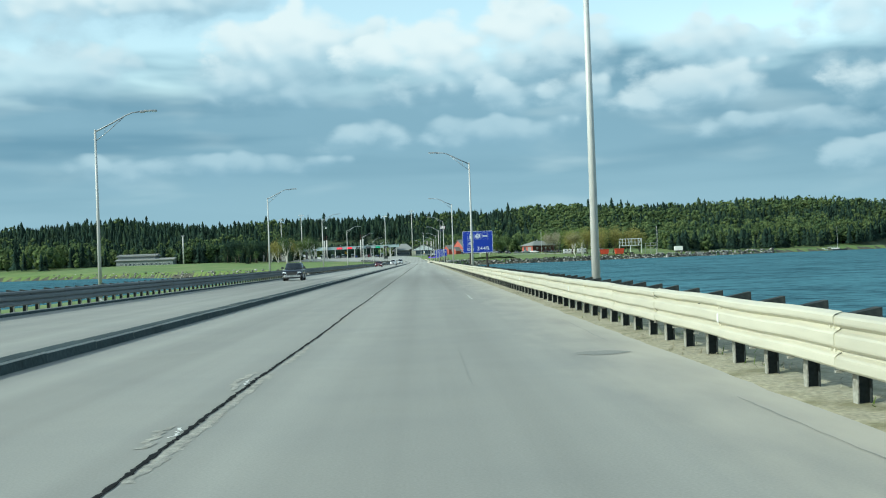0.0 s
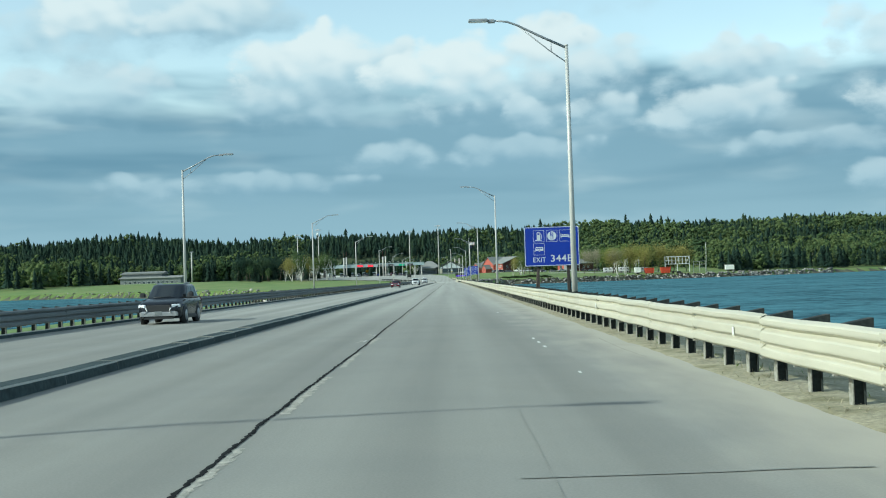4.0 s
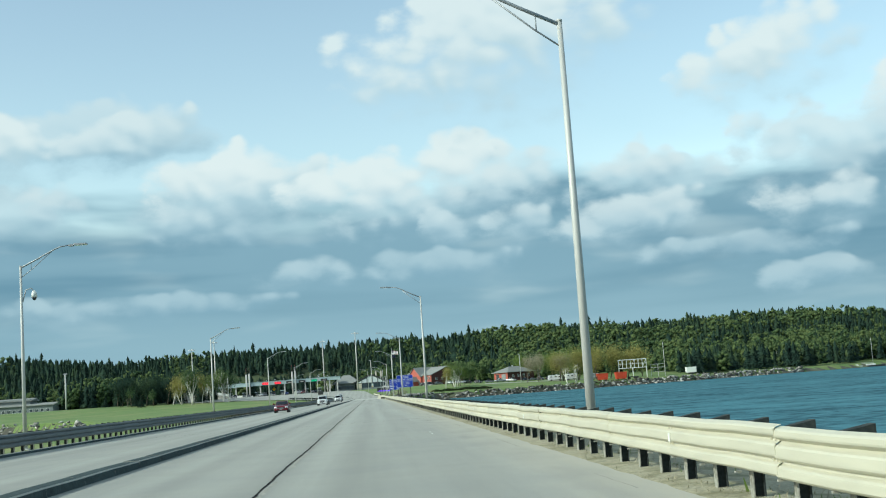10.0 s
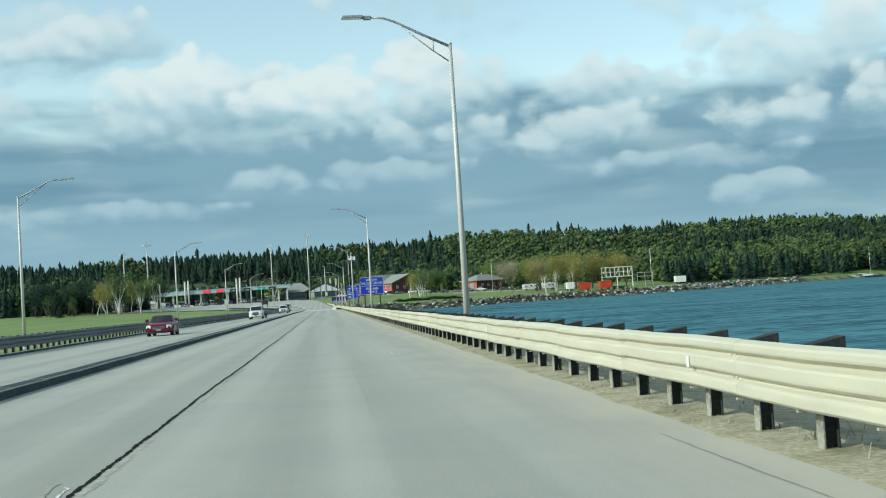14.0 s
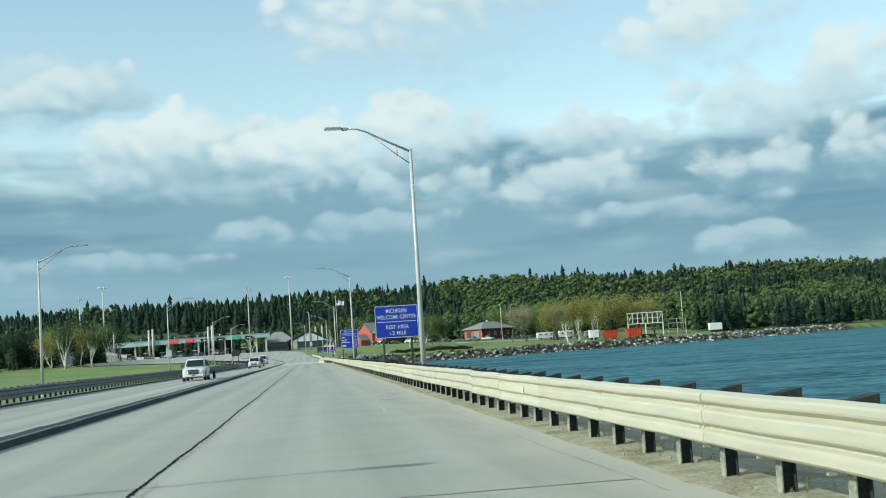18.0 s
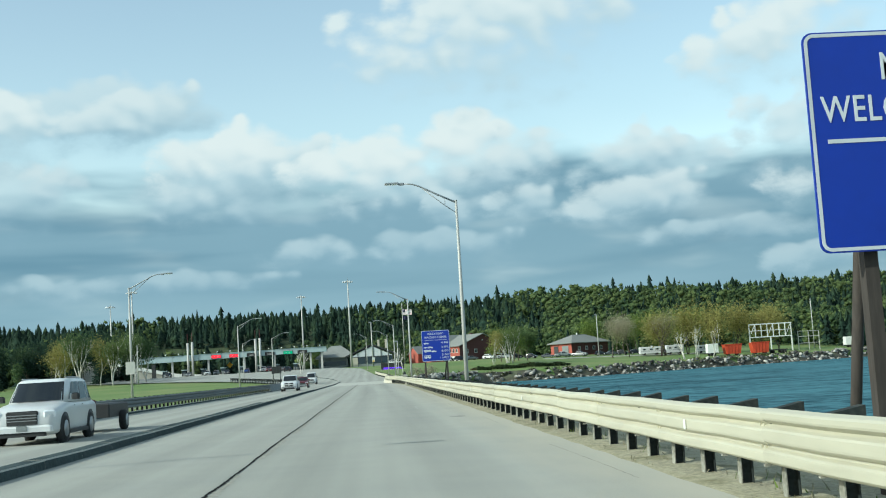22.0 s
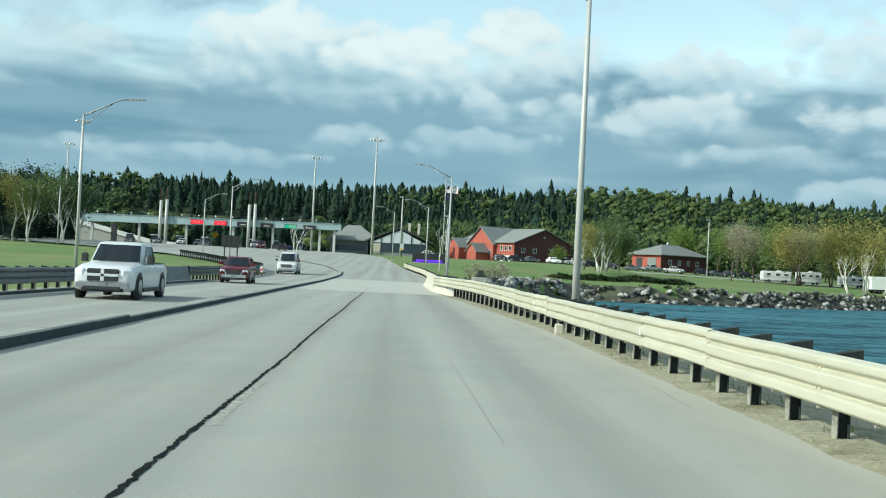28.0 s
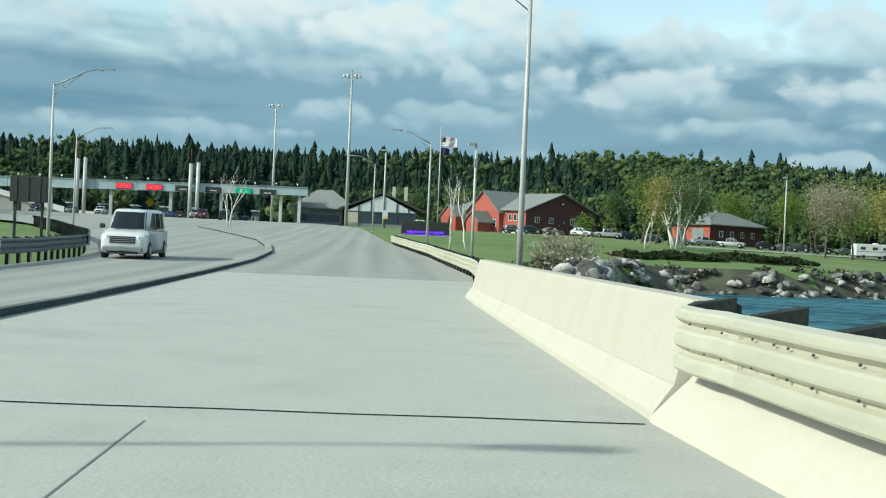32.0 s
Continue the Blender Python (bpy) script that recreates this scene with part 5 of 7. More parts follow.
def hip_roof(parent, x0, x1, y0, y1, ze, zr, inset, over=0.6, mat=None):
    x0, x1, y0, y1 = x0 - over, x1 + over, y0 - over, y1 + over
    yc = (y0 + y1) / 2
    m = Mesh()
    a, b, c, d = (x0, y0, ze), (x1, y0, ze), (x1, y1, ze), (x0, y1, ze)
    e, f = (x0 + inset, yc, zr), (x1 - inset, yc, zr)
    lo = [(p[0], p[1], p[2] - 0.25) for p in (a, b, c, d)]
    m.add([a, b, c, d, e, f] + lo, [(0, 1, 5, 4), (1, 2, 5), (2, 3, 4, 5), (3, 0, 4), (6, 7, 1, 0), (7, 8, 2, 1), (8, 9, 3, 2), (9, 6, 0, 3), (9, 8, 7, 6)])
    part("roof", m, mat or SHINGLE, parent)


def window(parent, x, z, w, h, y=-0.02, trim=None, name="window"):
    """A framed window in a wall that faces -y."""
    fr = Mesh()
    for c, s in (((x, y - 0.03, z + h / 2), (w + 0.16, 0.10, 0.10)), ((x, y - 0.03, z - h / 2), (w + 0.2, 0.14, 0.10)), ((x - w / 2, y - 0.03, z), (0.09, 0.10, h)), ((x + w / 2, y - 0.03, z), (0.09, 0.10, h)), ((x, y - 0.03, z), (0.05, 0.08, h))):
        fr.box(c, s)
    o = part(name, fr, trim or TRIMW, parent)
    part("pane", Mesh().box((x, y - 0.012, z), (w, 0.03, h)), GLASS, o)
    return o


def side_window(parent, yy, z, w, h, x=-0.02, trim=None):
    """The same in a wall that faces -x."""
    fr = Mesh()
    for c, s in (((x - 0.03, yy, z + h / 2), (0.10, w + 0.16, 0.10)), ((x - 0.03, yy, z - h / 2), (0.14, w + 0.2, 0.10)), ((x - 0.03, yy - w / 2, z), (0.10, 0.09, h)), ((x - 0.03, yy + w / 2, z), (0.10, 0.09, h))):
        fr.box(c, s)
    o = part("window", fr, trim or TRIMW, parent)
    part("pane", Mesh().box((x - 0.012, yy, z), (0.03, w, h)), GLASS, o)
    return o


# red lodge, turned so that one face takes the sun
TURN = math.degrees(math.atan2(0.6, 0.8))
lodge = house_frame(33, 803, 4.6, TURN, "red_lodge", "red brick lodge with grey shingle gables and sunlit front")
wall_box("wall", lodge, 0, 23, 0, 24, -1.0, 5.4, BRICK)
# gable and thin front panel darkened: the shade on this side is painted
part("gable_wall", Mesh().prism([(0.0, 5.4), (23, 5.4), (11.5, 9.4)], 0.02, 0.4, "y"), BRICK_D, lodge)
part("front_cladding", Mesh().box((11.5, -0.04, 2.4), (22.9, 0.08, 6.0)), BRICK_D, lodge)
part("gable_wall", Mesh().prism([(7.6, 5.0), (18.4, 5.0), (13.0, 9.5)], -1.2, 3.0, "x"), BRICK, lodge)
wall_box("wall", lodge, -1.2, 3.0, 7.6, 18.4, -1.0, 5.0, BRICK)
gable_roof(lodge, 0, 23, 0, 24, 5.4, 9.5, "y", 0.8)
gable_roof(lodge, -1.2, 11.5, 7.6, 18.4, 4.9, 9.6, "x", 0.6)
wall_box("wall", lodge, -4.5, 0, 19.0, 24.5, -1.0, 3.6, BRICK)
part("gable_wall", Mesh().prism([(19.0, 3.6), (24.5, 3.6), (21.75, 6.0)], -4.5, -4.2, "x"), BRICK, lodge)
gable_roof(lodge, -4.5, 1.0, 19.0, 24.5, 3.6, 6.1, "x", 0.4)
wall_box("porch_wall", lodge, -6.0, -1.2, 9.5, 13.5, -1.0, 2.4, BRICK)
gable_roof(lodge, -6.0, -1.0, 9.3, 13.7, 2.4, 4.6, "x", 0.4)
part("porch_gable", Mesh().prism([(9.5, 2.4), (13.5, 2.4), (11.5, 4.5)], -6.0, -5.8, "x"), BRICK, lodge)
part("base_band", Mesh().box((-0.06, 3.8, 0.6), (0.12, 7.4, 1.9)), TRIMW, lodge, "pale stone base")
for yy in (1.6, 3.4, 5.2):
    side_window(lodge, yy, 3.6, 0.9, 1.4)
for yy in (15.4, 17.2, 9.0):
    side_window(lodge, yy, 2.2, 0.9, 1.6, -1.22)
for xx in (3.5, 8.0, 15.0, 19.5):
    window(lodge, xx, 3.2, 1.3, 1.3, -0.10)
part("entry_canopy", Mesh().prism([(15.6, 1.6), (19.6, 1.6), (19.6, 1.85), (15.6, 2.3)], -2.2, -0.08, "y"), TRIMW, lodge)
for xx in (15.9, 19.3):
    part("canopy_post", Mesh().box((xx, -2.0, 0.3), (0.15, 0.15, 2.8)), DARK, lodge)
part("chimney", Mesh().box((15, 10, 9.0), (1.0, 1.2, 2.4), chamfer=0.05), BRICK_D, lodge)
part("gable_lamp", Mesh().box((11.5, -0.25, 7.2), (0.5, 0.3, 0.4), chamfer=0.05), WHITE, lodge)

# red hip-roofed garage
garage = house_frame(74.4, 800, 4.6, TURN, "red_garage", "red brick garage building under grey hipped roof")
wall_box("wall", garage, 0, 20, 0, 10.8, -1.0, 3.9, BRICK)
# dark panel paints the shade over the garage front
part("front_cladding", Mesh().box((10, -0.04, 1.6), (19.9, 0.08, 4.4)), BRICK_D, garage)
hip_roof(garage, 0, 20, 0, 10.8, 3.95, 7.0, 7.5, 1.0)
part("garage_door", Mesh().box((-0.06, 3.2, 1.3), (0.1, 3.2, 3.2)), GREYW, garage)
for k in range(4):
    part("door_panel", Mesh().box((-0.13, 3.2, 0.15 + k * 0.78), (0.05, 3.0, 0.66), chamfer=0.02), GREYW, garage)
part("garage_door", Mesh().box((-0.06, 7.9, 1.3), (0.1, 2.2, 3.2)), DARK, garage)
for xx in (4, 8, 12, 16):
    window(garage, xx, 1.8, 1.2, 1.3, -0.10)
part("roof_vent", Mesh().tube([(9, 5.4, 6.8), (9, 5.4, 7.7)], [0.3, 0.25], 8), TRIMW, garage)

# toll office with glazed gable
office = house_frame(0, 805, 4.4, 0, "toll_office", "low toll office with timbered white gable and dark windows")
wall_box("wall", office, -7.6, 8.2, 0, 22, -1.0, 3.6, GREYW)
part("gable_panel", Mesh().prism([(-7.6, 3.6), (8.2, 3.6), (0.6, 7.4)], -0.05, 0.3, "y"), WHITE, office)
part("window_band", Mesh().box((1.6, -0.08, 2.2), (12.6, 0.10, 2.4)), GLASS, office)
for xx in (-4.7, -1.9, 1.0, 3.9, 6.6, 8.1):
    top = 3.6 + 3.8 * (1 - abs(xx - 0.6) / 8.4)
    part("timber", Mesh().box((xx, -0.14, (1.0 + top) / 2), (0.28, 0.14, top - 1.0)), DARK, office)
part("timber_rail", Mesh().box((0.6, -0.16, 3.5), (15.6, 0.16, 0.26)), DARK, office)
part("pale_wall", Mesh().box((-6.2, -0.1, 1.4), (2.7, 0.16, 4.4)), CONC, office)
gable_roof(office, -8.4, 9.4, 0.2, 22, 4.1, 7.8, "y", 0.5, t=0.4)
part("bargeboard", Mesh().prism([(-9.3, 3.7), (0.5, 7.8), (0.5, 8.25), (-9.3, 4.15)], -0.46, -0.32, "y"), DARK, office)
part("bargeboard", Mesh().prism([(0.5, 7.8), (10.3, 3.7), (10.3, 4.15), (0.5, 8.25)], -0.46, -0.32, "y"), DARK, office)
wall_box("wing_wall", office, -19.5, -8.5, 6, 22, -1.0, 4.0, GREYW)
part("wing_window", Mesh().box((-14, 5.95, 1.8), (9.5, 0.12, 1.6)), GLASS, office)
hip_roof(office, -20.0, -6.0, 5, 23, 4.1, 8.6, 6.0, 0.8)
for xx in (3.2, 6.0):
    part("chimney", Mesh().box((xx, 8, 8.2), (0.8, 0.8, 3.2), chamfer=0.05), CONC, office)
led = thing("message_sign", "low black sign with purple running text on the lawn", "sign", at=pose(5.9, 690, road_z(690) - 0.1))
part("cabinet", Mesh().box((0, 0.25, 0.85), (6.3, 0.5, 1.9), chamfer=0.05), PLASTIC, led)
part("plinth", Mesh().box((0, 0.25, -0.3), (7.0, 0.9, 0.6), chamfer=0.05), CONC, led)
rng = random.Random(5)
xx = -2.3
while xx < 2.4:
    ww = rng.uniform(0.12, 0.24)
    part("text_bar", Mesh().box((xx, -0.03, 0.42), (ww, 0.03, rng.uniform(0.18, 0.3))), PURPLE_GLOW, led)
    xx += ww + 0.07
part("light_strip", Mesh().box((0, -0.02, 0.12), (6.0, 0.03, 0.05)), PURPLE_GLOW, led)

# toll canopy
toll = thing("toll_canopy", "long pale blue steel toll canopy on columns over the lanes", "toll canopy", at=pose(0, 800, 0))
for k in range(8):
    x1 = -16.0 - k * 9.3
    za, zb = 12.45 - k * 0.07, 10.7 - k * 0.12
    part("fascia_panel", Mesh().box((x1 - 4.63, 0, (za + zb) / 2), (9.24, 0.35, za - zb), chamfer=0.03), CANOPY, toll)
    part("fascia_cap", Mesh().box((x1 - 4.63, -0.1, za + 0.06), (9.26, 0.6, 0.10)), CANOPY, toll)
    part("roof_deck", Mesh().box((x1 - 4.63, 5.2, zb + 0.45), (9.26, 9.9, 0.3)), GREYW, toll)
    part("rear_beam", Mesh().box((x1 - 4.63, 10.0, (za + zb) / 2), (9.24, 0.35, 1.2)), DARK, toll)
    for j in (0.25, 0.75):
        q = part("flood_lamp", Mesh().tube([(x1 - 9.3 * j, -0.3, za + 0.1), (x1 - 9.3 * j, -0.35, za + 0.55)], [0.05, 0.05], 6), LAMPM, toll)
        part("lamp_glass", Mesh().box((x1 - 9.3 * j, -0.45, za + 0.68), (0.35, 0.3, 0.3), chamfer=0.05), LENS, q)
    part("guard_rail", Mesh().tube([(x1, 0.2, za + 0.9), (x1 - 9.3, 0.2, za + 0.85)], 0.04, 6), DARK, toll)
for xx in (-17.8, -21.9, -35.0, -46.0, -59.0, -72.0, -85.0):
    part("column", Mesh().box((xx, 1.0, 7.4), (0.7, 0.7, 6.4), chamfer=0.06), GALV, toll)
for xx, dz in ((-40.0, 0), (-41.6, -0.3), (-64.4, 0), (-66.0, -0.3)):
    p_ = part("pylon", Mesh().tube([(xx, -0.9, 4.2), (xx, -0.9, 16.9 + dz)], 0.42, 14), GALV, toll, "pale cylindrical pylon")
    part("aerial", Mesh().tube([(xx, -0.9, 16.8 + dz), (xx, -0.9, 20.2 + dz)], 0.11, 6), BRICK_D, p_)
for xx, mat in ((-56.0, RED_GLOW), (-49.5, RED_GLOW), (-43.2, None), (-36.6, None), (-30.0, GREEN_GLOW), (-24.8, None)):
    s_ = part("lane_sign", Mesh().box((xx, -0.3, 11.1), (3.5, 0.25, 1.25), chamfer=0.04), PLASTIC, toll)
    if mat:
        part("lit_face", Mesh().box((xx, -0.44, 11.1), (3.2, 0.04, 1.0)), mat, s_)
        for a in (-0.6, 0.6):
            part("lane_symbol", Mesh().prism([(xx + a - 0.25, 11.0), (xx + a, 11.22), (xx + a + 0.25, 11.0), (xx + a + 0.2, 10.95), (xx + a, 11.12), (xx + a - 0.2, 10.95)], -0.49, -0.465), WHITE, s_)
    else:
        part("lane_symbol", Mesh().prism([(xx - 0.7, 11.05), (xx + 0.7, 11.05), (xx + 0.9, 10.9), (xx + 0.7, 10.8), (xx - 0.9, 10.8)], -0.46, -0.44), GALV, s_)
for k, xx in enumerate((-27.5, -34.5, -41.0, -47.5, -54.0, -61.0, -68.0, -75.0)):
    b_ = thing("toll_booth", "small glazed toll booth on a raised island", "booth", "toll booths", at=pose(xx, 803, 4.4))
    part("island", Mesh().box((0, 0, 0.1), (1.9, 12, 0.35), chamfer=0.05), KERBM, b_)
    part("base", Mesh().box((0, 0, 0.75), (1.6, 2.6, 1.1), chamfer=0.04), GREYW, b_)
    part("glazing", Mesh().box((0, 0, 1.85), (1.5, 2.5, 1.1)), GLASS, b_)
    part("roof", Mesh().box((0, 0, 2.55), (2.0, 3.2, 0.3), chamfer=0.06), CANOPY, b_)
    part("bollard", Mesh().tube([(0, -5.2, 0.2), (0, -5.2, 1.5)], 0.22, 10), DARK, b_)
    part("signal_post", Mesh().box((0.7, -3.8, 1.5), (0.18, 0.18, 2.6)), PLASTIC, b_)
# tall dark cabinets at the outer lanes
for xx in (-78.0, -90.0):
    o = thing("tall_cabinet", "tall dark equipment cabinet at the toll lanes", "cabinet", at=pose(xx, 797, 4.2))
    part("cabinet", Mesh().box((0, 0, 2.6), (1.4, 1.2, 5.4), chamfer=0.08), PLASTIC, o)
    part("cabinet_base", Mesh().box((0, 0, 0.1), (2.4, 2.2, 0.8), chamfer=0.06), DARK, o)
# the side road that climbs away behind the canopy
ramp_ = thing("side_road", "side road climbing behind a low concrete wall", "road", kind="structure", at=pose(0, 0, 0))
part("embankment", Mesh().prism([(-66, 3.5), (-66, 4.6), (-75, 5.2), (-93, 9.4), (-112, 13.0), (-112, 2)], 832, 850, "y"), KERBM, ramp_)
part("carriageway", Mesh().prism([(-66, 4.62), (-75, 5.22), (-93, 9.42), (-112, 13.02), (-112, 13.1), (-93, 9.5), (-75, 5.3), (-66, 4.7)], 832.2, 849, "y"), CONCDECK, ramp_)
part("retaining_wall", Mesh().prism([(-66, 3.6), (-66, 5.3), (-75, 6.0), (-93, 10.2), (-112, 13.8), (-112, 12.4), (-93, 8.9), (-75, 4.6)], 831.4, 831.9, "y"), TRIMW, ramp_)
# yellow warning diamond and green sign under the canopy
o = thing("warning_sign", "yellow diamond warning sign on a post", "road sign", at=pose(-52.6, 812, 4.4))
part("post", Mesh().box((0, 0, 1.6), (0.12, 0.1, 3.4)), POSTM, o)
part("panel", Mesh().prism([(-1.1, 3.6), (0, 2.5), (1.1, 3.6), (0, 4.7)], -0.1, -0.06), material("warning_yellow", (0.75, 0.42, 0.02), 0.6), o)

# low building on the far shore
low = house_frame(-188, 803, 3.3, 0, "low_building", "long low grey building with stepped flat roof")
wall_box("wall", low, -19, 19, 0, 18, -1.5, 4.6, GREYW)
wall_box("upper_wall", low, -19, 6, 5, 18, 4.6, 8.2, GREYW)
part("roof", Mesh().prism([(-0.8, 4.4), (9, 5.6), (9, 5.95), (-0.8, 4.75)], -20, 20, "x"), SHINGLE, low)
part("roof", Mesh().prism([(4.2, 7.6), (14, 8.9), (20, 7.4), (20, 7.0), (4.2, 7.2)], -20, 7.0, "x"), SHINGLE, low)
for k in range(12):
    window(low, -15.5 + k * 2.9, 1.9, 1.6, 1.5, -0.04)

# yard by the shore: orange bins, white steel frame, trailers, boats
def orange_bin(x, y, l, hgt, label):
    o = thing("orange_bin", label, "container", "orange yard bins", at=pose(x, y, ground_height(x, y)))
    part("hull", Mesh().prism([(-l / 2, 0.4), (l / 2, 0.4), (l / 2 + 0.5, hgt), (-l / 2 - 0.5, hgt)], -1.6, 1.6, "y"), ORANGE, o)
    for k in range(int(l)):
        part("rib", Mesh().box((-l / 2 + 0.5 + k, -1.68, hgt / 2 + 0.3), (0.15, 0.15, hgt - 0.6)), ORANGE, o)
    part("rim", Mesh().box((0, -1.66, hgt), (l + 1.1, 0.2, 0.22)), ORANGE, o)
    for k in (-l / 3, l / 3):
        part("skid", Mesh().box((k, 0, 0.15), (0.5, 3.0, 0.6)), PLASTIC, o)


orange_bin(111.0, 723, 4.4, 3.3, "bright orange steel bin on the shore yard")
orange_bin(120.6, 726, 4.6, 3.6, "red-orange steel hopper on the shore yard")
tr = thing("steel_frame", "white lattice steel frame standing in the yard", "steel frame", at=pose(131, 745, ground_height(131, 745)))
W_, H0, H1 = 14.0, 4.8, 9.0
for k in range(8):
    xx = -W_ / 2 + W_ * k / 7
    part("upright", Mesh().box((xx, 0, (H0 + H1) / 2), (0.25, 0.25, H1 - H0)), TRIMW, tr)
for z in (H0, H1):
    part("chord", Mesh().box((0, 0, z), (W_ + 0.4, 0.3, 0.3)), TRIMW, tr)
part("chord", Mesh().box((0, 0, (H0 + H1) / 2), (W_, 0.18, 0.18)), TRIMW, tr)
for k in (0, 3, 6):
    a = -W_ / 2 + W_ * k / 7
    part("diagonal", Mesh().tube([(a, 0, H0), (a + 2.0, 0, H1)], 0.08, 6), TRIMW, tr)
side = thing("steel_frame", "thin white steel scaffold beside the lattice frame", "steel frame", at=pose(144, 746, ground_height(144, 746)))
for xx in (-3.5, 0.0, 3.5):
    part("upright", Mesh().box((xx, 0, 3.2), (0.2, 0.2, 6.4)), GALV, side)
for z in (2.4, 4.6, 6.3):
    part("rail", Mesh().box((0, 0, z), (7.2, 0.16, 0.16)), GALV, side)
flat_bed = thing("flatbed_trailer", "dark flatbed trailer standing beside the orange bins", "trailer", at=pose(126.5, 727, ground_height(126.5, 727)))
part("bed", Mesh().box((0, 0, 1.1), (6.0, 2.4, 0.35), chamfer=0.04), PLASTIC, flat_bed)
part("headboard", Mesh().box((-2.8, 0, 2.0), (0.2, 2.3, 1.6), chamfer=0.03), DARK, flat_bed)
for k in (-1.6, 1.2, 2.2):
    part("wheel", Mesh().tube([(k, -1.2, 0.5), (k, 1.2, 0.5)], 0.5, 12), TYRE, flat_bed)
for xx in (-W_ / 2, 0, W_ / 2):
    part("leg", Mesh().box((xx, 0, H0 / 2), (0.35, 0.35, H0)), TRIMW, tr)
for x, y, l, hgt, lab in ((165, 762, 5.2, 2.8, "white box trailer parked on the shore"), (104.5, 722, 3.4, 2.8, "white box trailer parked beside bare trees")):
    o = thing("trailer", lab, "trailer", at=pose(x, y, ground_height(x, y)))
    part("box", Mesh().box((0, 0, 0.9 + hgt / 2), (l, 2.4, hgt), chamfer=0.1), TRIMW, o)
    part("chassis", Mesh().box((0, 0, 0.75), (l + 1.0, 2.0, 0.25)), PLASTIC, o)
    for k in (-0.2, 0.1):
        part("wheel", Mesh().tube([(k * l, -1.25, 0.45), (k * l, 1.25, 0.45)], 0.45, 12), TYRE, o)

# small car park behind the shore lawn with campers
lot = thing("parking_lot", "narrow grey asphalt car park behind the shore lawn", "car park", kind="structure")
part("asphalt", Mesh().add([(58, 752, ground_height(58, 752) + 0.08), (122, 752, ground_height(122, 752) + 0.08), (124, 762, ground_height(124, 762) + 0.08), (58, 764, ground_height(58, 764) + 0.08)], [(0, 1, 2, 3)]), KERBM, lot)


def camper(x, y, l, hgt, turn, label):
    o = thing("camper", label, "camper", "campers on the car park", at=pose(x, y, ground_height(x, y) + 0.06, 0, 0, turn))
    part("shell", Mesh().box((0, 0, 0.6 + hgt / 2), (l, 2.4, hgt), chamfer=0.18), CARW, o)
    part("skirt", Mesh().box((0, 0, 0.62), (l * 0.96, 2.3, 0.3)), GREYW, o)
    for k in (-0.3, 0.02, 0.3):
        w_ = part("window", Mesh().box((k * l, -1.21, 0.6 + hgt * 0.62), (l * 0.16, 0.04, 0.6), chamfer=0.01), TRIMW, o)
        part("pane", Mesh().box((k * l, -1.235, 0.6 + hgt * 0.62), (l * 0.14, 0.03, 0.5)), GLASS, w_)
    part("stripe", Mesh().box((0, -1.205, 0.6 + hgt * 0.35), (l * 0.94, 0.03, 0.12)), GREYW, o)
    part("roof_unit", Mesh().box((0.1 * l, 0, 0.72 + hgt), (0.9, 0.7, 0.25), chamfer=0.06), TRIMW, o)
    for k in (-0.28, 0.3):
        for s in (-1, 1):
            part("wheel", Mesh().tube([(k * l, s * 1.05, 0.38), (k * l, s * 1.22, 0.38)], 0.38, 12), TYRE, o)


camper(93.5, 757, 7.2, 2.2, 0, "long white camper parked behind the lawn")
camper(102.0, 758, 6.0, 2.5, 4, "white camper van with dark windows")
camper(112.5, 757, 6.4, 2.1, -3, "white travel trailer beside bare birches")
# small bare tree and marker on the plaza
o = thing("marker_board", "yellow and white marker board on a post", "road sign", at=pose(0.9, 740, road_z(740) - 0.1))
part("post", Mesh().box((0, 0, 0.9), (0.14, 0.14, 2.0)), POSTM, o)
part("panel", Mesh().box((0, -0.08, 2.3), (0.9, 0.08, 1.5), chamfer=0.03), WHITE, o)
part("plate", Mesh().box((0, -0.13, 1.8), (0.6, 0.03, 0.4)), material("marker_yellow", (0.70, 0.45, 0.04), 0.6), o)


def boat(x, y, l, mast, label):
    o = thing("sailboat" if mast else "motorboat", label, "boat", at=pose(x, y, WATER_Z))
    secs = [(-0.5, 0.7, 0.9), (-0.2, 1.0, 0.95), (0.15, 0.9, 1.0), (0.4, 0.45, 1.15), (0.5, 0.05, 1.25)]
    part("hull", Mesh().loft([[(l * a, -w, h), (l * a, -w * 0.6, -0.4), (l * a, w * 0.6, -0.4), (l * a, w, h)] for a, w, h in secs]), DARK if mast else TRIMW, o)
    part("cabin", Mesh().box((-0.05 * l, 0, 1.4), (l * 0.35, 1.2, 0.9), chamfer=0.15), TRIMW, o)
    if mast:
        part("mast", Mesh().tube([(0.05 * l, 0, 0.9), (0.05 * l, 0, mast)], [0.12, 0.07], 6), TRIMW, o)
        part("boom", Mesh().tube([(0.05 * l, 0, 2.3), (-0.4 * l, 0, 2.4)], 0.1, 6), TRIMW, o)


boat(297, 846, 16, 17, "dark-hulled sailboat with bare mast near the beach")
boat(286, 842, 7, 0, "small white motorboat near the beach")
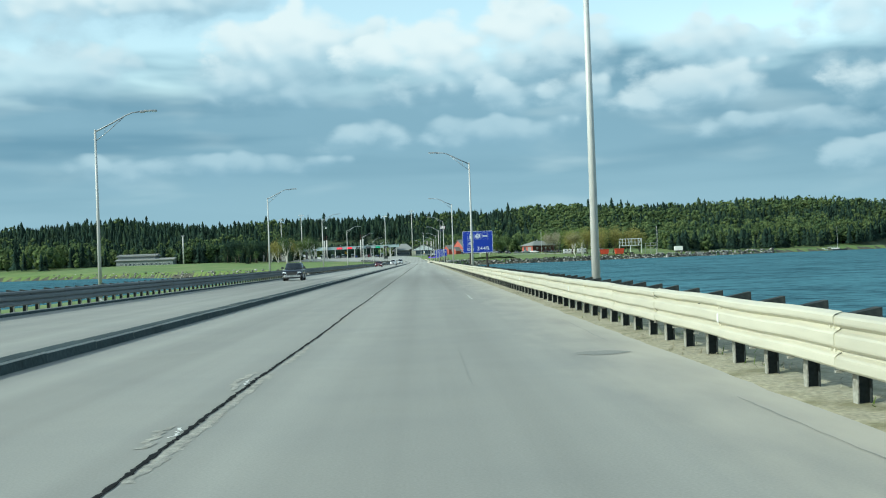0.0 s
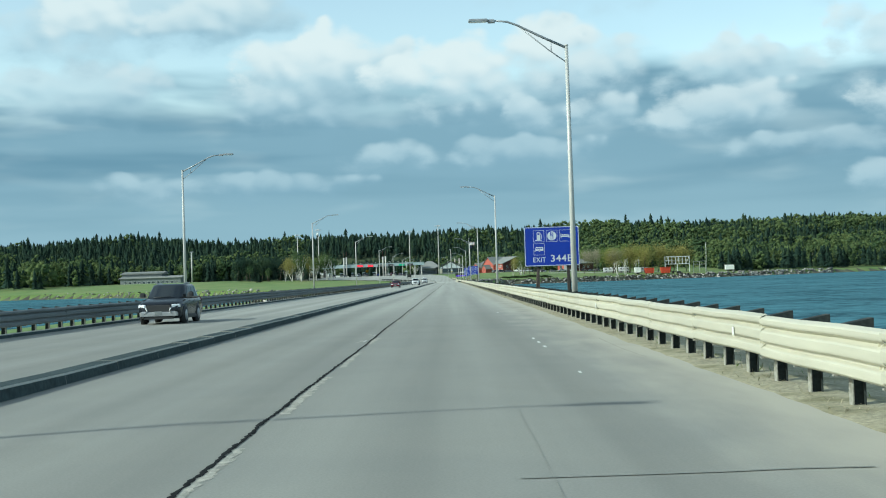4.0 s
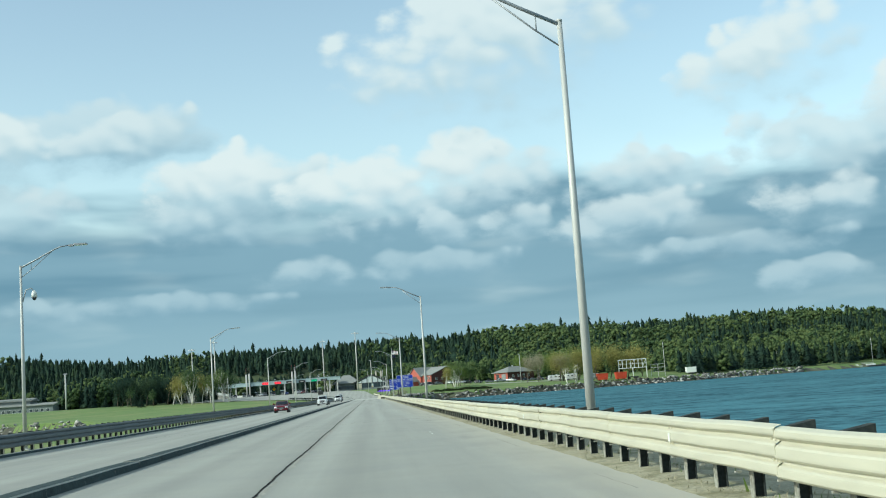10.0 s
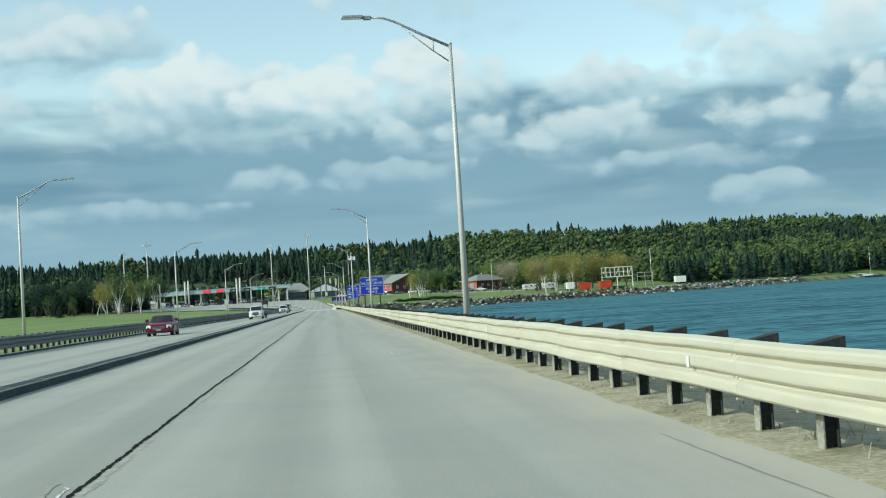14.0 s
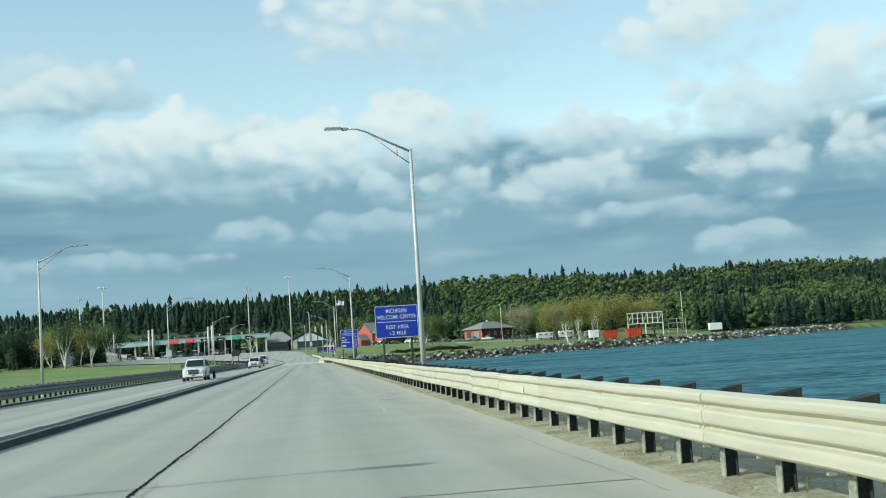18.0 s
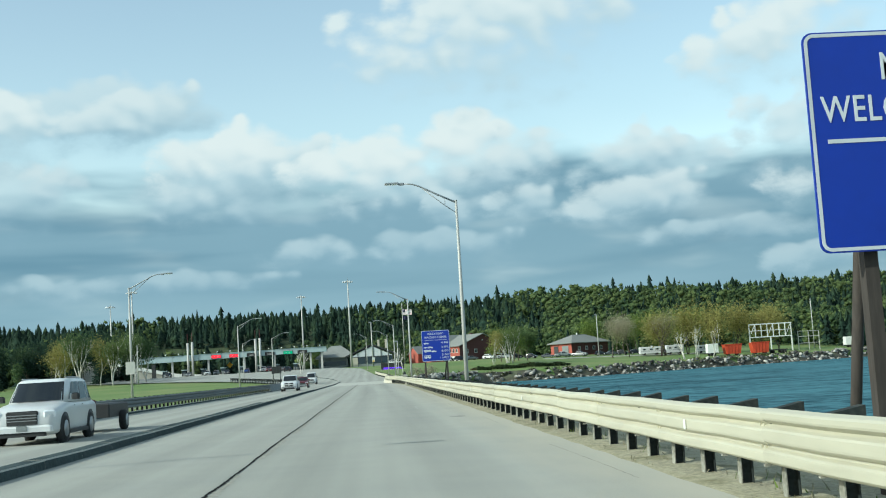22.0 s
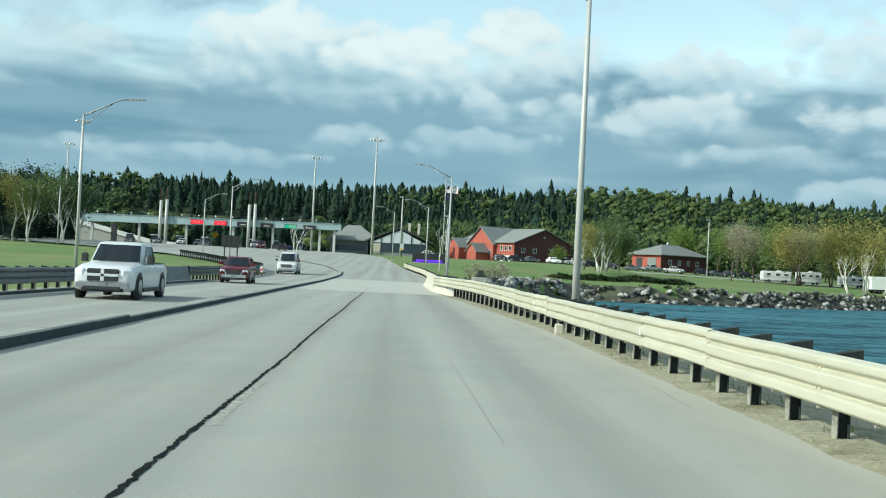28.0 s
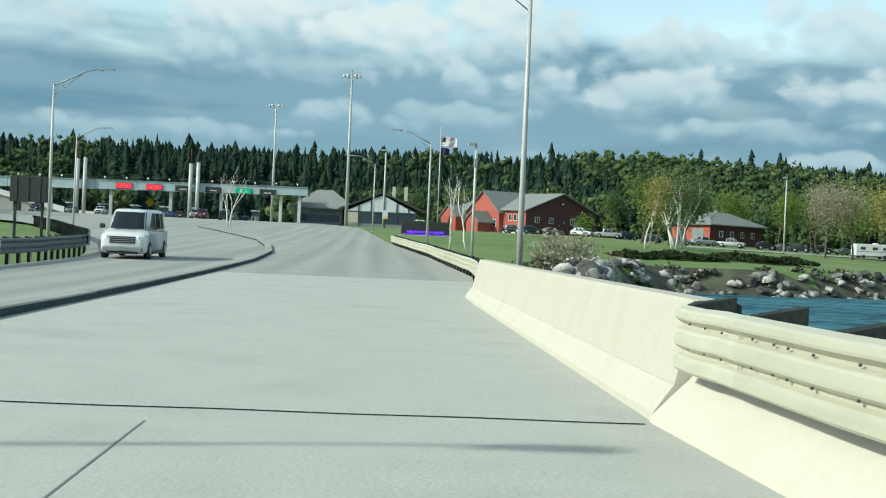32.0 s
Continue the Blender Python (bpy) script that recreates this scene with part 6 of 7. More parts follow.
for x, d in ((251.8, -1), (258.5, 1)):
    o = thing("davit_crane", "small white davit crane on the beach", "crane", at=pose(x, 852, 0.2))
    part("jib", Mesh().tube([(0, 0, 0), (d * 1.6, 0, 2.6), (d * 4.2, 0, 3.6)] if d < 0 else [(3, 0, 0), (0.5, 0, 2.2), (-2.5, 0, 4.2)], 0.3, 6), TRIMW, o)
    part("base", Mesh().box((0 if d < 0 else 3, 0, -0.3), (1.2, 1.2, 1.0), chamfer=0.1), CONC, o)

# ---- vehicles ----
def oval(n, hx, hy, k=0.36):
    """A ring of n points on a boxy oval."""
    out = []
    for i in range(n):
        q = 2 * math.pi * (i + 0.5) / n
        c, d = math.cos(q), math.sin(q)
        out.append((hx * math.copysign(abs(c) ** k, c), hy * math.copysign(abs(d) ** k, d)))
    return out


def wheel(parent, x, y, r, w=0.24):
    o = part("wheel", Mesh().tube([(x - w / 2, y, r), (x - w / 2 + 0.04, y, r), (x + w / 2 - 0.04, y, r), (x + w / 2, y, r)], [r * 0.9, r, r, r * 0.9], 18), TYRE, parent)
    s = 1 if x > 0 else -1
    part("rim", Mesh().tube([(x + s * (w / 2 - 0.02), y, r), (x + s * (w / 2 + 0.015), y, r)], [r * 0.66, r * 0.6], 12), RIM, o)


CAR_SPEC = {  # length, width, bonnet, belt line, height, wheel radius; cabin from the nose: foot and top of the windscreen; from the tail: top and foot of the rear
    "pickup": (5.8, 2.02, 1.16, 1.22, 1.92, 0.42, 1.60, 2.35, 1.95, 1.72), "suv": (4.4, 1.82, 1.02, 1.08, 1.66, 0.36, 1.05, 1.90, 0.75, 0.12),
    "big_suv": (5.2, 2.02, 1.15, 1.22, 1.92, 0.41, 1.35, 2.15, 0.50, 0.10), "van": (5.6, 2.05, 1.20, 1.28, 2.20, 0.36, 0.72, 1.55, 0.12, 0.03),
    "sedan": (4.7, 1.82, 0.92, 0.98, 1.46, 0.33, 1.30, 2.15, 1.40, 0.62)}


def vehicle(kind, paint, label, at, name=None, group=""):
    """A road vehicle that faces -y, its foot at the origin: a rounded lower body, and a cabin that leans in towards the roof."""
    L, W, hood, belt, H, r, c0, c1, d1, d0 = CAR_SPEC[kind]
    ob = thing(name or kind.replace("big_", ""), label, {"pickup": "pickup truck", "van": "van", "sedan": "car"}.get(kind, "car"), group, at=at)
    f, b = -L / 2, L / 2
    g, hw = r * 0.62, W / 2
    m = Mesh()
    rings = []
    for y, z0, z1, k in ((f, g + 0.20, hood - 0.30, 0.78), (f + 0.07, g + 0.07, hood - 0.17, 0.88), (f + 0.25, g, hood - 0.08, 0.955), (f + 0.8, g, hood, 0.99),
                         (f + c0, g, belt, 1.0), (b - d0 - 0.3, g, belt, 1.0), (b - 0.35, g, belt, 0.99), (b - 0.1, g + 0.06, belt - 0.04, 0.96), (b, g + 0.2, belt - 0.14, 0.86)):
        rings.append([(x, y, (z0 + z1) / 2 + z) for x, z in oval(20, hw * k, (z1 - z0) / 2, 0.30)])
    m.loft(rings, True, True)
    body = part("body", m, paint, ob)

    def cabin_at(t):
        """Front, rear and half width of the cabin at the share t of its height."""
        return f + c0 + (c1 - c0) * t, b - d0 - (d1 - d0) * t, hw * (0.94 - 0.16 * t)
    z_of = lambda t: belt - 0.03 + (H - belt + 0.03) * t
    rings = []
    for t, inset in ((0.0, 0.0), (0.5, 0.0), (0.86, 0.0), (0.96, 0.05), (1.0, 0.22)):
        y0, y1, w = cabin_at(min(t, 0.95))
        rings.append([(x, (y0 + y1) / 2 + y, z_of(t)) for x, y in oval(28, w - inset, (y1 - y0) / 2 - inset, 0.34)])
    m = Mesh()
    m.loft(rings, True, True)
    part("cabin", m, paint, ob)

    def sheet(points):
        """A pane from a grid of points, backed towards the cabin."""
        n = len(points[0])
        v = [p for row in points for p in row]
        q = [(i * n + j, i * n + j + 1, (i + 1) * n + j + 1, (i + 1) * n + j) for i in range(len(points) - 1) for j in range(n - 1)]
        return Mesh().add(v, q, True)
    bow = lambda u: (1 - abs(u) ** 5.9) ** (1 / 5.9)
    front, rear = [], []
    for t in (0.08, 0.32, 0.58, 0.86):
        y0, y1, w = cabin_at(t)
        yc, hl = (y0 + y1) / 2, (y1 - y0) / 2
        us = [-0.86, -0.7, -0.4, 0.0, 0.4, 0.7, 0.86]
        front.append([(u * w, yc - hl * bow(u) - 0.014, z_of(t)) for u in us])
        rear.append([(u * w * 0.94, yc + hl * bow(u * 0.94) + 0.014, z_of(t)) for u in us])
    part("windscreen", sheet(front), AUTOGLASS, ob)
    if kind != "van":
        part("rear_window", sheet(rear[1:]), AUTOGLASS, ob)
    spans = {"pickup": ((0.16, 0.50), (0.54, 0.88)), "van": ((0.16, 0.33), (0.37, 0.62), (0.66, 0.92)), "sedan": ((0.17, 0.47), (0.51, 0.80))}.get(kind, ((0.15, 0.42), (0.46, 0.70), (0.74, 0.93)))
    for s in (-1, 1):
        for i, (a, c) in enumerate(spans):
            rows = []
            for t in (0.10, 0.48, 0.84):
                y0, y1, w = cabin_at(t)
                row = []
                for k in (0, 1, 2):
                    v = a + (c - a) * k / 2
                    if i == 0 and k == 0:
                        v = a - 0.06 + 0.10 * t
                    row.append((s * (w * bow(2 * v - 1) + 0.010), y0 + (y1 - y0) * v, z_of(t)))
                rows.append(row)
            part("side_window", sheet(rows), AUTOGLASS, ob)
        mirror_y = f + c0 + 0.42
        part("mirror", Mesh().box((s * (hw + 0.11), mirror_y, belt + 0.13), (0.24, 0.14, 0.20 if kind != "pickup" else 0.3), chamfer=0.05), PLASTIC if paint != CARR else paint, ob)
        part("headlight", Mesh().box((s * hw * 0.76, f + 0.10, hood - 0.26), (0.36, 0.14, 0.20 if kind != "suv" else 0.13), s * 0.42, 1.0, 0.04), HEADL, ob)
        part("tail_light", Mesh().box((s * hw * 0.84, b - 0.06, belt - 0.22), (0.20, 0.12, 0.34), -s * 0.3, 1.0, 0.04), CARR, ob)
        for y in (f + c0 + 0.75, f + c0 + 1.75):
            part("door_handle", Mesh().box((s * (hw + 0.008), y, belt - 0.14), (0.03, 0.18, 0.035)), paint, ob)
        part("sill", Mesh().box((s * (hw - 0.05), 0.05, g + 0.06), (0.12, L * 0.46, 0.14), chamfer=0.03), PLASTIC, ob)
        for y in (f + 0.95, b - 1.08):
            part("wheel_arch", Mesh().tube([(s * (hw - 0.14), y, r), (s * (hw + 0.004), y, r)], r * 1.20, 20), PLASTIC, ob)
            wheel(ob, s * (hw - 0.10), y, r)
    gw = W * {"van": 0.56, "suv": 0.58, "big_suv": 0.46, "pickup": 0.52}.get(kind, 0.5)
    gh = 0.40 if kind in ("pickup", "big_suv") else 0.30
    gz = hood - 0.36
    grille = part("grille", Mesh().box((0, f + 0.03, gz), (gw, 0.12, gh), chamfer=0.05), PLASTIC, ob)
    if kind == "pickup":
        part("grille_bar", Mesh().box((0, f - 0.035, gz), (0.11, 0.03, gh), chamfer=0.01), paint, grille)
        part("grille_bar", Mesh().box((0, f - 0.035, gz), (gw, 0.03, 0.085), chamfer=0.01), paint, grille)
        part("bed_floor", Mesh().box((0, b - 0.92, belt + 0.006), (W - 0.30, 1.50, 0.02)), PLASTIC, ob)
        part("fog_lamp", Mesh().box((0, f - 0.02, g + 0.12), (W * 0.6, 0.10, 0.12), chamfer=0.02), PLASTIC, ob)
    elif kind == "suv":
        for s in (-1, 1):
            part("grille_bar", Mesh().tube([(s * 0.62 * hw, f + 0.02, gz + 0.10), (s * 0.50 * hw, f - 0.05, gz - 0.10), (s * 0.72 * hw, f - 0.02, gz - 0.34)], 0.035, 6), RIM, grille)
        part("lower_grille", Mesh().box((0, f + 0.02, gz - 0.26), (W * 0.5, 0.10, 0.16), chamfer=0.03), PLASTIC, ob)
    else:
        for k in (-0.08, 0.0, 0.08):
            part("grille_bar", Mesh().box((0, f - 0.035, gz + k), (gw * 0.92, 0.02, 0.025)), RIM, grille)
    bumper_mat = {"pickup": RIM, "van": GREYW, "suv": CARS}.get(kind, paint)
    part("bumper", Mesh().box((0, f + 0.05, g + 0.22), (W * 0.86, 0.22, 0.20), chamfer=0.06), bumper_mat, ob)
    part("air_intake", Mesh().box((0, f + 0.06, g + 0.06), (W * 0.66, 0.16, 0.13), chamfer=0.03), PLASTIC, ob)
    part("number_plate", Mesh().box((0, f - 0.07, g + 0.24), (0.30, 0.02, 0.15)), GREYW, ob)
    part("rear_bumper", Mesh().box((0, b - 0.04, g + 0.24), (W * 0.90, 0.2, 0.24), chamfer=0.06), PLASTIC, ob)
    if kind in ("big_suv", "suv"):
        for s in (-1, 1):
            part("roof_rail", Mesh().tube([(s * hw * 0.66, f + c1 + 0.3, H + 0.02), (s * hw * 0.66, b - d1 - 0.5, H + 0.02)], 0.025, 6), RIM, ob)
    part("wiper", Mesh().tube([(-0.5 * hw, f + c0 - 0.02, belt + 0.02), (0.3 * hw, f + c0 + 0.02, belt + 0.05)], 0.014, 5), PLASTIC, ob)
    return ob


def on_road(x, y, turn=0):
    return pose(x, y, road_z(y) + 0.004, math.degrees(math.atan2(road_z(y + 2) - road_z(y - 2), 4)) if turn == 0 else 0, 0, turn)


vehicle("suv", CARB, "black compact sport utility car on the far carriageway", on_road(-12.0, 112), "black_suv")
vehicle("sedan", CARR, "dark red sedan on the far carriageway", on_road(-11.5, 310.5), "red_sedan")
vehicle("big_suv", CARW, "white sport utility car towing an empty trailer", on_road(-10.0, 401), "white_suv")
tl = thing("flat_trailer", "small dark utility trailer behind a white car", "trailer", at=on_road(-10.0, 407.2))
part("bed", Mesh().box((0, 0, 0.75), (1.9, 3.2, 0.5), chamfer=0.05), PLASTIC, tl)
part("drawbar", Mesh().box((0, -2.3, 0.5), (0.12, 1.6, 0.1)), PLASTIC, tl)
for s in (-1, 1):
    wheel(tl, s * 1.05, 0.3, 0.36)
vehicle("pickup", CARW, "white pickup truck on the far carriageway", on_road(-9.8, 509.8), "white_pickup")
vehicle("suv", CARR, "dark red compact sport utility car on the far carriageway", on_road(-10.3, 544.0), "red_suv")
vehicle("van", CARW, "white passenger van rounding the bend", on_road(-11.4, 592), "white_van")
# traffic and parked cars by the plaza, turned various ways
LOT = {}
for kind, paint, col in (("sedan", CARG, "grey"), ("suv", CARB, "black"), ("pickup", CARS, "silver"), ("sedan", CARBL, "blue"), ("suv", CARW, "white"), ("big_suv", CARR, "dark red")):
    LOT[col] = (kind, paint)
done = {}


def lot_car(col, x, y, turn, where):
    kind, paint = LOT[col]
    z = road_z(y) + 0.004 if lerp_table(LEFT_EDGE, y) < x < lerp_table(RIGHT_EDGE, y) else ground_height(x, y) + 0.05
    m = pose(x, y, z, 0, 0, turn)
    if col in done:
        o = copy_thing(done[col], m)
        tagged(o, f"{col} {kind.replace('big_', '')} {where}")
    else:
        done[col] = vehicle(kind, paint, f"{col} {kind.replace('big_', '')} {where}", m, group="cars near the plaza")


for col, x, y, t in (("black", -26.5, 742, 180), ("grey", -31, 790, 180), ("silver", -37.5, 782, 0), ("blue", -44.5, 794, 180), ("black", -51, 788, 0), ("white", -57, 783, 0),
                     ("dark red", -34.5, 770, 0), ("grey", -64.5, 790, 0), ("black", -71, 786, 0), ("silver", -58, 815, 0), ("blue", -31, 815, 180), ("dark red", -47, 818, 0)):
    lot_car(col, x, y, t, "waiting near the toll lanes")
for k, (col, x, y) in enumerate((("black", 27, 775), ("black", 31, 776), ("grey", 35, 777), ("white", 41, 775), ("silver", 46.5, 776), ("black", 51, 778), ("black", 56, 777), ("grey", 62, 778),
                                 ("silver", 68, 782), ("silver", 74, 782), ("black", 82, 784), ("grey", 86, 785), ("black", 90, 785), ("black", 95, 786), ("grey", 100, 786), ("black", 105, 787), ("white", 8, 760))):
    lot_car(col, x, y, 60 + 25 * (k % 3), "parked beside the red buildings")

# ---- trees, shrubs, rocks ----
TRNG = np.random.default_rng(11)


def big_mesh(name, verts, faces, mats, index=None, smooth=False):
    """Mesh data from arrays: verts (n, 3), faces (m, k)."""
    me = bpy.data.meshes.new(name)
    n, k = faces.shape
    me.vertices.add(len(verts))
    me.vertices.foreach_set("co", np.asarray(verts, np.float32).ravel())
    me.loops.add(n * k)
    me.loops.foreach_set("vertex_index", np.asarray(faces, np.int32).ravel())
    me.polygons.add(n)
    me.polygons.foreach_set("loop_start", np.arange(0, n * k, k, dtype=np.int32))
    me.polygons.foreach_set("loop_total", np.full(n, k, np.int32))
    for m in mats:
        me.materials.append(m)
    if index is not None:
        me.polygons.foreach_set("material_index", np.asarray(index, np.int32))
    if smooth:
        me.polygons.foreach_set("use_smooth", np.ones(n, bool))
    me.update(calc_edges=True)
    return me


def leaf_cloud(centres, size, rng, flat=0.35):
    """Small random quads about the centres; returns verts and quads."""
    n = len(centres)
    a = rng.normal(size=(n, 3))
    a[:, 2] *= flat
    a /= np.linalg.norm(a, axis=1)[:, None]
    b = np.cross(a, rng.normal(size=(n, 3)))
    b /= np.linalg.norm(b, axis=1)[:, None]
    s = (size * rng.uniform(0.6, 1.4, n))[:, None]
    a, b = a * s, b * s * rng.uniform(0.5, 1.0, (n, 1))
    v = np.stack([centres - a, centres - 0.3 * a + b, centres + a, centres - 0.2 * a - b], 1).reshape(-1, 3)
    return v, np.arange(4 * n).reshape(n, 4)


def conifer_shape(rng, h, w, n, tiers=11, size=0.046):
    """Drooping needle sprays round a stem, thinning to a spire."""
    t = 1 - rng.uniform(0, 1, n) ** 0.62
    a = rng.uniform(0, 2 * math.pi, n)
    lean = rng.normal(size=2) * 0.015 * h
    step = (t * tiers + 0.15 * np.sin(a * 2)) % 1.0
    r = w * (1 - t) ** 0.74 * (1.15 - 0.42 * step) * rng.uniform(0.45, 1.08, n) * (1 + 0.16 * np.sin(a + rng.uniform(0, 6)))
    d = np.stack([np.cos(a), np.sin(a), np.zeros(n)], 1)
    c = d * r[:, None] + np.stack([lean[0] * t, lean[1] * t, h * (0.05 + 0.93 * t)], 1)
    s = (h * size * (0.5 + 0.6 * (1 - t)) * rng.uniform(0.7, 1.4, n))[:, None]
    u = (d + np.stack([rng.normal(size=n) * 0.35, rng.normal(size=n) * 0.35, -0.25 - 0.5 * rng.uniform(size=n)], 1)) * s
    k = np.stack([-np.sin(a), np.cos(a), rng.normal(size=n) * 0.3], 1) * s * 0.62
    v = np.stack([c - u * 0.7, c + k, c + u, c - k], 1).reshape(-1, 3)
    e = h * 0.012
    tip = np.array([(e, 0, h * 0.88), (0, e, h * 0.9), (lean[0], lean[1], h * 1.04), (-e, -e, h * 0.9)])
    return np.concatenate([v, tip]), np.arange(4 * n + 4).reshape(n + 1, 4)


def fir_shape(rng, w, tiers=10, n=11):
    """A spruce of unit height: ragged drooping skirts of branches, one above another, and a bare leader. Triangles."""
    V, F = [], []
    lean = rng.normal(size=2) * 0.012
    for k in range(tiers):
        t = (k + 0.3 * rng.uniform()) / tiers
        r = 1.22 * w * (1 - t) ** 0.62 * rng.uniform(0.65, 1.2)
        top, low = 0.10 + 0.90 * min(t + 1.7 / tiers, 1.0), 0.05 + 0.90 * t
        o = len(V)
        V.append((lean[0] * t, lean[1] * t, top))
        a0 = rng.uniform(0, 6.28)
        for i in range(2 * n):
            a = a0 + math.pi * i / n
            q = r * (rng.uniform(0.62, 1.38) if i % 2 else rng.uniform(0.25, 0.62))
            V.append((lean[0] * t + q * math.cos(a), lean[1] * t + q * math.sin(a), low + rng.uniform(-0.035, 0.03) + (0.0 if i % 2 else 0.04)))
        F += [(o, o + 1 + i, o + 1 + (i + 1) % (2 * n)) for i in range(2 * n)]
    o = len(V)
    V += [(0.010, 0, 0.9), (-0.008, 0.008, 0.9), (lean[0], lean[1], 1.02)]
    F.append((o, o + 1, o + 2))
    return np.array(V), np.array(F)


def clump_ball():
    bm = bmesh.new()
    bmesh.ops.create_icosphere(bm, subdivisions=1, radius=1)
    v, f = np.array([q.co[:] for q in bm.verts]), np.array([[q.index for q in p.verts] for p in bm.faces])
    bm.free()
    return v, f


BALL_V, BALL_F = clump_ball()


def broadleaf_shape(rng, w, clumps, sprigs):
    """A leafy tree of unit height: lumpy clumps of foliage heaped into an uneven crown, with loose sprigs at the rim. Triangles."""
    V, F, o = [], [], 0
    rim = []
    for k in range(clumps):
        t = (k + rng.uniform()) / clumps
        a = 2.4 * k + rng.uniform(-0.5, 0.5)
        reach = w * (0.95 * math.sin(math.pi * (0.18 + 0.74 * t)) ** 0.8) * rng.uniform(0.35, 0.85)
        c = np.array([reach * math.cos(a), reach * math.sin(a), 0.16 + 0.70 * t])
        r = w * rng.uniform(0.20, 0.42) * (1.1 - 0.35 * t)
        bump = 1 + 0.55 * np.array([noise.noise(Vector(p) * 2.3 + Vector((k * 7.1, t * 9, a))) for p in BALL_V]) + 0.26 * rng.normal(size=len(BALL_V))
        v = BALL_V * bump[:, None] * r * np.array([1, 1, 0.82]) + c
        V.append(v)
        F.append(BALL_F + o)
        o += len(v)
        rim.append((c, r))
    for _ in range(sprigs):
        c, r = rim[rng.integers(len(rim))]
        d = rng.normal(size=3)
        d[2] = abs(d[2]) * 0.9
        d /= np.linalg.norm(d)
        p = c + d * r * rng.uniform(0.85, 1.35)
        e = rng.normal(size=(3, 3)) * 0.024
        V.append(p + e)
        F.append(np.array([[o, o + 1, o + 2]]))
        o += 3
    return np.concatenate(V), np.concatenate(F)


def scatter(kinds, spots, name, label, mats):
    V, F, I = [], [], []
    o = 0
    for x, y, z, s, k, q in spots:
        v, f, m = kinds[k]
        ca, sa = math.cos(q), math.sin(q)
        w = v @ np.array([[ca, sa, 0], [-sa, ca, 0], [0, 0, 1]]) * s + (x, y, z)
        V.append(w)
        F.append(f + o)
        I.append(np.full(len(f), m))
        o += len(v)
    me = big_mesh(name, np.concatenate(V), np.concatenate(F), mats, np.concatenate(I))
    return tagged(new(name, me), label, "woods", kind="stuff")


def on_land(x, y, margin):
    s = lerp_table(SHORE_R, x) if x > -4 else lerp_table(SHORE_L, x)
    return y - s > margin


def woods():
    kinds = []
    for dense in (0, 1):
        for k in range(6):
            v, f = fir_shape(TRNG, [0.17, 0.20, 0.15, 0.22, 0.18, 0.14][k], 11 if dense else 9, 11 if dense else 8)
            kinds.append((v, f, 0))
        for k in range(6):
            w_ = [0.30, 0.35, 0.27, 0.38, 0.32, 0.25][k]
            v, f = broadleaf_shape(TRNG, w_, 15 if dense else 8, 230 if dense else 100)
            kinds.append((v, f, 1))
    far = []
    rng = TRNG
    y = 872.0
    while y < 1175:
        x = -430 + rng.uniform(0, 5)
        while x < 640:
            px, py = x + rng.uniform(-2.2, 2.2), y + rng.uniform(-2.5, 2.5)
            x += rng.uniform(3.2, 5.8) * (1 + max(0, (py - 960)) / 600)
            front = 888 if px > -30 else 868
            if 10 < px < 70:
                front = 868
            if py < front + 10 * math.sin(px * 0.05) or not on_land(px, py, 28):
                continue
            if -118 < px < -30 and py < 905:
                continue
            t = noise.noise((px * 0.012, py * 0.012, 4.0))
            edge = noise.noise((px * 0.004 + 9, py * 0.01, 2.0))
            leafy = 0.9 * t + 0.40 * smooth01(-30, 110, px) + 0.02 + 0.2 * edge - 0.45 * smooth01(925, 1000, py)
            d12 = 12 if py < 930 else 0
            z = ground_height(px, py) - 0.4
            if leafy > rng.uniform(-0.25, 0.45):
                far.append((px, py, z, rng.uniform(9, 16), d12 + 6 + rng.integers(6), rng.uniform(0, 6.3)))
            else:
                far.append((px, py, z, rng.uniform(8.5, 14) * (1.3 if rng.uniform() < 0.06 else 1), d12 + rng.integers(6), rng.uniform(0, 6.3)))
        y += 6.5 * (1 + max(0, y - 960) / 260)
    # the wooded shore to the right comes nearer
    for _ in range(760):
        px = rng.uniform(165, 560)
        py = lerp_table(SHORE_R, px) + 20 + rng.uniform(0, 90)
        front = py - lerp_table(SHORE_R, px) < 48
        k = 12 + (rng.integers(6) if rng.uniform() < (0.85 if front else 0.35) else 6 + rng.integers(6))
        far.append((px, py, ground_height(px, py) - 0.3, rng.uniform(10, 15.5), k, rng.uniform(0, 6.3)))
    for _ in range(420):
        px, py = rng.uniform(-430, -120), rng.uniform(822, 880)
        if -212 < px < -160 and py < 830:
            continue
        if on_land(px, py, 30):
            far.append((px, py, ground_height(px, py) - 0.3, rng.uniform(9, 15), 12 + rng.integers(12), rng.uniform(0, 6.3)))
    for _ in range(260):
        px = rng.uniform(-430, -215)
        py = rng.uniform(lerp_table(SHORE_L, px) + 40, 840)
        far.append((px, py, ground_height(px, py) - 0.3, rng.uniform(11, 18), 12 + rng.integers(12), rng.uniform(0, 6.3)))
    for _ in range(70):
        px, py = rng.uniform(-170, -114), rng.uniform(812, 830)
        far.append((px, py, ground_height(px, py) - 0.3, rng.uniform(9, 15), 12 + rng.integers(9), rng.uniform(0, 6.3)))
    # trees round the houses
    for _ in range(170):
        px, py = rng.uniform(-8, 210), rng.uniform(838, 885)
        far.append((px, py, ground_height(px, py) - 0.3, rng.uniform(7, 13), 18 + rng.integers(6) if rng.uniform() < 0.6 else 12 + rng.integers(6), rng.uniform(0, 6.3)))
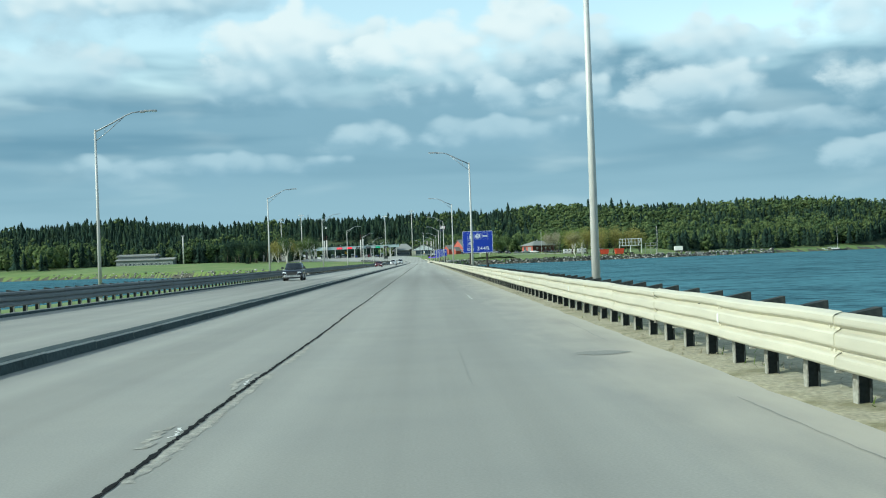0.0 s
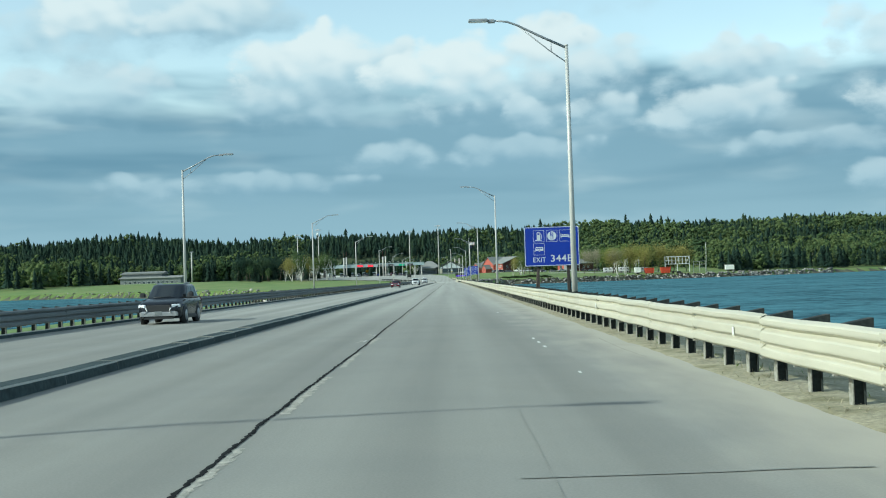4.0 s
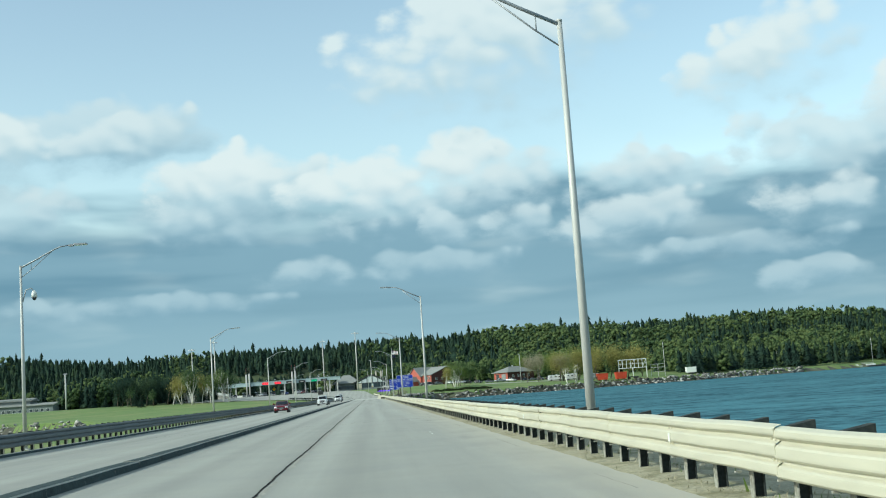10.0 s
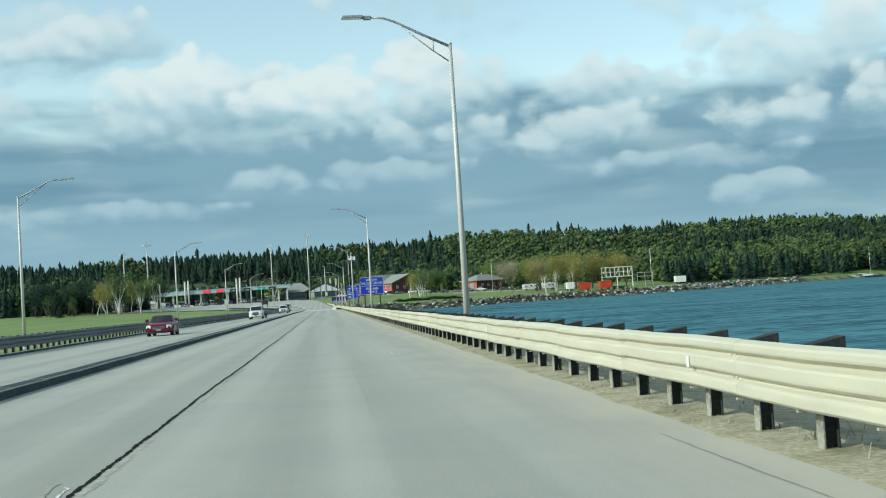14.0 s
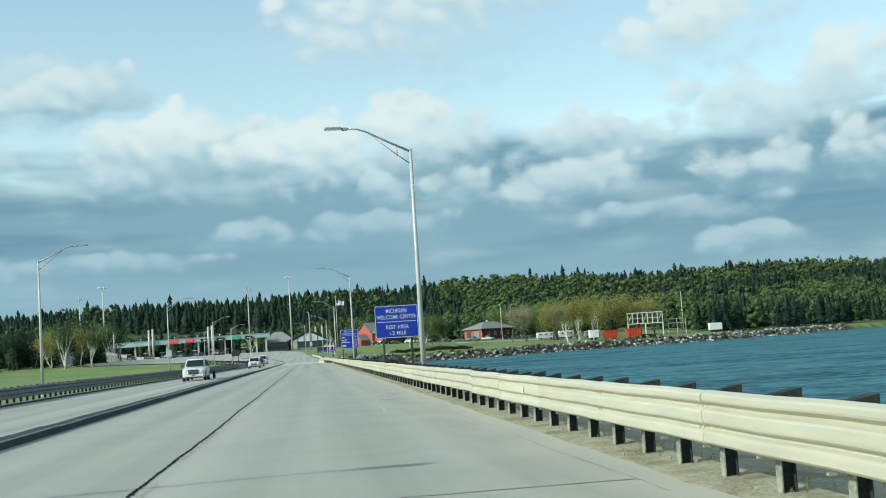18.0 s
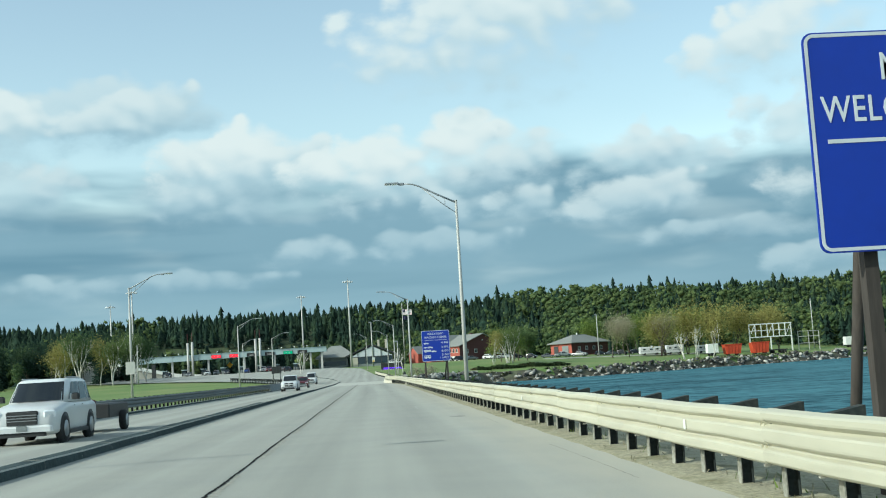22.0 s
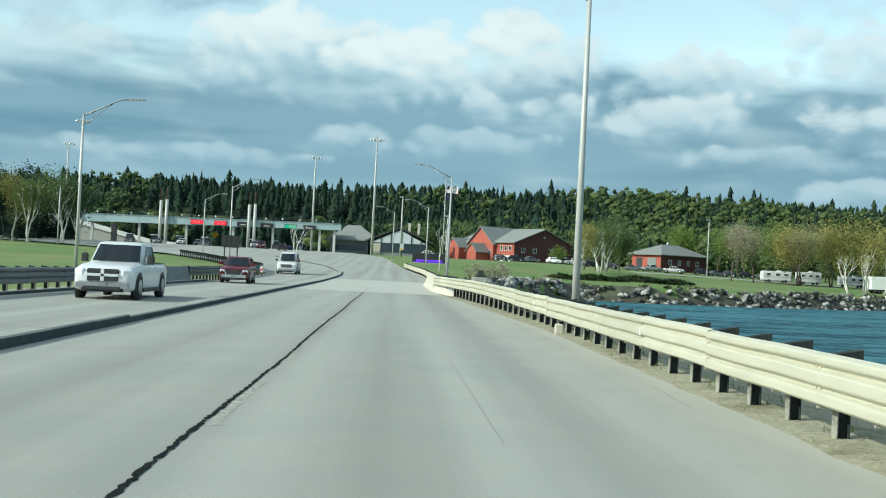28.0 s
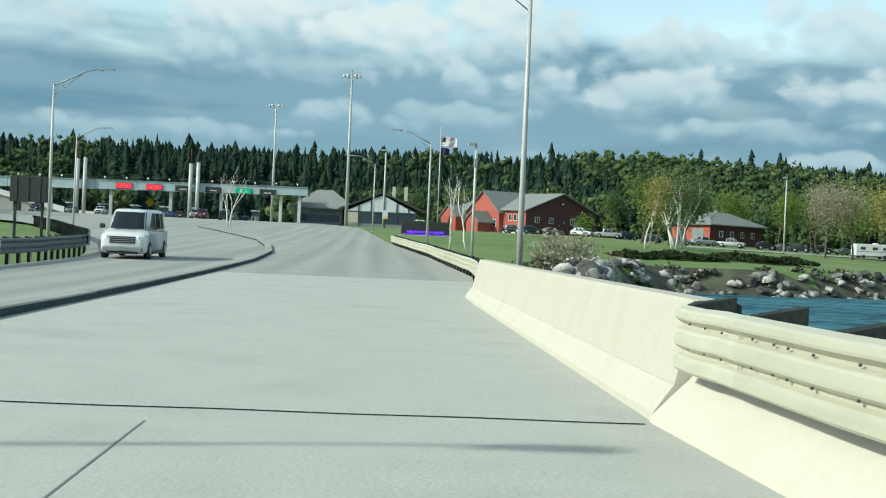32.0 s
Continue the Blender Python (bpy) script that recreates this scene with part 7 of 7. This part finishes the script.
    scatter(kinds, far, "woods", "mixed spruce and pale spring-leaved woods on the ridge", [CONIFER, SPRING])


woods()


def limb(m, p, d, length, r, depth, rng, tips, spread=0.55, lift=0.25):
    """A tapered limb that forks; its ends go to tips."""
    n = 3
    pts, rad = [p], [r]
    q = p
    for k in range(n):
        d = (d + Vector((rng.uniform(-0.22, 0.22), rng.uniform(-0.22, 0.22), rng.uniform(-0.05, 0.12)))).normalized()
        q = q + d * (length / n)
        pts.append(q)
        rad.append(r * (1 - 0.45 * (k + 1) / n))
    m.tube(pts, rad, 6 if depth > 1 else 4)
    tips.append(q)
    if depth > 0:
        for _ in range(3 if depth > 1 else 2):
            e = (d + Vector((rng.uniform(-1, 1), rng.uniform(-1, 1), rng.uniform(-0.2, 0.6))) * spread + Vector((0, 0, lift))).normalized()
            s = pts[rng.randint(2, n)]
            limb(m, s, e, length * rng.uniform(0.55, 0.8), rad[-1] * 0.85, depth - 1, rng, tips, spread, lift)


def tree(name, x, y, h, label, bark, leaves, n_leaf, leaf_size, stems=1, lean=0.1, seed=1, spread=0.55, crown=0.12, group="", category="tree", depth=3, base_r=None):
    rng = random.Random(seed)
    ob = thing(name, label, category, group, at=pose(x, y, ground_height(x, y) - 0.1))
    tips = []
    m = Mesh()
    for s in range(stems):
        a = rng.uniform(0, 6.28)
        d = Vector((math.cos(a) * lean, math.sin(a) * lean, 1)).normalized()
        limb(m, Vector((0.25 * (s - (stems - 1) / 2), rng.uniform(-0.2, 0.2), 0)), d, h * 0.42, (base_r or h * 0.016), depth, rng, tips, spread)
    part("trunk", m, bark, ob)
    if n_leaf:
        g = np.random.default_rng(seed)
        hi = [t for t in tips if t.z > h * 0.3] or tips
        c = np.array([hi[g.integers(len(hi))] for _ in range(n_leaf)]) + g.normal(size=(n_leaf, 3)) * h * crown
        c[:, 2] = np.clip(c[:, 2], h * 0.18, None)
        v, f = leaf_cloud(c, leaf_size, g, 0.6)
        part("crown", big_mesh("crown", v, f, [leaves]), None, ob)
    return ob


def spruce(x, y, h, label, seed=1, w=0.22):
    g = np.random.default_rng(seed)
    ob = thing("spruce", label, "tree", at=pose(x, y, ground_height(x, y) - 0.1))
    v, f = conifer_shape(g, h, h * w, 1300, 13, 0.034)
    part("trunk", Mesh().tube([(0, 0, 0), (0, 0, h * 0.9)], [h * 0.018, 0.03], 6), BARK, ob)
    part("needles", big_mesh("needles", v, f, [CONIFER]), None, ob)


BL = "white-barked birch with sparse spring leaves on the lawn"
for k, (x, y, h, st) in enumerate(((-85.5, 702, 12, 2), (-79.5, 694, 14, 3), (-72.5, 703, 13, 2), (-77, 708, 12, 1), (-67.5, 709, 14, 3), (-64.8, 712, 13, 2), (-90, 706, 11, 1))):
    tree("birch", x, y, h, BL, BIRCH, SPRING if k % 3 else OLIVE, 3200, 0.17, st, 0.16, 30 + k, 0.5, 0.085, "birches on the left lawn")
for k, (x, y, h, st) in enumerate(((33.0, 682, 8.5, 2), (37.2, 685, 9.5, 3), (38.6, 686.5, 9, 2))):
    tree("birch", x, y, h, BL, BIRCH, SPRING if k else OLIVE, 2400, 0.12, st, 0.14, 50 + k, 0.45, 0.09, "birches on the shore lawn")
for k, (x, y, h, st) in enumerate(((90.5, 702, 10.5, 2), (95.0, 705, 10, 3), (101.5, 711, 10, 2))):
    tree("birch", x, y, h, "bare white-barked birch beside the yard", BIRCH, OLIVE, 300, 0.15, st, 0.2, 60 + k, 0.5, 0.09, "bare birches by the yard")
for k, (x, y) in enumerate(((6.0, 640), (7.6, 641.5))):
    tree("birch", x, y, 7.0, "slender bare birch beside the bend", BIRCH, None, 0, 0, 1, 0.12, 70 + k, 0.5, depth=3, base_r=0.1)
for k, (x, y, h, st) in enumerate(((76.5, 736, 12.5, 1), (82.5, 739, 13.5, 1), (93.5, 741, 13, 2), (88, 770, 12, 1))):
    tree("bare_tree", x, y, h, "budding grey-brown tree on the shore lawn", BARK, BUDS, 3400, 0.12, st, 0.08, 80 + k, 0.62, 0.10, "budding trees on the shore lawn", depth=4)
for k, (x, y, h) in enumerate(((112, 745, 14), (121, 752, 15), (104, 748, 14.5), (131, 757, 13), (96, 746, 13.5), (140, 764, 14))):
    tree("willow", x, y, h, "spreading yellow-olive willow behind the yard", BARK, OLIVE, 5200, 0.2, 2, 0.2, 90 + k, 0.7, 0.13, "willows behind the yard")
for k, (x, y, h) in enumerate(((37.5, 705, 9.5), (40.5, 709, 10), (43.5, 712, 9.5), (41.0, 703, 9), (46.5, 715, 8.5))):
    tree("maple", x, y, h, "young tree with fresh green leaves by the car park", BARK, SPRING if k % 3 else FRESH, 2200, 0.16, 1, 0.08, 110 + k, 0.55, 0.10, "young trees by the car park")
for k, (x, y, h) in enumerate(((100, 806, 13), (108, 800, 14), (116, 812, 14), (93, 808, 13), (84, 818, 12), (124, 806, 13), (60, 832, 11), (-16, 840, 9), (10, 838, 9))):
    tree("maple", x, y, h, "fresh yellow-green leaved tree before the woods", BARK, FRESH if k < 6 else SPRING, 4200, 0.18, 1, 0.08, 130 + k, 0.55, 0.12, "green trees before the woods")
tree("birch", -18.7, 684.5, 7.5, "pale bare tree at the plaza kerb", BIRCH, None, 0, 0, 2, 0.25, 77, 0.75, depth=3, base_r=0.12)
tree("bush", 43.5, 786, 4.2, "round light green bush beside the lodge", BARK, FRESH, 900, 0.2, 3, 0.3, 150, 0.7, 0.16, "", "bush")
for k, (x, y) in enumerate(((9.5, 601), (11.5, 606), (8.0, 595), (13, 612))):
    tree("bush", x, y, 2.2, "bare brown twiggy bush on the bank", BARK, BUDS, 260, 0.09, 5, 0.5, 160 + k, 0.8, 0.14, "twiggy bushes on the bank", "bush", 3, 0.03)
for k in range(44):
    g = random.Random(300 + k)
    x = -77 - g.uniform(0, 46)
    y = 720 + g.uniform(0, 34)
    if k % 3:
        tree("pine", x, y, g.uniform(10, 14), "tall dark pine with bare lower trunk", BARK, CONIFER, 1900, 0.24, 1, 0.04, 200 + k, 0.5, 0.10, "dark pines behind the birches")
    else:
        spruce(x, y, g.uniform(9, 14), "dark spruce behind the birches", 200 + k)
spruce(-103, 700, 5.5, "small dark spruce on the lawn", 5, 0.32)
spruce(-132, 760, 6.0, "small dark spruce on the lawn", 6, 0.3)
spruce(-214, 782, 7.5, "dark spruce beside the low building", 7, 0.28)
spruce(-203, 770, 5.0, "dark spruce beside the low building", 8, 0.3)
for k, (x, y, h) in enumerate(((-98, 702, 8), (-110, 715, 8))):
    tree("young_tree", x, y, h, "young leafy tree on the far lawn", BARK, SPRING, 360, 0.25, 1, 0.08, 180 + k, 0.5, 0.09)


def juniper(x, y, rx, ry, seed):
    g = np.random.default_rng(seed)
    ob = thing("juniper_bed", "low spreading dark juniper bed on the lawn", "shrub", "juniper beds", at=pose(x, y, ground_height(x, y)))
    n = 900
    a, r = g.uniform(0, 6.28, n), np.sqrt(g.uniform(0, 1, n))
    c = np.stack([rx * r * np.cos(a), ry * r * np.sin(a), 0.15 + 0.75 * (1 - r) * g.uniform(0.4, 1.2, n)], 1)
    v, f = leaf_cloud(c, 0.3, g, 0.5)
    part("foliage", big_mesh("foliage", v, f, [SHRUB]), None, ob)


juniper(34, 671, 6.0, 2.2, 1)
juniper(42, 674, 6.0, 2.2, 2)
juniper(28, 669, 3.0, 1.8, 3)
juniper(49, 677, 4.0, 1.8, 4)


def rocks():
    """Tumbled stones along the water's edge."""
    g = np.random.default_rng(3)
    bm = bmesh.new()
    bmesh.ops.create_icosphere(bm, subdivisions=2, radius=1)
    base = np.array([v.co[:] for v in bm.verts])
    tri = np.array([[v.index for v in f.verts] for f in bm.faces])
    bm.free()
    shapes = []
    for k in range(8):
        v = base.copy()
        for _ in range(9):
            d = g.normal(size=3)
            d /= np.linalg.norm(d)
            c = g.uniform(0.32, 0.62)
            over = np.maximum(v @ d - c, 0)[:, None]
            v = v - over * d
        shapes.append(v * np.array([1.0, g.uniform(0.6, 0.9), g.uniform(0.5, 0.8)]))
    V, F, o = [], [], 0

    def put(x, y, z, s):
        nonlocal o
        q = g.uniform(0, 6.28)
        v = shapes[g.integers(8)] @ np.array([[math.cos(q), math.sin(q), 0], [-math.sin(q), math.cos(q), 0], [0, 0, 1]]) * s + (x, y, z)
        V.append(v)
        F.append(tri + o)
        o += len(v)
    for (x0, y0), (x1, y1) in zip(SHORE_R[1:12], SHORE_R[2:13]):
        ln = math.hypot(x1 - x0, y1 - y0)
        for _ in range(int(ln * 3.6)):
            t = g.uniform()
            off = g.uniform(-0.2, 3.0)
            nx, ny = -(y1 - y0) / ln, (x1 - x0) / ln
            x, y = x0 + (x1 - x0) * t + nx * off, y0 + (y1 - y0) * t + ny * off
            put(x, y, max(ground_height(x, y), WATER_Z - 0.2) + g.uniform(-0.05, 0.3), g.uniform(0.35, 1.15) * (1 if x < 130 else 1.3))
    for _ in range(26):
        y = g.uniform(545, 600)
        x = 6.2 + g.uniform(0, 4.5) + max(0, (y - 560) * 0.08)
        put(x, y, ground_height(x, y) + 0.05, g.uniform(0.25, 0.6))
    for (x0, y0), (x1, y1) in zip(SHORE_L[3:9], SHORE_L[4:10]):
        for _ in range(60):
            t, off = g.uniform(), g.uniform(0, 4)
            x, y = x0 + (x1 - x0) * t, y0 + (y1 - y0) * t + off
            put(x, y, max(ground_height(x, y), WATER_Z), g.uniform(0.3, 0.8))
    me = big_mesh("riprap", np.concatenate(V), np.concatenate(F), [ROCK])
    tagged(new("riprap", me), "tumbled grey and pale boulders along the waterline", "rocks", kind="stuff")


rocks()


def weeds():
    """Dry tufts and grass blades behind the guardrail posts."""
    g = np.random.default_rng(21)
    n = 30000
    y = g.uniform(-15, 545, n)
    x = 4.3 + np.abs(g.normal(size=n)) * 1.1
    keep = np.array([noise.noise((0.0, q * 0.35, 0.0)) > -0.02 for q in y])
    x, y = x[keep], y[keep]
    x -= 1.75 * np.clip((y - 505) / 41, 0, 1) * (x < 5)
    c = np.stack([x, y, 0.02 - 0.28 * np.clip((x - 4.6) / 1.8, 0, 1)], 1)
    m = len(c)
    lean = g.normal(size=(m, 3)) * 0.04
    hgt = g.uniform(0.02, 0.085, m)[:, None] * np.array([0, 0, 1])
    w = g.normal(size=(m, 3)) * np.array([0.007, 0.007, 0])
    v = np.stack([c - w, c + w, c + w * 0.3 + hgt + lean, c - w * 0.3 + hgt + lean], 1).reshape(-1, 3)
    # straw lying flat over the sand, thicker in drifts
    k = 26000
    y = g.uniform(-12, 540, k)
    x = 3.85 + np.abs(g.normal(size=k)) * 0.42
    thick = np.array([noise.noise((p * 1.1, q * 0.45, 7.0)) > 0.0 for p, q in zip(x, y)])
    x, y = x[thick], y[thick]
    x -= 1.75 * np.clip((y - 505) / 41, 0, 1)
    q = g.uniform(0, math.pi, len(x))
    ln = g.uniform(0.012, 0.05, len(x))
    d = np.stack([np.cos(q) * ln, np.sin(q) * ln, g.normal(size=len(x)) * 0.012], 1)
    e = np.stack([-np.sin(q), np.cos(q), np.zeros(len(x))], 1) * 0.005
    c = np.stack([x, y, np.full(len(x), 0.042)], 1)
    straw = np.stack([c - d - e, c - d + e, c + d + e, c + d - e], 1).reshape(-1, 3)
    v = np.concatenate([v, straw])
    kinds = np.concatenate([(g.uniform(size=m) < 0.6).astype(int), 1 + g.integers(0, 2, len(x))])
    m = len(kinds)
    me = big_mesh("weeds", v, np.arange(4 * m).reshape(m, 4), [FRESH, BUDS, SAND], kinds)
    tagged(new("weeds", me), "green and dry weeds along the guardrail posts", "weeds", kind="stuff")


weeds()


def shore_brush():
    """Dry brown brush along the top of the stone bank."""
    g = np.random.default_rng(31)
    C = []
    for (x0, y0), (x1, y1) in zip(SHORE_R[1:9], SHORE_R[2:10]):
        ln = math.hypot(x1 - x0, y1 - y0)
        nx, ny = -(y1 - y0) / ln, (x1 - x0) / ln
        for _ in range(int(ln * 1.1)):
            t, off = g.uniform(), g.uniform(2.2, 5.0)
            x, y = x0 + (x1 - x0) * t + nx * off, y0 + (y1 - y0) * t + ny * off
            if noise.noise((x * 0.09, y * 0.09, 0)) < -0.05:
                continue
            r = g.uniform(0.35, 1.0)
            q = g.normal(size=(60, 3)) * np.array([r, r * 0.7, r * 0.42]) * 0.6
            q[:, 2] = np.abs(q[:, 2])
            C.append(q + (x, y, ground_height(x, y)))
    c = np.concatenate(C)
    v, f = leaf_cloud(c, 0.14, g, 1.2)
    me = big_mesh("shore_brush", v, f, [SHRUB, BUDS], (g.uniform(size=len(f)) < 0.3).astype(int))
    tagged(new("shore_brush", me), "dark brown brush on top of the stone bank", "brush", kind="stuff")


shore_brush()
